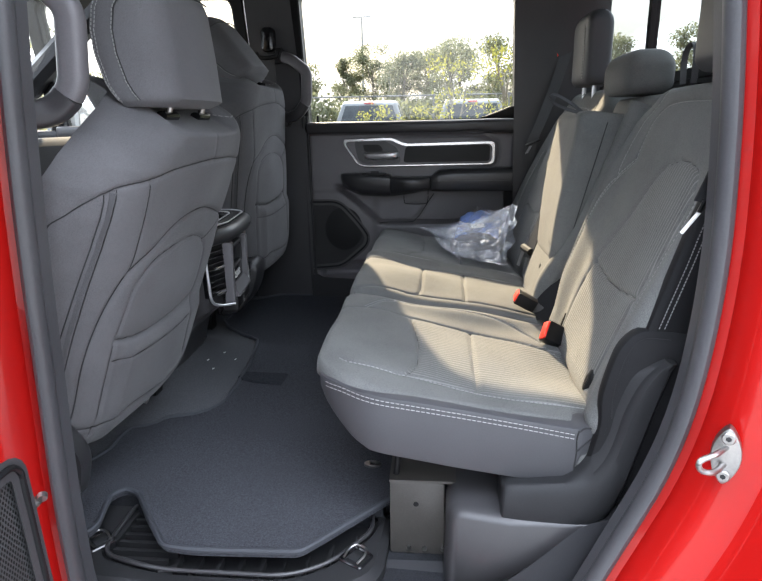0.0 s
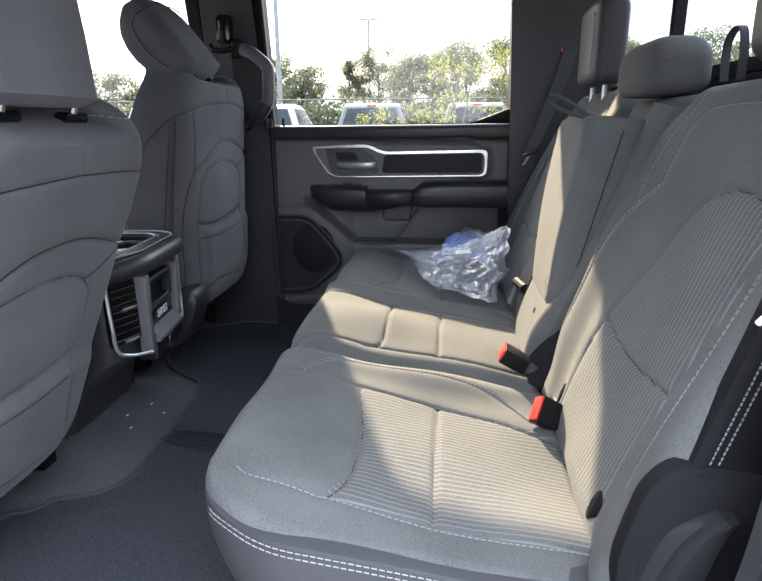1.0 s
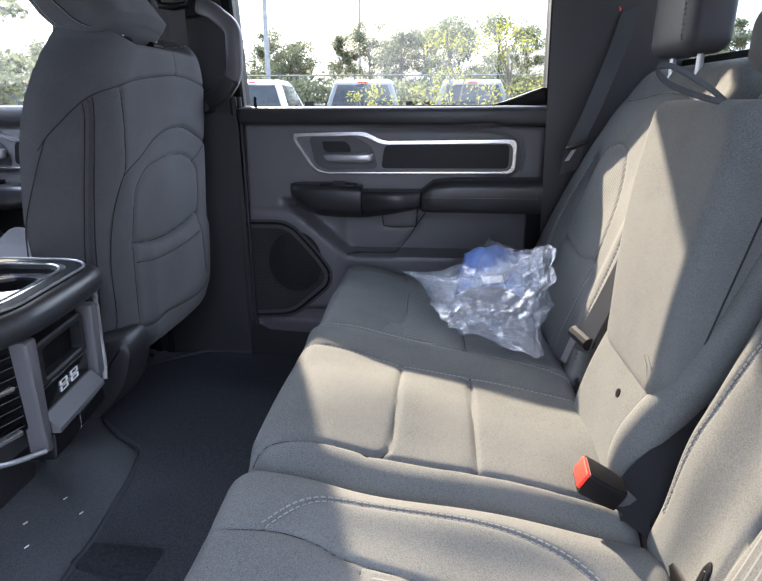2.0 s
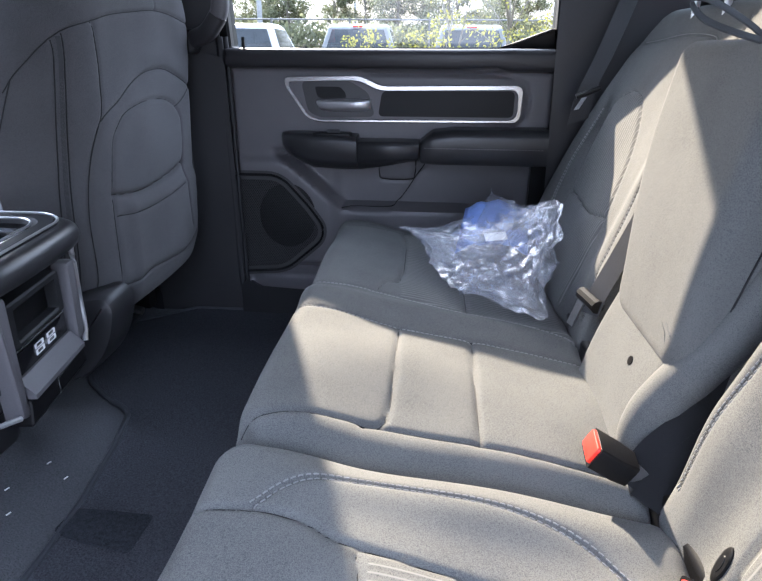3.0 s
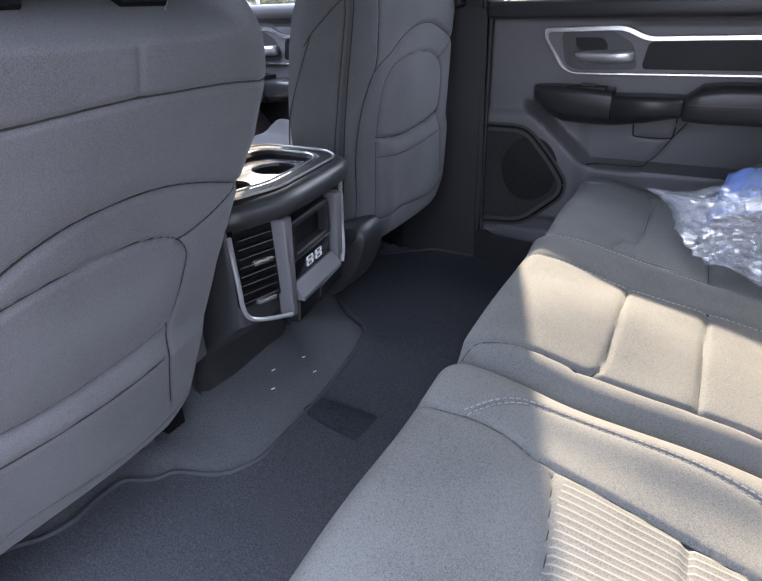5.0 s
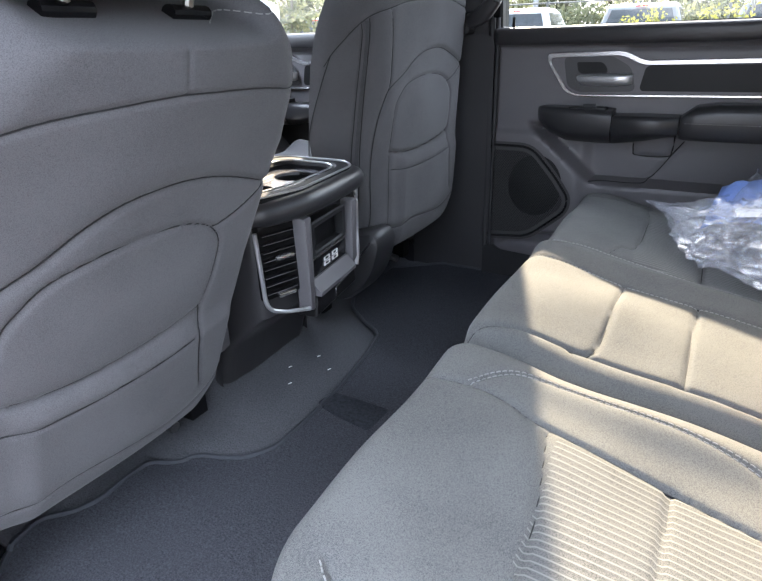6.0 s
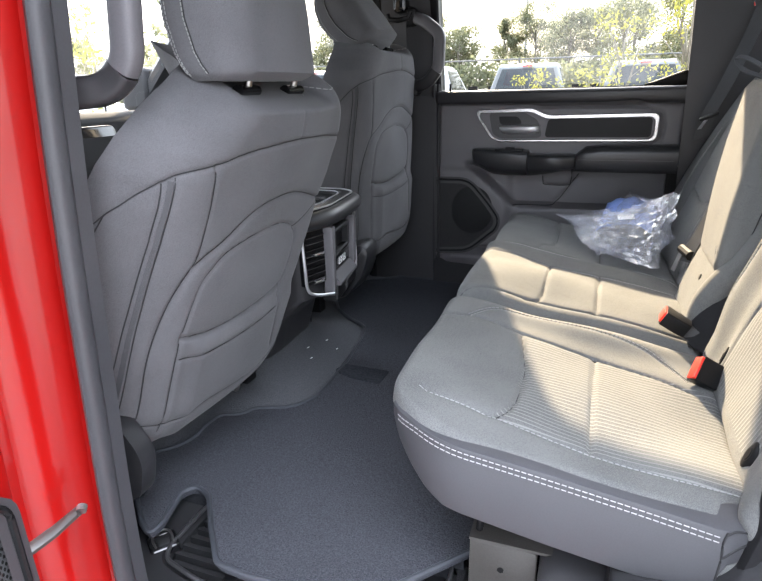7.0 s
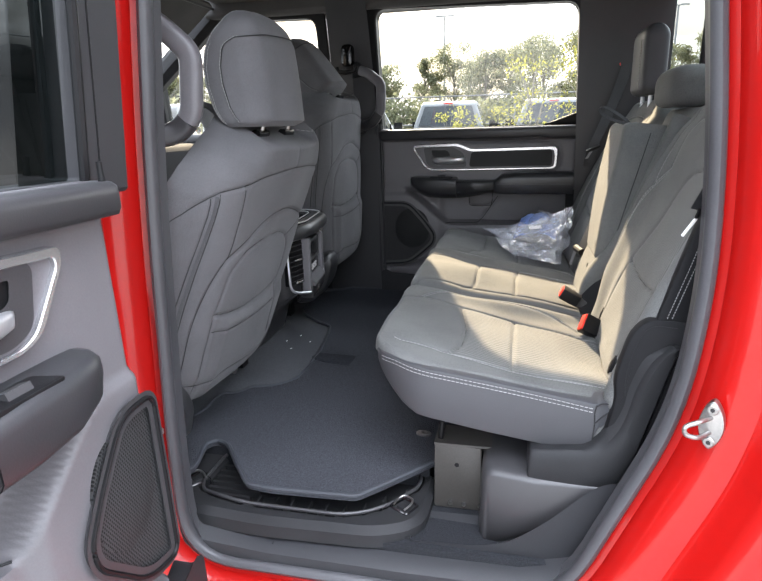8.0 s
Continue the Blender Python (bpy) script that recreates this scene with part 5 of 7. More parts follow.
        w = w - 0.010 * ramp01(V, vz(1.04), vz(1.14)) * hump(U, 1.22, 0.14) * ramp01(V, vz(1.24), vz(1.18))
        return w + 0.003 * np.sin(U * 19) * np.sin(V * 13 + 1)

    p = Pillow(F, v0, v1, left, right, front, 0.17, 0.05, [(top, 0.003, 0.0035), (arch, 0.0045, 0.0055), (pocket, 0.003, 0.0045), (mouth, 0.0035, 0.008), (under, 0.0025, 0.0025), (zip1, 0.003, 0.003), (zip2, 0.003, 0.003), (side, 0.003, 0.0025), (join, 0.003, 0.003), (notch, 0.0025, 0.002), (hem, 0.003, 0.0035)], 190, 190, 0.05, Ru=0.12, sag=slump, Rr=0.05)
    bkr = p.build("backrest", [BACKCLOTH], st, "charcoal cloth seat back with map pocket")
    for q in (top, arch, pocket, mouth, under, side, join, zip1, zip2, hem):
        mb = MB()
        p.seam(mb, q, 0.0012, 0.0007)
        finish("seam", mb, SEAM, bkr)
    # top seam carried down the side of the cover
    mb = MB()
    mb.tube(smoothline([p.at(0.890, vz(1.200)), F @ Vector((0.8775, vz(1.136), -0.10)), F @ Vector((0.878, vz(1.051), -0.135)), F @ Vector((0.880, vz(0.98), -0.145))], 6), 0.0012, 5)
    finish("seam", mb, SEAM, bkr)
    mb = MB()
    zp = [((a[0] + b[0]) / 2, (a[1] + b[1]) / 2) for a, b in zip(zip1, zip2)]
    for i in range(len(zp) - 1):
        for k in range(9):
            t = k / 9
            u, v = zp[i][0] * (1 - t) + zp[i + 1][0] * t, zp[i][1] * (1 - t) + zp[i + 1][1] * t
            mb.tube([p.at(u - 0.0028, v, 0.0006), p.at(u + 0.0028, v, 0.0006)], 0.0011, 4)
    tagged(finish("zip", mb, VINYL, bkr, "dark zip down the seat cover"), kind="stuff")
    mb = MB()
    p.stitches(mb, line((1.30, vz(1.372)), (1.36, vz(1.380)), (1.42, vz(1.395)), (1.44, vz(1.402))), r=0.0009)
    tagged(finish("stitching", mb, THREAD, bkr, "pale grey stitching"), kind="stuff")
    # head restraint: crowned cushion, flat stitched flanks, rounded towards the back
    H = F @ pose(0, vz(1.400), 0.0, nod) @ HEAD0.inverted()
    hd = head_cushion("headrest", H, st)
    for y in (1.125, 1.280):
        mb = MB()
        mb.tube([F @ Vector((y, vz(1.425), -0.030)), F @ Vector((y, vz(1.33), -0.030))], 0.0065, 10)
        finish("post", mb, STEEL, st, "bright steel headrest post")
        mb = MB()
        mb.tube([F @ Vector((y - 0.028, vz(1.378), -0.030)), F @ Vector((y + 0.028, vz(1.378), -0.030))], 0.011, 12, flat=0.8, up=(0, 0, 1))
        finish("post_guide", mb, GLOSSBLACK, st)
    # seat cushion, hinge covers and runners
    C = Matrix(((0, -1, 0, -0.36 + dx), (1, 0, 0, dy), (0, 0.10, 1, 0.0), (0, 0, 0, 1)))
    pcu = Pillow(C, 0.0, 0.50, lambda V: 0.93 + 0 * V, lambda V: 1.45 + 0 * V, lambda U, V: 0.97 + 0.03 * ramp01(U, 1.05, 0.95) + 0.03 * ramp01(U, 1.33, 1.43), -0.82, 0.04, [], 40, 40)
    pcu.build("seat", [BACKCLOTH], st)
    for y in (0.925, 1.395):
        mb = MB()
        pts = rpoly([(-0.46, 0.70), (-0.33, 0.71), (-0.31, 0.80), (-0.36, 0.87), (-0.46, 0.86)], 0.03)
        plate(mb, pts, lambda x, z, w: (x + dx, y + dy + w, z), -0.02, 0.022, 0.01)
        if y < 1 and dy:
            mb = MB()
            plate(mb, rpoly([(-0.42, 0.745), (-0.36, 0.752), (-0.311, 0.795), (-0.281, 0.843), (-0.262, 0.912), (-0.280, 0.942), (-0.316, 0.935), (-0.40, 0.92)], [0.02, 0.02, 0.03, 0.03, 0.02, 0.02, 0.03, 0.02], 5), lambda x, z, w: (x, 1.885 - w, z), -0.06, 0.026, 0.018)
        if y < 1:
            finish("hinge_cover", mb, ARMPAD, st)
        mb = MB()
        mb.box((-0.95 + dx, y + dy - 0.02, 0.69), (-0.41 + dx, y + dy + 0.02, 0.74))
        finish("runner", mb, BLACK, st)
    mb = MB()
    mb.tube([(-0.47 + dx, 1.335 + dy, 0.712), (-0.412 + dx, 1.335 + dy, 0.70)], 0.011, 8)
    finish("bolt", mb, STEEL, st, "bright runner bolt")
    # elastic cord at the lower inner corner
    mb = MB()
    mb.tube(smoothline([p.at(1.36, vz(0.83), 0.0), tuple(p.at(1.385, vz(0.86), -0.03)), p.at(1.40, vz(0.90), -0.055)], 6), 0.004, 6)
    finish("cord", mb, BLACK, st)
    return st


front_seat("charcoal cloth driver seat with zipped map-pocket back", 0.0, 0.0, 0.0, TF, -15)
front_seat("charcoal cloth passenger seat with map-pocket back", -0.04, 0.98, 0.115, 0.0, -30)


# ---- centre console ----
console = thing("center_console", "black rear console with air vents and cup holder", "console")
plan = rpoly([(-0.262, 1.462), (-0.238, 1.555), (-0.262, 1.765), (-0.305, 1.80), (-0.45, 1.80), (-0.48, 1.77), (-0.48, 1.50), (-0.44, 1.455)], [0.02, 0.02, 0.03, 0.03, 0.02, 0.02, 0.02, 0.02], 5)
flat3 = lambda x, y, w: (x, y, w)
mb = MB()
sh = [(0.66, -0.17, 0.88), (0.80, -0.13, 0.92), (0.86, -0.06, 0.97), (0.89, -0.025, 0.985), (1.06, -0.03, 0.985)]
mb.rings([[(min(p.x, -0.25) + dx_ if p.x > -0.42 else p.x, 1.63 + (p.y - 1.63) * sc, z) for p in plan] for z, dx_, sc in sh])
finish("body", mb, LEDGE, console, "black moulded console body")
mb = MB()
mb.box((-1.25, 1.49, 0.68), (-0.47, 1.77, 1.05))
mb.box((-0.85, 1.50, 1.05), (-0.485, 1.795, 1.168))
ob = finish("lid", mb, VINYL, console, "padded dark console lid")
bv = ob.modifiers.new("edge", "BEVEL")
bv.width, bv.segments = 0.025, 3
mb = MB()
rim_in = [Vector((-0.37 + (p.x + 0.37) * 0.68, 1.63 + (p.y - 1.63) * 0.80)) for p in plan]
hollow(mb, plan, rim_in, flat3, 1.075, 1.118, 0.010)
rim = finish("cup_rim", mb, WINGVINYL, console)
mb = MB()
mb.tube([(p.x, p.y, 1.1185) for p in offset(plan, -0.004)], 0.0022, 6, closed=True)
mb.tube([(p.x, p.y, 1.1175) for p in rim_in], 0.0018, 6, closed=True)
finish("chrome_edge", mb, HANDLE, console, "thin chrome edging")
from mathutils import geometry
wells = [[Vector((-0.365 + 0.044 * math.cos(t), y + 0.044 * math.sin(t))) for t in np.linspace(0, 2 * math.pi, 29)[:-1]] for y in (1.562, 1.70)]
pts2, edges2 = [], []
for loop in [rim_in] + wells:
    k = len(pts2)
    pts2 += list(loop)
    edges2 += [(k + i, k + (i + 1) % len(loop)) for i in range(len(loop))]
cv, _, cf_, _, _, _ = geometry.delaunay_2d_cdt(pts2, edges2, [], 1, 1e-6)
keep2 = []
for f in cf_:
    c = sum((cv[i] for i in f), Vector((0, 0))) / len(f)
    if all((c - Vector((-0.365, y))).length > 0.043 for y in (1.562, 1.70)):
        keep2.append(tuple(f))
mb = MB()
mb.add([(p.x, p.y, 1.100) for p in cv], keep2)
ob = finish("cup_floor", mb, CUPTRAY, console, "glossy grey cup tray", smooth=0)
ob.modifiers.new("thick", "SOLIDIFY").thickness = 0.006
for loop in wells:
    mb = MB()
    mb.rings([[(p.x, p.y, z) for p in loop] for z in (1.099, 1.04)], caps=False)
    mb.add([(p.x, p.y, 1.04) for p in loop], [tuple(range(len(loop)))])
    finish("cup_holder", mb, WINGVINYL, console, "deep black cup well", smooth=50)
# rounded bar across the back
mb = MB()
bar = smoothline([(-0.285, 1.458, 1.082), (-0.258, 1.485, 1.083), (-0.238, 1.555, 1.085), (-0.245, 1.66, 1.085), (-0.262, 1.765, 1.085), (-0.29, 1.792, 1.085)], 6)
mb.tube([(q.x - 0.005, q.y, q.z + 0.006) for q in bar], 0.022, 16)
finish("rear_bar", mb, ARMPAD, console, "rounded dark satin bar")


def facet(y0, x0, y1, x1):
    """A map from (across 0..1, z, out) to the world on one slanted console face."""
    d = Vector((x1 - x0, y1 - y0)).normalized()
    nrm = Vector((d.y, -d.x))
    nrm = nrm if nrm.x > 0 else -nrm
    return lambda a, z, w: (x0 + (x1 - x0) * a + nrm.x * w - 0.10 * (1.06 - z) * 0.2, y0 + (y1 - y0) * a + nrm.y * w, z)


LF, RF = facet(1.462, -0.275, 1.548, -0.250), facet(1.548, -0.250, 1.775, -0.280)
for k in range(8):
    z = 1.050 - 0.0155 * k
    mb = MB()
    mb.rings([[LF(a, z, 0.004), LF(a, z + 0.0022, -0.004), LF(a, z - 0.0002, -0.004)] for a in (0.08, 0.45, 0.84)])
    slat = finish("slat", mb, BLACK, console)
    mb = MB()
    mb.tube([LF(0.08, z, 0.0042), LF(0.84, z, 0.0042)], 0.0006, 4)
    finish("slat_edge", mb, PLASTIC2, slat)
mb = MB()
plate(mb, rpoly([(0.05, 0.928), (0.95, 0.928), (0.95, 1.066), (0.05, 1.066)], 0.01), LF, -0.03, -0.004, 0.001)
finish("vent_back", mb, BLACK, console)
for z in (1.005, 0.935):
    mb = MB()
    plate(mb, rpoly([(0.34, z - 0.004), (0.74, z - 0.004), (0.74, z + 0.0045), (0.34, z + 0.0045)], 0.003), LF, 0.002, 0.011, 0.003)
    finish("vent_tab", mb, CHROME, console, "bright vent adjuster")
mb = MB()
plate(mb, rpoly([(0.0, 0.885), (0.075, 0.878), (0.075, 1.066), (-0.04, 1.066)], 0.006), RF, -0.01, 0.016, 0.006)
finish("strut", mb, PLASTIC2, console)
mb = MB()
plate(mb, rpoly([(0.84, 0.905), (0.95, 0.915), (0.97, 1.05), (0.86, 1.05)], 0.008), RF, -0.01, 0.016, 0.006)
finish("strut", mb, PLASTIC2, console)
mb = MB()
hollow(mb, rpoly([(0.12, 0.975), (0.80, 0.975), (0.80, 1.045), (0.12, 1.045)], 0.012), rpoly([(0.20, 0.985), (0.74, 0.985), (0.74, 1.032), (0.20, 1.032)], 0.012), RF, -0.02, 0.006, 0.003)
finish("pocket_frame", mb, PLASTIC, console)
mb = MB()
plate(mb, rpoly([(0.13, 0.976), (0.79, 0.976), (0.79, 1.044), (0.13, 1.044)], 0.01), RF, -0.03, -0.012, 0.001)
finish("pocket_back", mb, BLACK, console)
mb = MB()
plate(mb, rpoly([(0.12, 0.935), (0.80, 0.935), (0.80, 0.972), (0.12, 0.972)], 0.004), RF, -0.02, 0.004, 0.002)
usb = finish("usb_panel", mb, GLOSSBLACK, console, "gloss black socket panel")
for a in (0.36, 0.52):
    mb = MB()
    for k, (w_, z) in enumerate(((0.05, 0.958), (0.05, 0.948))):
        hollow(mb, rpoly([(a, z - 0.004), (a + 0.11, z - 0.004), (a + 0.11, z + 0.004), (a, z + 0.004)], 0.003, 3), rpoly([(a + 0.02, z - 0.0028), (a + 0.09, z - 0.0028), (a + 0.09, z + 0.0028), (a + 0.02, z + 0.0028)], 0.002, 3), RF, 0.004, 0.0052, 0.0003)
    finish("socket_mark", mb, WHITE, usb)
mb = MB()
mb.tube([RF(0.13, 0.974, 0.005), RF(0.79, 0.974, 0.005)], 0.0012, 5)
finish("panel_line", mb, CHROME, console)
mb = MB()
mb.rings([[RF(a, 0.934, 0.0), RF(a, 0.934, 0.006), RF(a, 0.912, 0.026), RF(a, 0.905, 0.026), RF(a, 0.905, 0.0)] for a in (0.10, 0.82)])
finish("shelf", mb, PLASTIC2, console)
mb = MB()
plate(mb, rpoly([(0.05, 0.865), (0.86, 0.868), (0.84, 0.905), (0.08, 0.905)], 0.008), RF, -0.02, 0.020, 0.005)
flap = finish("flap", mb, BLACK, console)
mb = MB()
mb.tube([RF(0.42, 0.868, 0.021), RF(0.42, 0.897, 0.021), RF(0.72, 0.900, 0.021)], 0.0012, 4)
finish("flap_line", mb, CHROME, flap)
mb = MB()
mb.tube(smoothline([LF(-0.08, 1.06, 0.004), LF(-0.02, 0.98, 0.006), LF(0.04, 0.925, 0.008), LF(0.35, 0.905, 0.012), LF(1.0, 0.893, 0.018)], 6), 0.0040, 8)
finish("chrome_outline", mb, HANDLE, console, "thin chrome outline of the vents")
mb = MB()
mb.tube(smoothline([RF(1.00, 1.10, 0.006), RF(1.07, 1.06, 0.004), RF(1.05, 0.98, 0.006), RF(1.02, 0.93, 0.010), RF(0.95, 0.900, 0.014)], 6), 0.0048, 8)
finish("chrome_outline", mb, HANDLE, console, "thin chrome outline of the vents")

# ---- floor mat and sill tray ----
mat_loop = [(0.42, 1.16), (0.42, 2.475), (-0.36, 2.475), (-0.50, 2.36), (-0.484, 2.09), (-0.44, 2.01), (-0.38, 1.969), (-0.325, 1.938), (-0.300, 1.905), (-0.277, 1.81), (-0.258, 1.66), (-0.253, 1.54), (-0.254, 1.425),
            (-0.283, 1.375), (-0.312, 1.362), (-0.375, 1.340), (-0.395, 1.312), (-0.440, 1.288), (-0.443, 1.235), (-0.435, 1.18), (-0.452, 1.14), (-0.484, 1.10), (-0.470, 1.04), (-0.42, 0.98), (-0.36, 0.925), (-0.325, 0.905), (-0.322, 0.935), (-0.345, 1.02), (-0.325, 1.045), (-0.288, 1.03), (-0.23, 0.955),
            (-0.172, 0.888), (-0.111, 0.882), (0.08, 0.888), (0.128, 0.938), (0.225, 1.045)]
ml = rpoly(mat_loop, 0.014, 4)
floor_mat = thing("floor_mat", "charcoal carpet floor mat with bound edge", "floor mat")


def rise(x, y):
    soft = 0.003 * math.sin(7 * x + 2) * math.sin(5 * y)
    return max(soft, carpet_z(x, y) + 0.010 - 0.642) if x < -0.22 and y > 1.045 else soft


inner_pts = [Vector((x, y)) for x in np.arange(-0.49, 0.42, 0.035) for y in np.arange(0.89, 2.40, 0.035)]
keep = inside(np.array([p.x for p in inner_pts]), np.array([p.y for p in inner_pts]), ml)
far_in = seg_dist(np.array([p.x for p in inner_pts]), np.array([p.y for p in inner_pts]), ml + ml[:1]) > 0.012
inner_pts = [p for p, k, q in zip(inner_pts, keep, far_in) if k and q]
nm = len(ml)
cv, _, cf_, _, _, _ = geometry.delaunay_2d_cdt(ml + inner_pts, [(i, (i + 1) % nm) for i in range(nm)], [], 1, 1e-6)
mb = MB()
mb.add([(p.x, p.y, 0.642 + rise(p.x, p.y)) for p in cv], [tuple(f) for f in cf_])
mb.rings([[(p.x, p.y, z + rise(p.x, p.y)) for p in ml] for z in (0.628, 0.6415)], caps=False)
finish("mat_body", mb, MATCLOTH, floor_mat)
mb = MB()
mb.tube([(p.x, p.y, 0.641 + rise(p.x, p.y)) for p in ml], 0.0058, 8, closed=True)
finish("binding", mb, BINDING, floor_mat, "stitched grey edge binding")
# pressed fold lines across the mat
mb = MB()
for pts in ([(-0.262, 1.575), (-0.125, 1.55), (-0.12, 1.632), (-0.255, 1.640)],):
    plate(mb, rpoly(pts, 0.01), lambda x, y, w: (x, y, 0.642 + rise(x, y) + w), -0.004, 0.0018, 0.0006)
finish("heel_pad", mb, PADCLOTH, floor_mat, "flattened darker pad in the pile")
for pts in ([(-0.125, 0.95), (-0.122, 1.25), (-0.125, 1.55), (-0.12, 1.632), (-0.11, 2.0)], [(0.10, 1.0), (0.11, 1.5), (0.10, 2.1)]):
    mb = MB()
    mb.tube([(p.x, p.y, 0.6405 + rise(p.x, p.y)) for p in smoothline(pts, 8)], 0.0045, 6, flat=0.5)
    finish("fold", mb, MATCLOTH, floor_mat, "soft fold line in the pile")
# bright eyelet and its pin in the mat
eyelet = thing("mat_hook", "small bright steel floor hook beside the mat", "floor hook")
mb = MB()
a = [Vector((0.182 + 0.019 * math.cos(t), 1.165 + 0.012 * math.sin(t))) for t in np.linspace(0, 2 * math.pi, 21)[:-1]]
hollow(mb, a, [Vector((0.182 + 0.006 * math.cos(t), 1.165 + 0.005 * math.sin(t))) for t in np.linspace(0, 2 * math.pi, 21)[:-1]], flat3, 0.642, 0.648, 0.001)
finish("washer", mb, STEEL, eyelet)

tray = thing("sill_tray", "black ribbed plastic sill tray under the mat", "sill tray")
tl = rpoly([(-0.40, 0.86), (-0.30, 0.835), (-0.12, 0.822), (0.14, 0.832), (0.225, 0.88), (0.235, 1.06), (0.10, 1.10), (-0.40, 1.10)], [0.03, 0.04, 0.05, 0.05, 0.06, 0.03, 0.02, 0.02], 6)
tin = rpoly([(-0.30, 0.925), (-0.285, 0.90), (-0.18, 0.872), (0.06, 0.872), (0.13, 0.91), (0.195, 1.0), (0.19, 1.05), (-0.30, 1.05)], [0.02, 0.03, 0.05, 0.04, 0.04, 0.03, 0.02, 0.02], 6)
mb = MB()
hollow(mb, tl, tin, flat3, 0.560, 0.603, 0.014)
finish("frame", mb, TRAY, tray)
mb = MB()
mb.box((-0.31, 0.86, 0.566), (0.20, 1.07, 0.576))
finish("base", mb, PLASTIC, tray)
mb = MB()
mb.tube([(p.x, p.y, 0.6045) for p in offset(tin, 0.004)], 0.0042, 8, closed=True)
finish("lip", mb, LEDGE, tray)
for k in range(7):
    mb = MB()
    y = 0.882 + 0.022 * k
    mb.box((-0.295, y, 0.576), (-0.19 + 0.012 * k, y + 0.008, 0.590))
    finish("rib", mb, TRAY, tray)
for k in range(9):
    mb = MB()
    x = -0.16 + 0.04 * k
    y = 0.872 + max(0, x - 0.06) * 0.8
    mb.box((x, y, 0.576), (x + 0.007, y + 0.05, 0.590))
    mb.box((x, y + 0.012, 0.576), (x + 0.03, y + 0.017, 0.588))
    finish("rib", mb, TRAY, tray)
for x, y, r in ((-0.322, 0.930, 0.9), (0.175, 0.922, -0.5)):
    tie = thing("tie_down", "folded chrome cargo tie-down ring in the tray", "tie-down ring", "cargo tie-downs")
    c, s_ = math.cos(r), math.sin(r)
    tt = lambda a, b, w: (x + a * c - b * s_, y + a * s_ + b * c, 0.601 + w)
    mb = MB()
    hollow(mb, rpoly([(-0.026, -0.022), (0.026, -0.022), (0.026, 0.024), (-0.026, 0.024)], 0.008), rpoly([(-0.021, -0.018), (0.021, -0.018), (0.021, 0.020), (-0.021, 0.020)], 0.006), tt, -0.01, 0.006, 0.002)
    mb.box((-0.02, -0.018, -0.004), (0.02, 0.02, 0.0015), Matrix(((c, -s_, 0, x), (s_, c, 0, y), (0, 0, 1, 0.601), (0, 0, 0, 1))))
    finish("recess", mb, GLOSSBLACK, tie)
    mb = MB()
    plate(mb, rpoly([(-0.011, -0.012), (0.011, -0.012), (0.011, 0.006), (-0.011, 0.006)], 0.003), tt, 0.001, 0.0075, 0.002)
    finish("latch", mb, TRAY, tie)
    mb = MB()
    loop = [(-0.015, -0.016), (-0.017, 0.004), (-0.010, 0.018), (0.010, 0.018), (0.017, 0.004), (0.015, -0.016)]
    mb.tube(smoothline([tt(a, b, 0.009 + 0.16 * (b + 0.016)) for a, b in loop], 5), 0.0022, 8)
    finish("ring", mb, STEEL, tie, "bright chrome ring")

# bracket, wheel cover and seat side covers
bracket = thing("storage_bracket", "dark folded steel bracket under the bench", "bracket")
mb = MB()
plate(mb, rpoly([(0.234, 0.572), (0.338, 0.572), (0.336, 0.726), (0.235, 0.730)], 0.006), lambda x, z, w: (x, 0.985 - w, z), -0.004, 0.006, 0.002)
mb.box((0.234, 0.978, 0.728), (0.364, 1.06, 0.733))
finish("plate", mb, BRACKET, bracket)
mb = MB()
mb.tube([(0.2835, 0.9785, 0.682), (0.2835, 0.990, 0.682)], 0.0052, 12)
finish("hole", mb, BLACK, bracket)
for x in (0.27, 0.30, 0.335):
    mb = MB()
    mb.tube([(x, 0.974, 0.586), (x, 0.99, 0.586)], 0.0045, 10)
    finish("rivet", mb, STEEL, bracket)
mb = MB()
mb.tube([(0.246, 1.0, 0.732), (0.250, 1.0, 0.775)], 0.006, 8)
finish("stud", mb, BLACK, bracket)

# solid black filler stands in for the shaded hollow under the bench
slab("wall_under_bench_shade", "dark storage space under the rear bench", [((0.60, 0.98, 0.57), (0.98, 2.50, 0.90)), ((0.36, 1.35, 0.57), (0.60, 2.45, 0.74))], BLACK, 0.01)

cover = thing("wheel_cover", "dark moulded plastic cover beside the bench", "trim cover")
mb = MB()
wl_ = rpoly([(0.335, 0.56), (0.37, 0.545), (0.56, 0.60), (0.66, 0.70), (0.66, 0.74), (0.44, 0.735), (0.34, 0.735)], [0.02, 0.02, 0.04, 0.03, 0.02, 0.03, 0.03], 6)
secs = []
for y, g, dz in ((1.25, 0.0, 0.0), (0.925, 0.0, 0.0), (0.908, -0.003, -0.01), (0.898, -0.009, -0.03), (0.895, -0.014, -0.05)):
    secs.append([(p.x, y - 0.02 * max(0, min(1, (p.x - 0.34) / 0.1)) * (y < 1), p.y) for p in offset(wl_, g)])
mb.rings(secs)
finish("cover", mb, LEDGE, cover)
mb = MB()
mb.tube([(0.352, 1.05, 0.7365), (0.352, 1.05, 0.7395)], 0.009, 12)
finish("push_pin", mb, BLACK, cover)
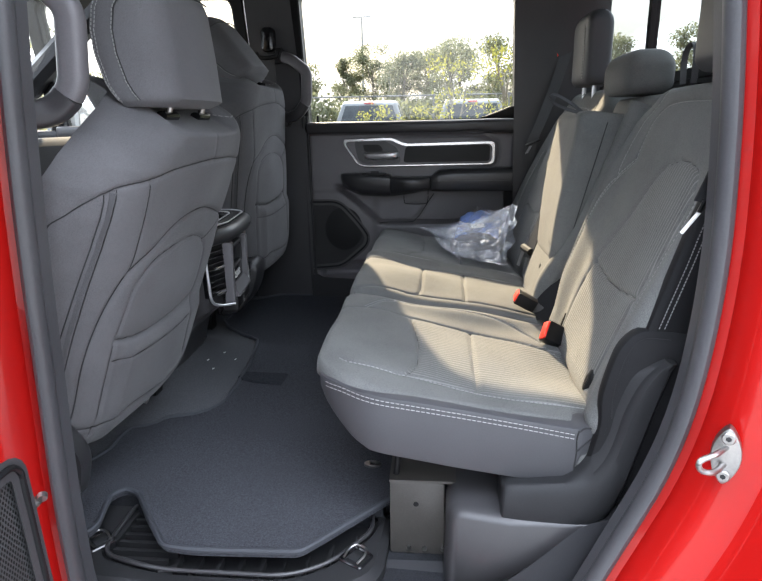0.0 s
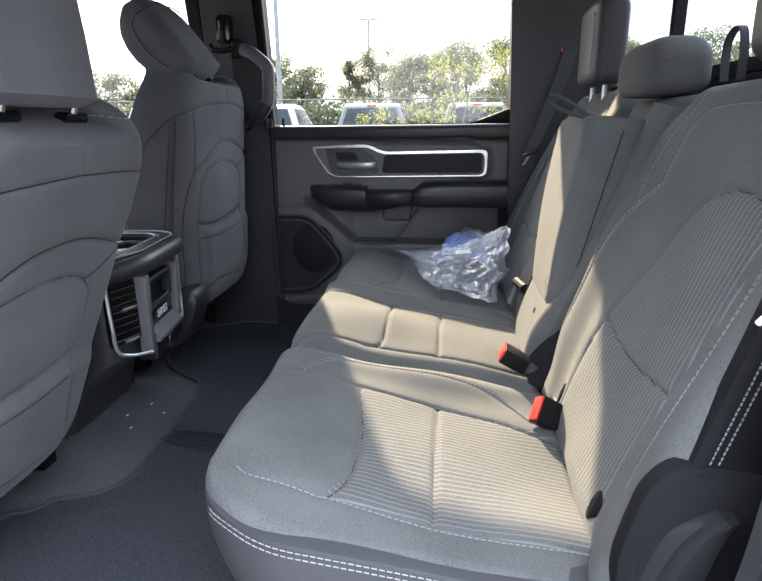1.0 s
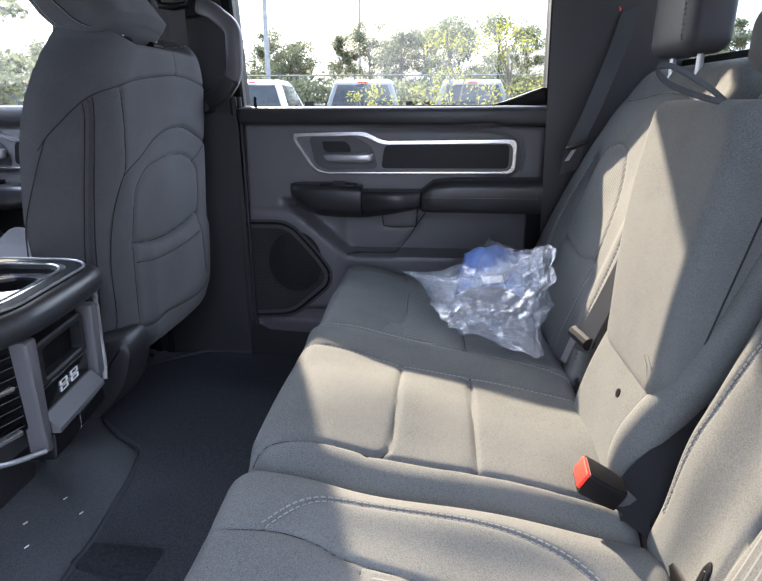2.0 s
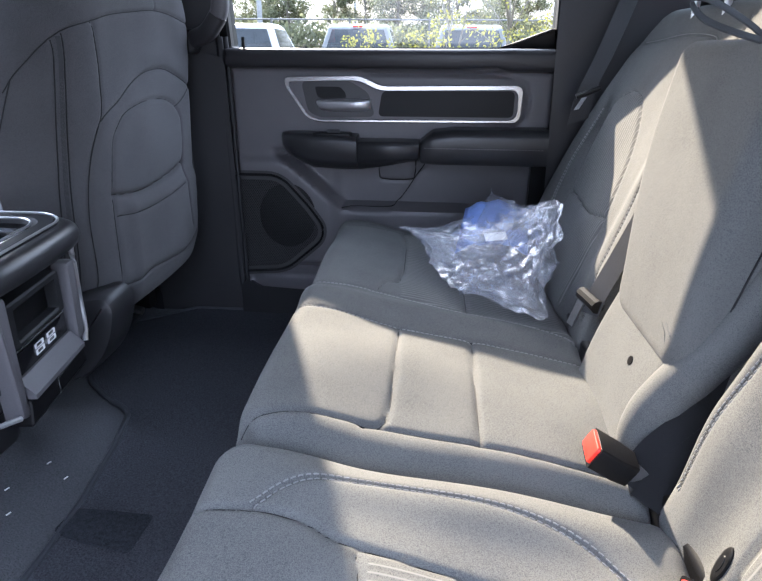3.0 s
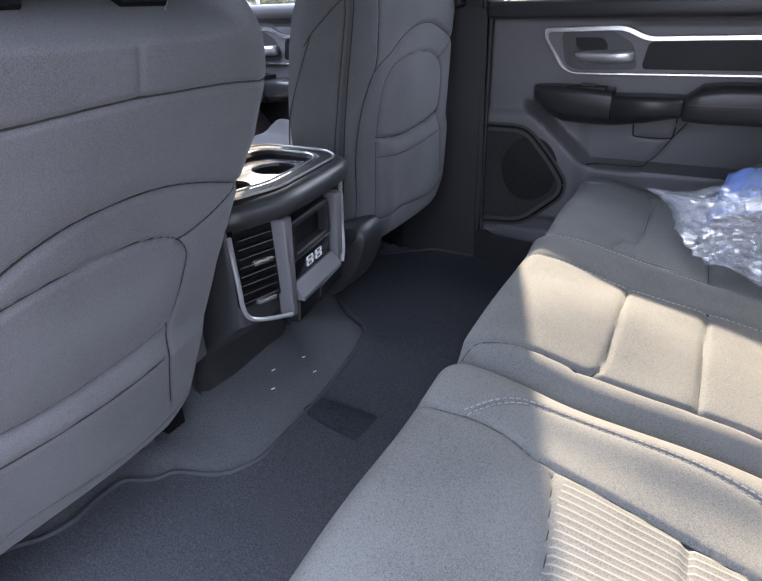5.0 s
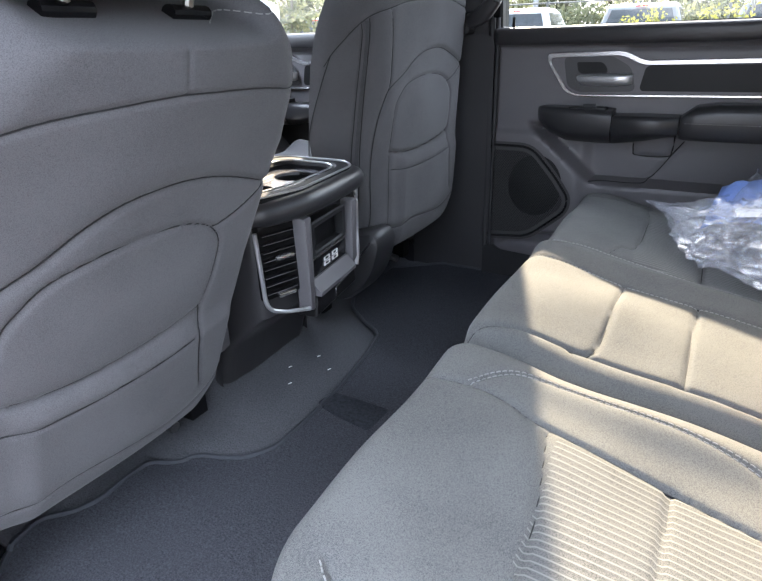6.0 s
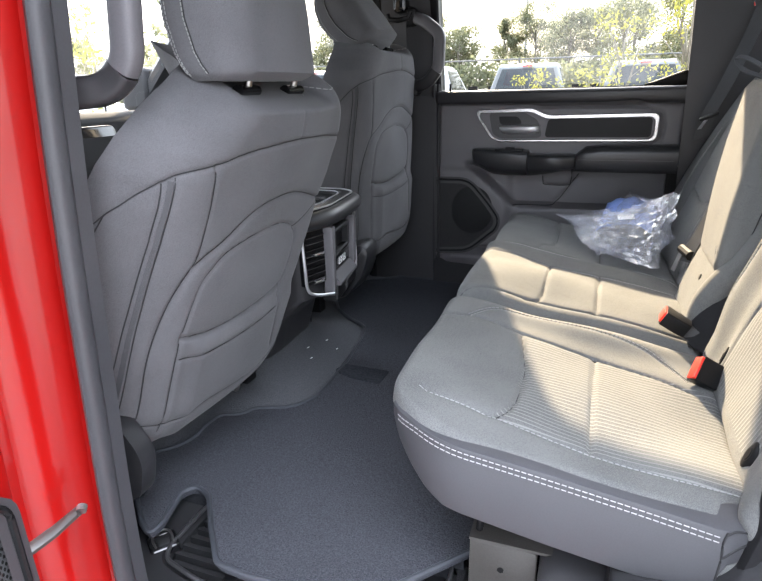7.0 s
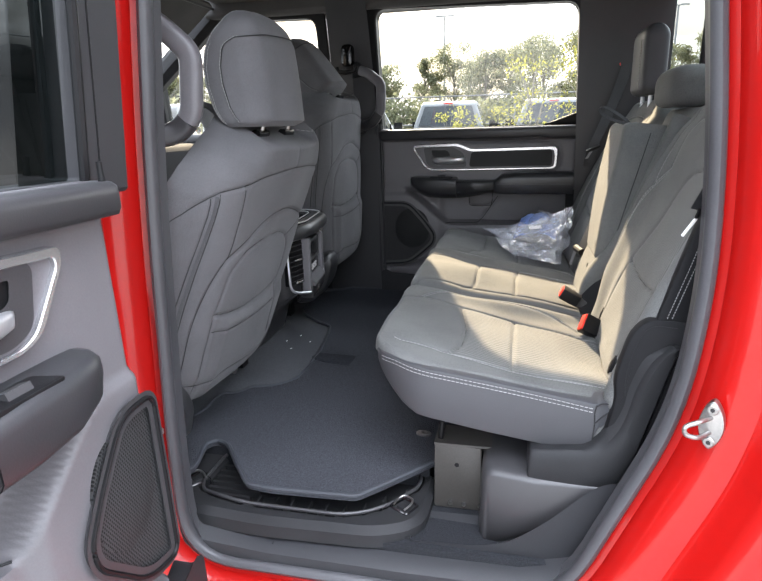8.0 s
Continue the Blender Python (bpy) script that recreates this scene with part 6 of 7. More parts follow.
bolster = thing("hinge_cover", "dark plastic hinge cover beside the seat back", "trim cover")
mb = MB()
# outer edge, inner edge along the sweep from the front lip up the seat back
sweep = [((0.428, 0.712), (0.430, 0.778)), ((0.434, 0.702), (0.440, 0.787)), ((0.49, 0.699), (0.49, 0.794)), ((0.552, 0.700), (0.531, 0.799)), ((0.592, 0.727), (0.562, 0.810)), ((0.618, 0.775), (0.586, 0.838)), ((0.636, 0.835), (0.601, 0.875)), ((0.652, 0.90), (0.612, 0.925)), ((0.664, 0.955), (0.628, 0.970)), ((0.674, 0.998), (0.646, 0.998)), ((0.679, 1.014), (0.664, 1.016))]
oc = smoothline([a for a, b in sweep], 6)
ic = smoothline([b for a, b in sweep], 6)
rings = []
for k, (a, b) in enumerate(zip(oc, ic)):
    t = k / (len(oc) - 1)
    y0 = 0.893 - 0.010 * math.sin(math.pi * min(1, t * 1.6)) - 0.012 * t
    m = (a + b) / 2
    mix = lambda f: a * (1 - f) + b * f
    nn = (b - a).normalized()
    fade = min(1.0, max(0.0, (t - 0.30) / 0.15)) * min(1.0, (1.0 - t) / 0.12)
    sec = [(a, 0.95), (a, y0 + 0.016), (mix(0.06), y0 + 0.006), (mix(0.18), y0), (mix(0.55), y0 - 0.003), (mix(0.80), y0 - 0.002), (mix(0.90), y0 + 0.002), (mix(0.97), y0 + 0.006), (b, y0 + 0.010), (b + nn * 0.010 * fade, y0 + 0.014), (b + nn * 0.017 * fade, y0 + 0.022), (b + nn * 0.018 * fade, 0.95)]
    rings.append([(p.x, y, p.y) for p, y in sec])
mb.rings(rings)
finish("shell", mb, TRAY, bolster, "smooth dark grey moulded shell")
mb = MB()
plate(mb, rpoly([(0.56, 0.80), (0.63, 0.74), (0.70, 0.80), (0.77, 0.98), (0.77, 1.045), (0.675, 1.060), (0.622, 1.061), (0.597, 1.033), (0.583, 0.98), (0.576, 0.944), (0.580, 0.90)], [0.02, 0.02, 0.03, 0.03, 0.02, 0.015, 0.03, 0.03, 0.03, 0.03, 0.02], 5), lambda x, z, w: (x, 0.912 - w, z), -0.008, 0.012, 0.010)
inner_ = finish("inner_cover", mb, WINGVINYL, bolster, "black rounded inner cover")
mb = MB()
lobe = smoothline([(0.596, 0.912), (0.5945, 0.945), (0.600, 0.985), (0.612, 1.025), (0.632, 1.047), (0.672, 1.046)], 12)
for k in range(len(lobe) - 1):
    a, b = lobe[k], lobe[k] + (lobe[k + 1] - lobe[k]) * 0.62
    mb.tube([(a.x, 0.8998, a.y), (b.x, 0.8998, b.y)], 0.0008, 4)
tagged(finish("stitching", mb, SEAM, inner_, "dark stitching round the edge"), kind="stuff")
sill_end = thing("sill_end_trim", "dark curved sill trim end below the bench", "trim cover")
mb = MB()
plate(mb, rpoly([(0.20, 0.553), (0.34, 0.560), (0.405, 0.578), (0.469, 0.628), (0.521, 0.681), (0.550, 0.713), (0.575, 0.733), (0.608, 0.738), (0.66, 0.76), (0.67, 0.64), (0.58, 0.50), (0.20, 0.50)], [0.01, 0.10, 0.10, 0.08, 0.08, 0.05, 0.04, 0.04, 0.02, 0.02, 0.02, 0.02], 5), lambda x, z, w: (x, 0.882 - w, z), -0.06, 0.026, 0.020)
finish("cover", mb, SILL, sill_end)
wing = thing("seat_wing", "black vinyl wing on the seat back side, stitched", "seat trim")
mb = MB()
wg = rpoly([(0.628, 1.03), (0.745, 1.03), (0.84, 1.30), (0.86, 1.42), (0.755, 1.42), (0.687, 1.24)], 0.03, 4)
plate(mb, wg, lambda x, z, w: (x, 0.913 - w, z), -0.008, 0.009, 0.008)
finish("panel", mb, WINGVINYL, wing)
for off in (0.0, 0.008):
    mb = MB()
    pts = smoothline([(0.653 + off, 1.062), (0.680 + off, 1.155), (0.707 + off, 1.25), (0.765 + off, 1.40)], 18)
    for k in range(0, len(pts) - 1):
        a, b = pts[k], pts[k] + (pts[k + 1] - pts[k]) * 0.65
        mb.tube([(a.x, 0.9035, a.y), (b.x, 0.9035, b.y)], 0.0009, 4)
    tagged(finish("stitching", mb, THREAD, wing, "pale double stitching"), kind="stuff")

# ---- belts, buckles, small things ----
def buckle(label, x, y, z, turn, roll=0):
    b = thing("belt_buckle", label, "seat belt buckle", "belt buckles")
    R = Matrix.Translation((x, y, z)) @ Euler((radians(roll), radians(28), radians(turn))).to_matrix().to_4x4()
    to = lambda a, c, w: tuple(R @ Vector((w, a, c)))
    mb = MB()
    mb.rings([[to(q.x, q.y, w) for q in rpoly([(-hw, -0.015), (hw, -0.015), (hw, 0.015), (-hw, 0.015)], 0.004, 3)] for w, hw in ((0.0, 0.0235), (0.032, 0.023), (0.052, 0.018))])
    finish("housing", mb, BLACK, b)
    mb = MB()
    plate(mb, rpoly([(-0.0205, -0.0105), (0.0205, -0.0105), (0.0205, 0.0135), (-0.0205, 0.0135)], 0.003, 3), lambda a, c, w: to(a, c, -w), -0.004, 0.004, 0.002)
    finish("release_button", mb, REDPLASTIC, b, "red release button")
    mb = MB()
    plate(mb, rpoly([(-0.018, -0.0145), (0.018, -0.0145), (0.018, -0.0120), (-0.018, -0.0120)], 0.001, 3), lambda a, c, w: to(a, c, -w), -0.002, 0.0008, 0.0004)
    finish("slot", mb, GLOSSBLACK, b)
    mb = MB()
    mb.tube([to(0, 0, 0.044), to(0, -0.006, 0.070), to(0, -0.02, 0.085)], 0.015, 8, flat=0.25, up=(0, 1, 0))
    finish("stalk", mb, WEBBING, b)
    return b


buckle("black belt buckle with red button on the wide cushion", 0.522, 1.486, 0.940, -6)
buckle("black belt buckle with red button between the seats", 0.560, 1.292, 0.918, 6, 58)
for u, z in ((1.335, 0.928), (1.045, 0.912)):
    lug = thing("anchor_cover", "small black plastic anchor slot in the seat crease", "anchor cover", "seat anchors")
    el = [Vector((u + 0.010 * math.cos(a), zv(z) + 0.022 * math.sin(a))) for a in np.linspace(0, 2 * math.pi, 25)[:-1]]
    mb = MB()
    mb.rings([[pnb.at(u + (p.x - u) * s_, zv(z) + (p.y - zv(z)) * s_, lf) for p in el] for s_, lf in ((1, -0.004), (0.96, 0.0015), (0.85, 0.0025), (0.6, 0.0028))])
    finish("cap", mb, BLACK, lug)
    mb = MB()
    mb.rings([[pnb.at(u + (p.x - u) * s_, zv(z) + (p.y - zv(z)) * s_, lf) for p in el] for s_, lf in ((0.5, 0.0022), (0.42, 0.0036))])
    finish("slot", mb, BLACK, lug)


def webbing(mb, pts, width, axis, t=0.0012):
    """A flat strap along points, its width along axis."""
    P = [Vector(p) for p in pts]
    ax = Vector(axis).normalized() * width / 2
    rings = []
    for i, p in enumerate(P):
        d = (P[min(i + 1, len(P) - 1)] - P[max(i - 1, 0)]).normalized()
        nn = d.cross(ax).normalized() * t
        rings.append([p + ax + nn, p + ax - nn, p - ax - nn, p - ax + nn])
    mb.rings(rings)


belt = thing("seat_belt", "grey webbing shoulder belt on the rear pillar", "seat belt", "rear belts")
mb = MB()
webbing(mb, smoothline([(0.79, 2.418, 1.60), (0.76, 2.405, 1.50), (0.71, 2.372, 1.37), (0.675, 2.352, 1.29), (0.665, 2.36, 1.22)], 6), 0.047, (0.95, -0.15, 0.35))
finish("strap", mb, WEBBING, belt)
mb = MB()
mb.tube([(0.652, 2.350, 1.276), (0.702, 2.346, 1.296)], 0.010, 8, flat=0.6)
finish("tongue_grip", mb, BLACK, belt)
mb = MB()
webbing(mb, [(0.670, 2.346, 1.275), (0.655, 2.346, 1.248)], 0.011, (0.8, -0.3, 0.2))
finish("tongue", mb, STEEL, belt, "bright steel belt tongue")
mb = MB()
plate(mb, rpoly([(0.755, 1.585), (0.845, 1.590), (0.845, 1.618), (0.755, 1.614)], 0.010), lambda x, z, w: (x, 2.452 - w, z), 0.0, 0.016, 0.006)
finish("guide", mb, WINGVINYL, belt)
mb = MB()
mb.tube([(0.762, 2.428, 1.606), (0.765, 2.426, 1.596)], 0.0022, 6)
finish("red_tab", mb, REDPLASTIC, belt)
belt2 = thing("seat_belt", "grey webbing lap belt beside the armrest", "seat belt", "rear belts")
mb = MB()
webbing(mb, smoothline([(0.715, 1.800, 1.30), (0.668, 1.800, 1.19), (0.634, 1.806, 1.09), (0.604, 1.815, 1.0), (0.596, 1.818, 0.965)], 6), 0.040, (0.45, -0.85, 0.1))
finish("strap", mb, WEBBING, belt2)
mb = MB()
mb.tube([(0.588, 1.850, 0.99), (0.603, 1.800, 0.985)], 0.012, 10)
finish("tongue_grip", mb, BLACK, belt2)
mb = MB()
webbing(mb, [(0.586, 1.835, 0.985), (0.572, 1.838, 0.935)], 0.018, (0.3, -0.9, 0))
finish("tongue", mb, STEEL, belt2, "bright steel belt tongue")
# black belt straps in the gap by the near seat back
belt3 = thing("seat_belt", "black webbing strap tucked between the seat backs", "seat belt", "rear belts")
mb = MB()
webbing(mb, smoothline([(0.570, 1.475, 0.895), (0.605, 1.495, 0.935), (0.655, 1.505, 0.985), (0.72, 1.51, 1.08)], 6), 0.042, (0.75, -0.58, -0.28))
finish("strap", mb, BLACKWEB, belt3)
mb = MB()
webbing(mb, smoothline([(0.585, 1.455, 0.885), (0.620, 1.475, 0.92), (0.68, 1.485, 0.985)], 6), 0.042, (0.75, -0.58, -0.28))
finish("strap", mb, BLACKWEB, belt3)

belt4 = thing("seat_belt", "black shoulder belt with bright tongue by the doorway", "seat belt", "rear belts")
mb = MB()
webbing(mb, smoothline([(0.660, 0.842, 1.262), (0.690, 0.866, 1.32), (0.735, 0.885, 1.46), (0.78, 0.89, 1.60)], 6), 0.016, (0.8, 0.3, -0.2))
finish("strap", mb, BLACKWEB, belt4)
mb = MB()
mb.tube([(0.668, 0.842, 1.264), (0.664, 0.846, 1.248)], 0.006, 8, flat=0.5)
finish("tongue_grip", mb, BLACK, belt4)
mb = MB()
mb.tube([(0.664, 0.846, 1.248), (0.651, 0.862, 1.217)], 0.0028, 6)
finish("tongue", mb, WHITE, belt4, "bright steel belt tongue")

loop_ = thing("strap_loop", "small black webbing loop behind the headrest", "strap loop")
mb = MB()
webbing(mb, smoothline([(0.885, 1.535, 1.44), (0.885, 1.54, 1.50), (0.885, 1.52, 1.525), (0.885, 1.49, 1.525), (0.885, 1.475, 1.49), (0.885, 1.475, 1.44)], 6), 0.014, (1, 0, 0))
finish("loop", mb, WEBBING, loop_)
mb = MB()
mb.box((0.875, 1.465, 1.425), (0.90, 1.545, 1.442))
finish("anchor", mb, BLACK, loop_)
# grab handles on the pillars
def rounded_path(pts, r, seg=5):
    """An open line with its corners rounded."""
    out = [pts[0]]
    for a, p, b in zip(pts[:-2], pts[1:-1], pts[2:]):
        s, e = p + (a - p).normalized() * min(r, (a - p).length * 0.45), p + (b - p).normalized() * min(r, (b - p).length * 0.45)
        out += [s * (1 - t) ** 2 + p * 2 * t * (1 - t) + e * t * t for t in (k / seg for k in range(seg + 1))]
    return out + [pts[-1]]


def grab(label, pts, y, sgn):
    g = thing("grab_handle", label, "grab handle", "pillar grab handles")
    mb = MB()
    n = len(pts)
    way = [(p.x, y + sgn * p.z, p.y) for p in rounded_path([Vector((x, z, d)) for x, z, d in pts], 0.022)]
    cut = len(way) - 9
    mb.tube(way[:cut + 1], 0.0205, 16, flat=0.8, up=(0, 1, 0), sq=0.6)
    finish("bar", mb, PLASTIC2, g)
    mb = MB()
    mb.tube(way[cut:], 0.0212, 16, flat=0.82, up=(0, 1, 0), sq=0.6)
    finish("end_cap", mb, LEDGE, g)
    for x, z, d in (pts[0], pts[-1]):
        mb = MB()
        plate(mb, rpoly([(x - 0.05, z - 0.035), (x + 0.02, z - 0.03), (x + 0.02, z + 0.03), (x - 0.05, z + 0.035)], 0.02), lambda a, c, w: (a, y + sgn * w, c), -0.03, 0.018, 0.012)
        finish("foot", mb, PLASTIC, g)


grab("dark plastic grab handle on the near pillar", [(-0.325, 1.628, -0.01), (-0.270, 1.590, 0.035), (-0.216, 1.538, 0.045), (-0.228, 1.425, 0.045), (-0.262, 1.392, 0.04), (-0.335, 1.384, -0.01)], 0.875, 1)
grab("dark plastic grab handle on the far pillar", [(-0.300, 1.628, -0.01), (-0.245, 1.610, 0.035), (-0.186, 1.565, 0.048), (-0.190, 1.455, 0.048), (-0.228, 1.408, 0.04), (-0.295, 1.388, -0.01)], 2.455, -1)
dring = thing("belt_guide", "black belt guide loop on the centre pillar", "belt guide")
mb = MB()
plate(mb, rpoly([(-0.365, 1.64), (-0.312, 1.64), (-0.310, 1.73), (-0.362, 1.73)], 0.022), lambda x, z, w: (x, 2.46 - w, z), 0.0, 0.045, 0.014)
finish("cover", mb, GLOSSBLACK, dring)
mb = MB()
mb.tube([(-0.378, 2.405, 1.635), (-0.37, 2.402, 1.618), (-0.335, 2.40, 1.614), (-0.30, 2.402, 1.620), (-0.295, 2.405, 1.64)], 0.009, 8)
finish("loop", mb, BLACK, dring)
mb = MB()
webbing(mb, [(-0.335, 2.415, 1.63), (-0.335, 2.425, 1.45), (-0.33, 2.43, 1.0)], 0.046, (1, 0, 0))
finish("strap", mb, WEBBING, dring)

# door latch striker and check strap on the painted frame
striker = thing("door_striker", "zinc door latch striker bolted to the red frame", "latch striker")
mb = MB()
sp = [Vector((0.022 * math.cos(t) * (0.66 + 0.14 * math.cos(2 * t)), 0.040 * math.sin(t))) for t in np.linspace(0, 2 * math.pi, 29)[:-1]]
SK = Matrix.Translation((0.690, 0.738, 0.95)) @ Euler((0, 0, radians(-25))).to_matrix().to_4x4()
sk = lambda a, c, w: tuple(SK @ Vector((a, -w, c)))
plate(mb, sp, sk, -0.01, 0.005, 0.002)
finish("plate", mb, STEEL, striker)
mb = MB()
mb.tube(smoothline([sk(0.0, 0.012, 0.0), sk(-0.012, 0.014, 0.03), sk(-0.028, 0.006, 0.042), sk(-0.026, -0.006, 0.042), sk(-0.012, -0.012, 0.03), sk(0.0, -0.012, 0.0)], 5), 0.0038, 10)
finish("loop", mb, STEEL, striker)
for c in (0.027, -0.027):
    mb = MB()
    mb.tube([sk(0, c, 0.004), sk(0, c, 0.0075), sk(0, c, 0.0088)], [0.0085, 0.0085, 0.007], 14)
    bolt = finish("bolt", mb, STEEL, striker)
    mb = MB()
    mb.tube([sk(0, c, 0.006), sk(0, c, 0.0092)], 0.0036, 6)
    finish("socket", mb, GLOSSBLACK, bolt)
check = thing("door_check", "black steel door check strap on the red frame", "door check")
mb = MB()
mb.tube([(-0.272, 0.742, 0.836), (-0.30, 0.72, 0.81), (-0.33, 0.66, 0.79)], 0.013, 8, flat=0.45)
finish("arm", mb, BRACKET, check)
mb = MB()
mb.tube([(-0.268, 0.745, 0.842), (-0.264, 0.738, 0.839)], 0.007, 10)
finish("pivot", mb, STEEL, check)

# crumpled clear bag with blue sheet inside
bag = thing("plastic_bag", "crumpled clear plastic bag with blue sheet inside", "plastic bag")
nu_, nv_, fine_ = 34, 20, 4
ctr = Vector((0.462, 2.09, 0.962))
half = Vector((0.135, 0.180, 0.066))
ears = [(Vector((0.596, 2.150, 1.105)), 11, 1.0), (Vector((0.262, 2.240, 0.982)), 12, 1.05), (Vector((0.550, 1.865, 0.925)), 10, 0.95), (Vector((0.481, 2.40, 1.045)), 9, 0.95), (Vector((0.36, 1.955, 0.945)), 8, 0.6), (Vector((0.505, 1.85, 0.93)), 14, 0.5), (Vector((0.588, 2.024, 1.030)), 7, 0.85)]


def bag_skin(shrink, shift, seed):
    """A sack drawn out to its corners, creased into flat facets of two sizes."""
    rnd = random.Random(seed)
    rows = []
    for j in range(nv_ + 1):
        ph_ = math.pi * j / nv_ - math.pi / 2
        row = []
        for i in range(nu_):
            th_ = 2 * math.pi * (i + 0.35 * (j % 2) + rnd.uniform(-0.25, 0.25)) / nu_
            pj = ph_ + (rnd.uniform(-0.3, 0.3) * math.pi / nv_ if 0 < j < nv_ else 0)
            d = Vector((math.cos(pj) * math.cos(th_), math.cos(pj) * math.sin(th_), math.sin(pj)))
            p = Vector((d.x * half.x, d.y * half.y, d.z * half.z)) * (0.84 + 0.20 * noise.noise(d * 1.9 + Vector((3, 1, 2)) + shift))
            for tip, sharp, pull in ears:
                to_tip = tip - ctr
                q = Vector((to_tip.x / half.x, to_tip.y / half.y, to_tip.z / half.z)).normalized()
                p = p.lerp(to_tip, pull * max(0, d.dot(q)) ** sharp)
            p = ctr + p * shrink + d * rnd.choice((-0.011, -0.005, 0.0, 0.005, 0.010)) * (1 if 0 < j < nv_ else 0)
            row.append(p)
        rows.append(row)
    pts, n = [], nu_ * fine_
    for j in range(nv_ * fine_ + 1):
        j0, fj = min(j // fine_, nv_ - 1), j / fine_ - min(j // fine_, nv_ - 1)
        for i in range(n):
            i0, fi = i // fine_, (i % fine_) / fine_
            a, b, c, d = rows[j0][i0], rows[j0][(i0 + 1) % nu_], rows[j0 + 1][i0], rows[j0 + 1][(i0 + 1) % nu_]
            p = a + (b - a) * fi + (d - b) * fj if fi > fj else a + (c - a) * fj + (d - c) * fi
            out_ = (p - ctr).normalized()
            fold = abs(noise.noise(Vector((p.x * 16, p.y * 62, p.z * 20)) + shift)) + 0.7 * abs(noise.noise(Vector((p.x * 58, p.y * 17, p.z * 30)) - shift))
            p = p + out_ * (0.006 - 0.017 * fold) + Vector((rnd.gauss(0, 1), rnd.gauss(0, 1), rnd.gauss(0, 1))) * 0.0006
            p.z = max(p.z, 0.978 - 0.16 * p.x + 0.006 + 0.005 * noise.noise(p * 40))
            pts.append(tuple(p))
    mb = MB()
    mb.add(pts, [(j * n + i, j * n + (i + 1) % n, (j + 1) * n + (i + 1) % n, (j + 1) * n + i) for j in range(nv_ * fine_) for i in range(n)])
    return mb


finish("film", bag_skin(1.0, Vector((0, 0, 0)), 3), FILM, bag, "crumpled clear film", smooth=24)
finish("inner_fold", bag_skin(0.82, Vector((4.1, 2.3, 0.7)), 8), FILM, bag, "folded film inside the bag", smooth=24)
mb = MB()
rows_ = []
for j in range(13):
    for i in range(13):
        a, b = i / 12 - 0.5, j / 12 - 0.5
        rows_.append((0.475 + 0.155 * a + 0.03 * b, 2.215 + 0.20 * b, 0.982 + 0.030 * (1 - 3 * a * a) + 0.045 * b + 0.010 * noise.noise(Vector((a * 5, b * 5, 1)))))
mb.add(rows_, [(j * 13 + i, j * 13 + i + 1, (j + 1) * 13 + i + 1, (j + 1) * 13 + i) for j in range(12) for i in range(12)])
ob = finish("blue_sheet", mb, BLUE, bag, "crumpled blue plastic sheet", smooth=60)
ob.modifiers.new("thick", "SOLIDIFY").thickness = 0.002
mb = MB()
mb.add([(0.44, 2.05, 1.015), (0.485, 2.06, 1.018), (0.482, 2.085, 1.026), (0.437, 2.075, 1.023)], [(0, 1, 2, 3)])
ob = finish("paper_label", mb, WHITE, bag, "small white paper label", smooth=0)
ob.modifiers.new("thick", "SOLIDIFY").thickness = 0.001

# lint on the carpet
for x, y in ((-0.367, 1.621), (-0.304, 1.68), (-0.335, 1.576), (-0.345, 1.70)):
    z = carpet_z(x, y) + 0.001
    lint = thing("lint", "tiny white lint speck on the carpet", "lint", "carpet lint")
    mb = MB()
    mb.tube([(x, y, z), (x + 0.004, y + 0.003, z + 0.002), (x + 0.003, y + 0.007, z)], 0.0012, 4)
    finish("speck", mb, WHITE, lint)

# ---- front of the cab ----
dash = thing("dashboard", "dark dashboard with screen and air vents", "dashboard")
mb = MB()
prof = [(-1.70, 1.19), (-1.45, 1.31), (-1.20, 1.335), (-1.085, 1.335), (-1.02, 1.16), (-1.08, 0.95), (-1.30, 0.85), (-1.70, 0.85)]
mb.rings([[(x, y, z) for x, z in prof] for y in (0.80, 2.50)])
ob = finish("body", mb, surface("soft_dash_skin", (0.022, 0.023, 0.024), 0.85, 500, 0.3, 0.2, spec=0.08), dash)
bv = ob.modifiers.new("edge", "BEVEL")
bv.width, bv.segments, bv.limit_method = 0.03, 3, "ANGLE"
mb = MB()
plate(mb, rpoly([(1.50, 0.98), (1.76, 0.98), (1.76, 1.30), (1.50, 1.30)], 0.02), lambda y, z, w: (-1.03 + w - 0.25 * (z - 1.1), y, z), -0.03, 0.012, 0.004)
finish("screen", mb, GLOSSBLACK, dash, "tall glossy black centre screen")
for y0 in (1.40, 1.80, 2.30):
    mb = MB()
    for k in range(5):
        mb.box((-1.045, y0, 1.10 + 0.022 * k), (-1.0, y0 + 0.075, 1.108 + 0.022 * k))
    finish("air_vent", mb, PLASTIC2, dash)
mb = MB()
a = [Vector((0.185 * math.cos(t), 0.185 * math.sin(t))) for t in np.linspace(0, 2 * math.pi, 37)[:-1]]
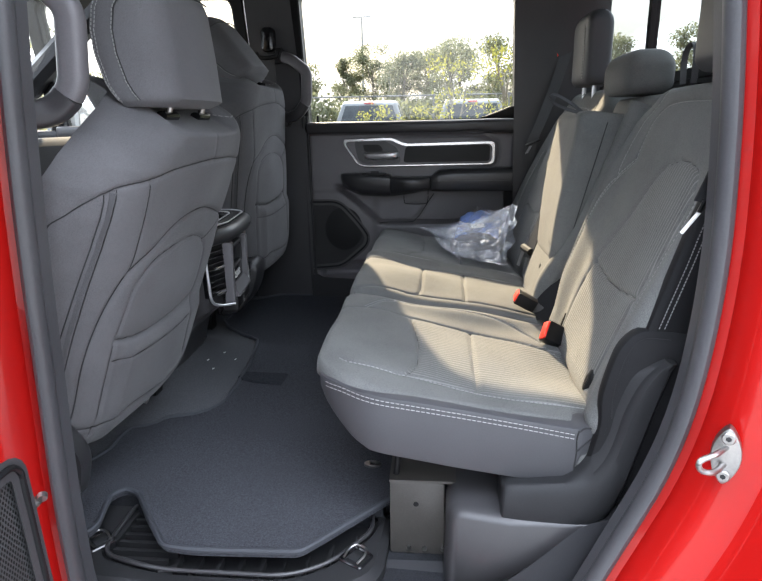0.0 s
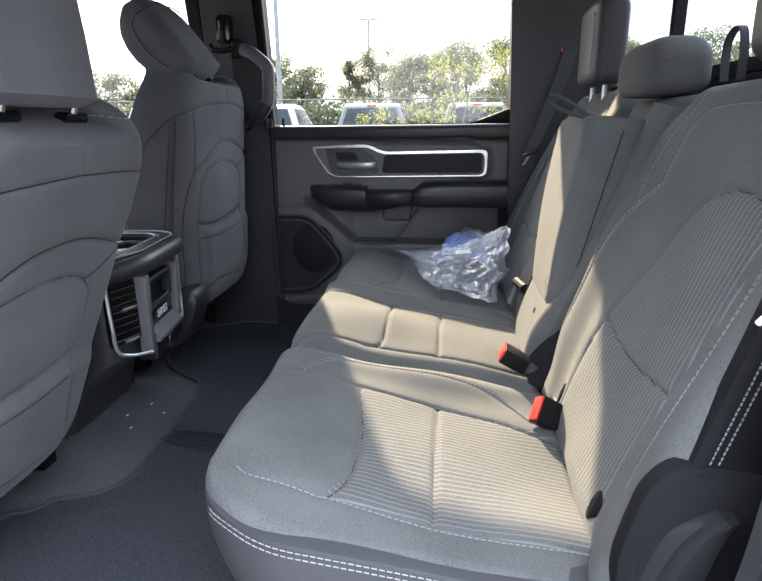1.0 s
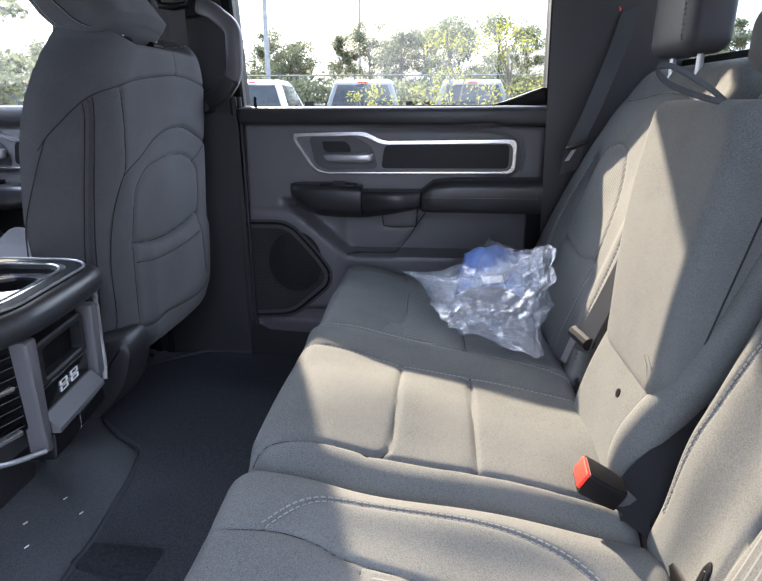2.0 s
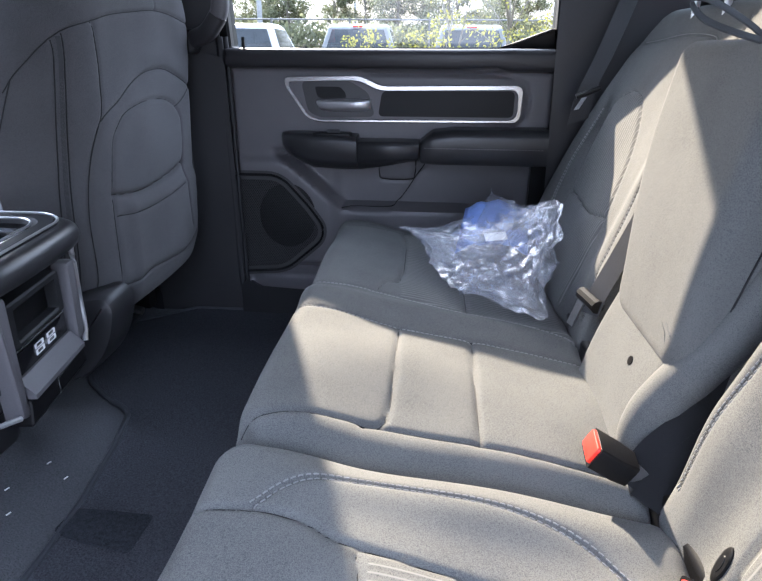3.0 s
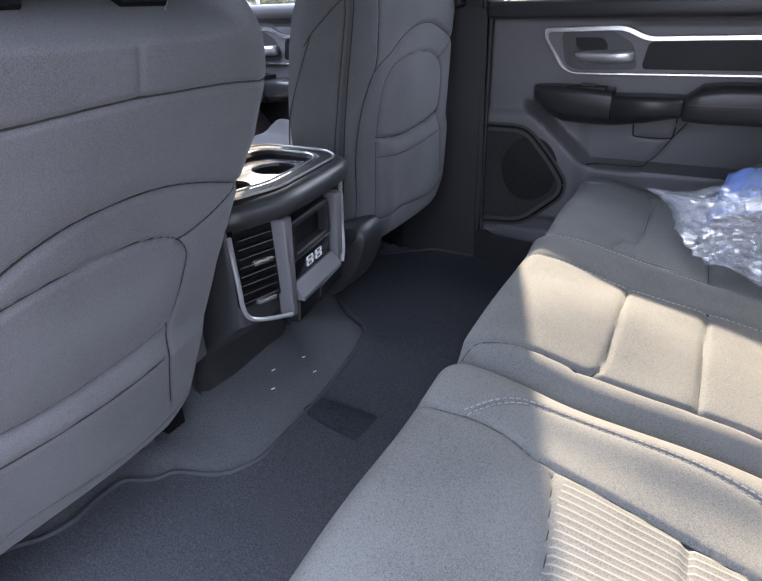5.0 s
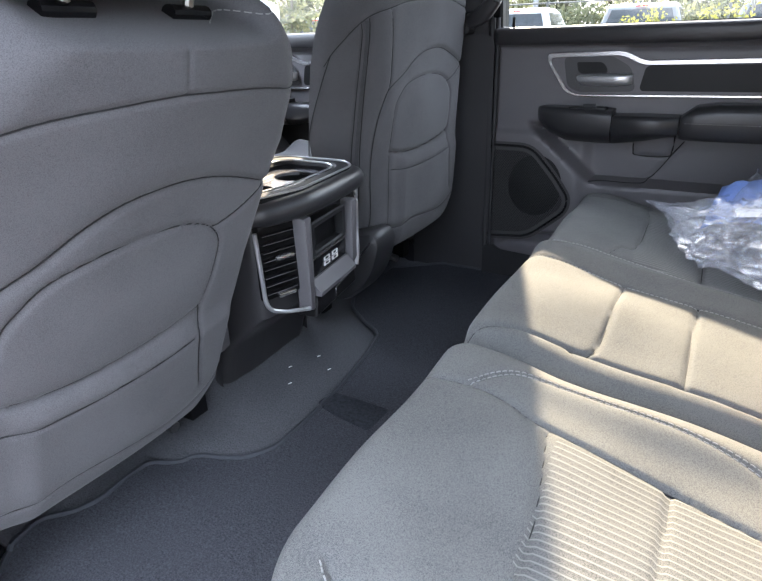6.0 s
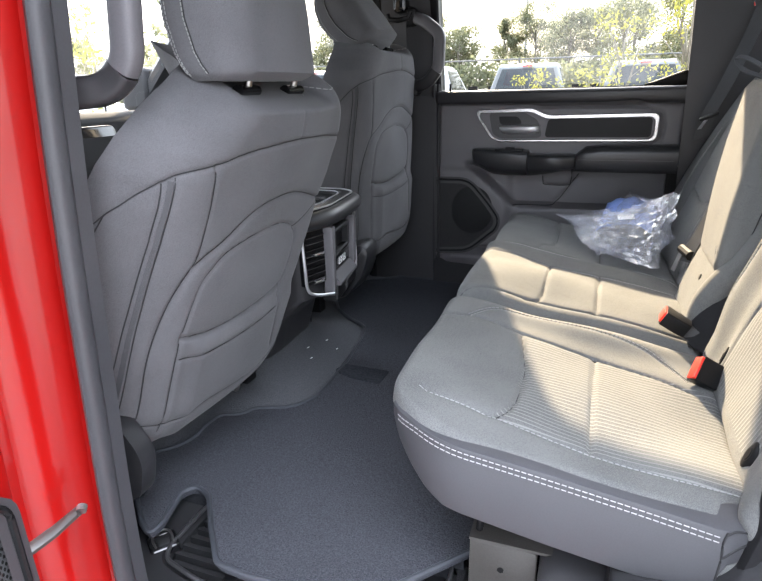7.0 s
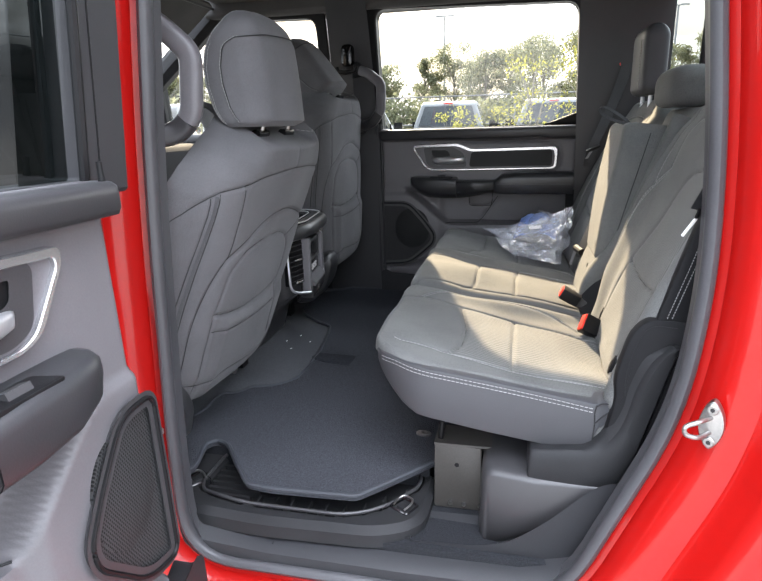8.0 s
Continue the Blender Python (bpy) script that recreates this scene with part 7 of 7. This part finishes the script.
for y0, y1 in ((0.93, 1.58), (1.74, 2.42)):
    visor = thing("sun_visor", "grey cloth sun visor folded up under the headliner", "sun visor", "sun visors")
    vb = MB()
    plate(vb, rpoly([(y0, 0.0), (y1, 0.0), (y1, 0.19), (y0, 0.19)], 0.03), lambda y, v, w: (-0.935 - 0.78 * v - 0.62 * w, y, 1.922 - 0.62 * v + 0.78 * w), -0.010, 0.010, 0.006)
    finish("panel", vb, HEADLINER, visor)
    vb = MB()
    vb.tube([(-0.945, y0 - 0.03, 1.905), (-0.945, y1 + 0.02, 1.905)], 0.006, 8)
    finish("pivot_rod", vb, BLACK, visor)
wheel = thing("steering_wheel", "black leather steering wheel", "steering wheel")
mb.tube([(-0.86 - 0.40 * q.y, 1.19 + q.x, 1.17 + 0.92 * q.y) for q in a], 0.016, 10, closed=True)
finish("rim", mb, BLACK, wheel)
mb = MB()
mb.tube([(-0.86, 1.19, 1.17), (-1.06, 1.19, 1.08)], 0.06, 12)
finish("column", mb, BLACK, wheel)
mb = MB()
for t in (0.1, math.pi - 0.1, -math.pi / 2):
    mb.tube([(-0.87, 1.19, 1.17), (-0.86 - 0.40 * 0.18 * math.sin(t), 1.19 + 0.18 * math.cos(t), 1.17 + 0.92 * 0.18 * math.sin(t))], 0.02, 8, flat=0.5)
finish("spoke", mb, PLASTIC, wheel)
mirror = thing("side_mirror", "black-framed passenger side mirror outside the window", "mirror")
mb = MB()
plate(mb, rpoly([(2.66, 1.24), (2.93, 1.24), (2.95, 1.50), (2.68, 1.53)], 0.04), lambda y, z, w: (-1.32 + w, y, z), -0.10, 0.0, 0.015)
finish("housing", mb, TRUCKPAINT2, mirror)
mb = MB()
plate(mb, rpoly([(2.69, 1.27), (2.90, 1.27), (2.92, 1.475), (2.71, 1.50)], 0.03), lambda y, z, w: (-1.32 + w, y, z), 0.001, 0.005, 0.001)
finish("glass", mb, surface("mirror_glass", (0.9, 0.9, 0.9), 0.02, 10, 0.0, 0.02, metal=1.0), mirror)

# ---- outside: parked trucks, fence, poles, trees ----
def pickup(label, x, y, paint):
    t = thing("pickup_truck", label, "pickup truck", "parked trucks", (x, y, 0))
    def blk(name, prof_, half, mat, parent=t, lab=""):
        mb = MB()
        mb.rings([[(s * hw, py, pz) for py, pz, hw in prof_] for s in (-1, 1)])
        ob = finish(name, mb, mat, parent, lab)
        b_ = ob.modifiers.new("edge", "BEVEL")
        b_.width, b_.segments, b_.limit_method = 0.05, 3, "ANGLE"
        return ob
    blk("body", [(-2.9, 0.55, 1.0), (2.9, 0.5, 1.0), (2.9, 1.05, 0.98), (1.5, 1.18, 1.0), (-2.9, 1.25, 1.0)], 1, paint)
    blk("cab", [(-0.95, 1.2, 0.95), (1.4, 1.15, 0.95), (0.6, 1.86, 0.72), (0.2, 1.93, 0.70), (-0.6, 1.93, 0.70), (-0.78, 1.87, 0.72)], 1, paint)
    mb = MB()
    mb.add([(-0.78, -0.945, 1.30), (0.78, -0.945, 1.30), (0.62, -0.84, 1.80), (-0.62, -0.84, 1.80)], [(0, 1, 2, 3)])
    ob = finish("rear_window", mb, CARGLASS, t, smooth=0)
    ob.modifiers.new("thick", "SOLIDIFY").thickness = 0.02
    mb = MB()
    mb.box((-0.12, -0.86, 1.855), (0.12, -0.80, 1.885))
    finish("brake_lamp", mb, TAIL, t)
    for s in (-1, 1):
        mb = MB()
        mb.add([(s * 0.93, -0.75, 1.28), (s * 0.93, 1.0, 1.24), (s * 0.745, 0.55, 1.80), (s * 0.745, -0.6, 1.82)], [(0, 1, 2, 3)])
        ob = finish("side_window", mb, CARGLASS, t, smooth=0)
        ob.modifiers.new("thick", "SOLIDIFY").thickness = 0.04
        mb = MB()
        mb.box((s * 0.96, -2.93, 0.85), (s * 0.82, -2.88, 1.2))
        finish("tail_lamp", mb, TAIL, t)
        mb = MB()
        mb.box((s * 1.0, 0.85, 1.22), (s * 1.25, 0.95, 1.42))
        finish("mirror", mb, BLACK, t)
        for wy in (-1.8, 1.9):
            mb = MB()
            mb.tube([(s * 1.0, wy, 0.4), (s * 0.75, wy, 0.4)], 0.4, 24)
            finish("wheel", mb, TYRE, t)
    mb = MB()
    mb.box((-0.80, -2.94, 0.72), (0.80, -2.90, 1.22))
    finish("tailgate", mb, paint, t)
    return t


pickup("silver parked pickup truck seen from behind", -1.45, 16.9, TRUCKPAINT)
pickup("silver parked pickup truck beyond a yellow bush", 1.25, 17.0, TRUCKPAINT)
pickup("white parked pickup truck at the fence", -4.25, 16.8, TRUCKPAINT2)
pickup("silver parked pickup truck at the fence", 4.0, 17.0, TRUCKPAINT)
pickup("white parked pickup truck far along the row", -7.2, 16.8, TRUCKPAINT2)
pickup("silver parked pickup truck far along the row", -10.2, 16.9, TRUCKPAINT)
pickup("white parked pickup truck at the end of the row", -16.0, 15.0, TRUCKPAINT2)

fence = thing("fence", "dark chain fence with steel rails behind the trucks", "fence")
for x in range(-45, 30, 3):
    mb = MB()
    mb.tube([(x + 0.2, 25, 0), (x + 0.2, 25, 2.45)], 0.04, 8)
    finish("post", mb, FENCE, fence)
for z in (2.40, 1.3, 0.15):
    mb = MB()
    mb.tube([(-45, 25, z), (30, 25, z)], 0.028, 6)
    finish("rail", mb, FENCE, fence)


def light_pole(x, y, h, r):
    p = thing("light_pole", "tall grey lamp post with two arms", "lamp post", "parking lot lights")
    mb = MB()
    mb.tube([(x, y, 0), (x, y, h)], [r, r * 0.6], 10)
    finish("pole", mb, POLE, p)
    for s in (-1, 1):
        mb = MB()
        mb.box((x + s * 0.1, y - 0.15, h - 0.05), (x + s * 0.9, y + 0.15, h + 0.06))
        finish("lamp_head", mb, POLE, p)


light_pole(-6.8, 60, 11.0, 0.14)
light_pole(-7.6, 30, 12.0, 0.13)
light_pole(-5.8, 80, 8.2, 0.12)
light_pole(14, 62, 11.0, 0.14)


def leaf_mesh(mb, c, spread, count, size, rng):
    for _ in range(count):
        v = Vector((rng.gauss(0, 1), rng.gauss(0, 1), rng.gauss(0, 1)))
        v = v.normalized() * (rng.random() ** 0.45)
        p = Vector((c[0] + v.x * spread[0], c[1] + v.y * spread[1], c[2] + v.z * spread[2]))
        a = Vector((rng.gauss(0, 1), rng.gauss(0, 1), rng.gauss(0, 1))).normalized() * size * rng.uniform(0.5, 1.2)
        b = a.cross(Vector((rng.gauss(0, 1), rng.gauss(0, 1), rng.gauss(0, 1)))).normalized() * size * 0.45
        mb.add([p - a, p + b, p + a, p - b], [(0, 1, 2, 3)])


def tree(x, y, h, width, rng, leaf, low=0.22, n=32, per=190, size=0.105, label="leafy green tree behind the fence"):
    t = thing("tree", label, "tree", "tree line", (0, 0, 0))
    mb = MB()
    top = Vector((x + rng.uniform(-0.3, 0.3), y, h * 0.8))
    mb.tube([(x, y, 0), (x + 0.05, y, h * 0.35), top], [0.014 * h, 0.010 * h, 0.003 * h], 7)
    cl = []
    for k in range(n):
        ang, zz = rng.uniform(0, 2 * math.pi), h * rng.uniform(low, 0.95)
        rad = width * (0.45 + 0.55 * math.sin(math.pi * min(1, (zz / h - low) / (1 - low) * 0.9 + 0.1))) * rng.uniform(0.25, 1)
        c = (x + rad * math.cos(ang), y + rad * math.sin(ang), zz)
        cl.append(c)
        mb.tube([(x + 0.03, y, zz * 0.72), ((x + c[0]) / 2, (y + c[1]) / 2, zz * 0.9), c], [0.004 * h, 0.003 * h, 0.0012 * h], 5)
    finish("trunk", mb, BARK, t)
    mb = MB()
    for c in cl:
        s = width * rng.uniform(0.22, 0.50)
        leaf_mesh(mb, c, (s, s, s * 0.75), per, size, rng)
    tagged(finish("crown", mb, leaf, t, smooth=0), kind="stuff")
    return t


rng = random.Random(5)
x = -62.0
while x < 26:
    tree(x, 44 + rng.uniform(-3, 5), rng.uniform(5.0, 7.2), rng.uniform(1.5, 2.3), rng, LEAF)
    x += rng.uniform(1.5, 2.7)
tree(1.3, 40, 6.6, 2.2, rng, LEAF, 0.3, 18)
tree(4.2, 40, 7.0, 2.4, rng, LEAF, 0.3, 18)
# sunlit yellow-leaved saplings between the lanes
tree(0.55, 10.2, 2.45, 0.75, rng, LEAFY, 0.45, 14, 40, 0.036, "young tree with sparse bright yellow leaves")
tree(1.45, 10.6, 2.6, 0.85, rng, LEAFY, 0.45, 16, 40, 0.036, "young tree with sparse bright yellow leaves")
tree(2.5, 10.8, 2.3, 0.7, rng, LEAFY, 0.4, 14, 40, 0.036, "young tree with sparse bright yellow leaves")
tree(-0.75, 10.0, 1.75, 0.5, rng, LEAFY, 0.6, 9, 36, 0.034, "low sapling with a few bright yellow leaves")
tree(-11.5, 12.5, 3.6, 1.3, rng, LEAFY, 0.3, 14, 40, 0.08, "young tree with bright yellow-green leaves")
tree(-9.5, 14.0, 4.6, 1.4, rng, LEAF, 0.3, 14, 60, 0.12, "young green tree at the lot edge")

# low dark scrub under the tree line
mb = MB()
for k in range(420):
    xx = -65 + 95 * k / 420
    leaf_mesh(mb, (xx, 38 + rng.uniform(-1, 1.5), 1.0 + rng.uniform(0, 1.2)), (0.9, 0.8, 1.3), 60, 0.24, rng)
scrub = finish("hedge", mb, LEAF, smooth=0)
tagged(scrub, "dense dark green scrub behind the fence", "hedge", kind="stuff")
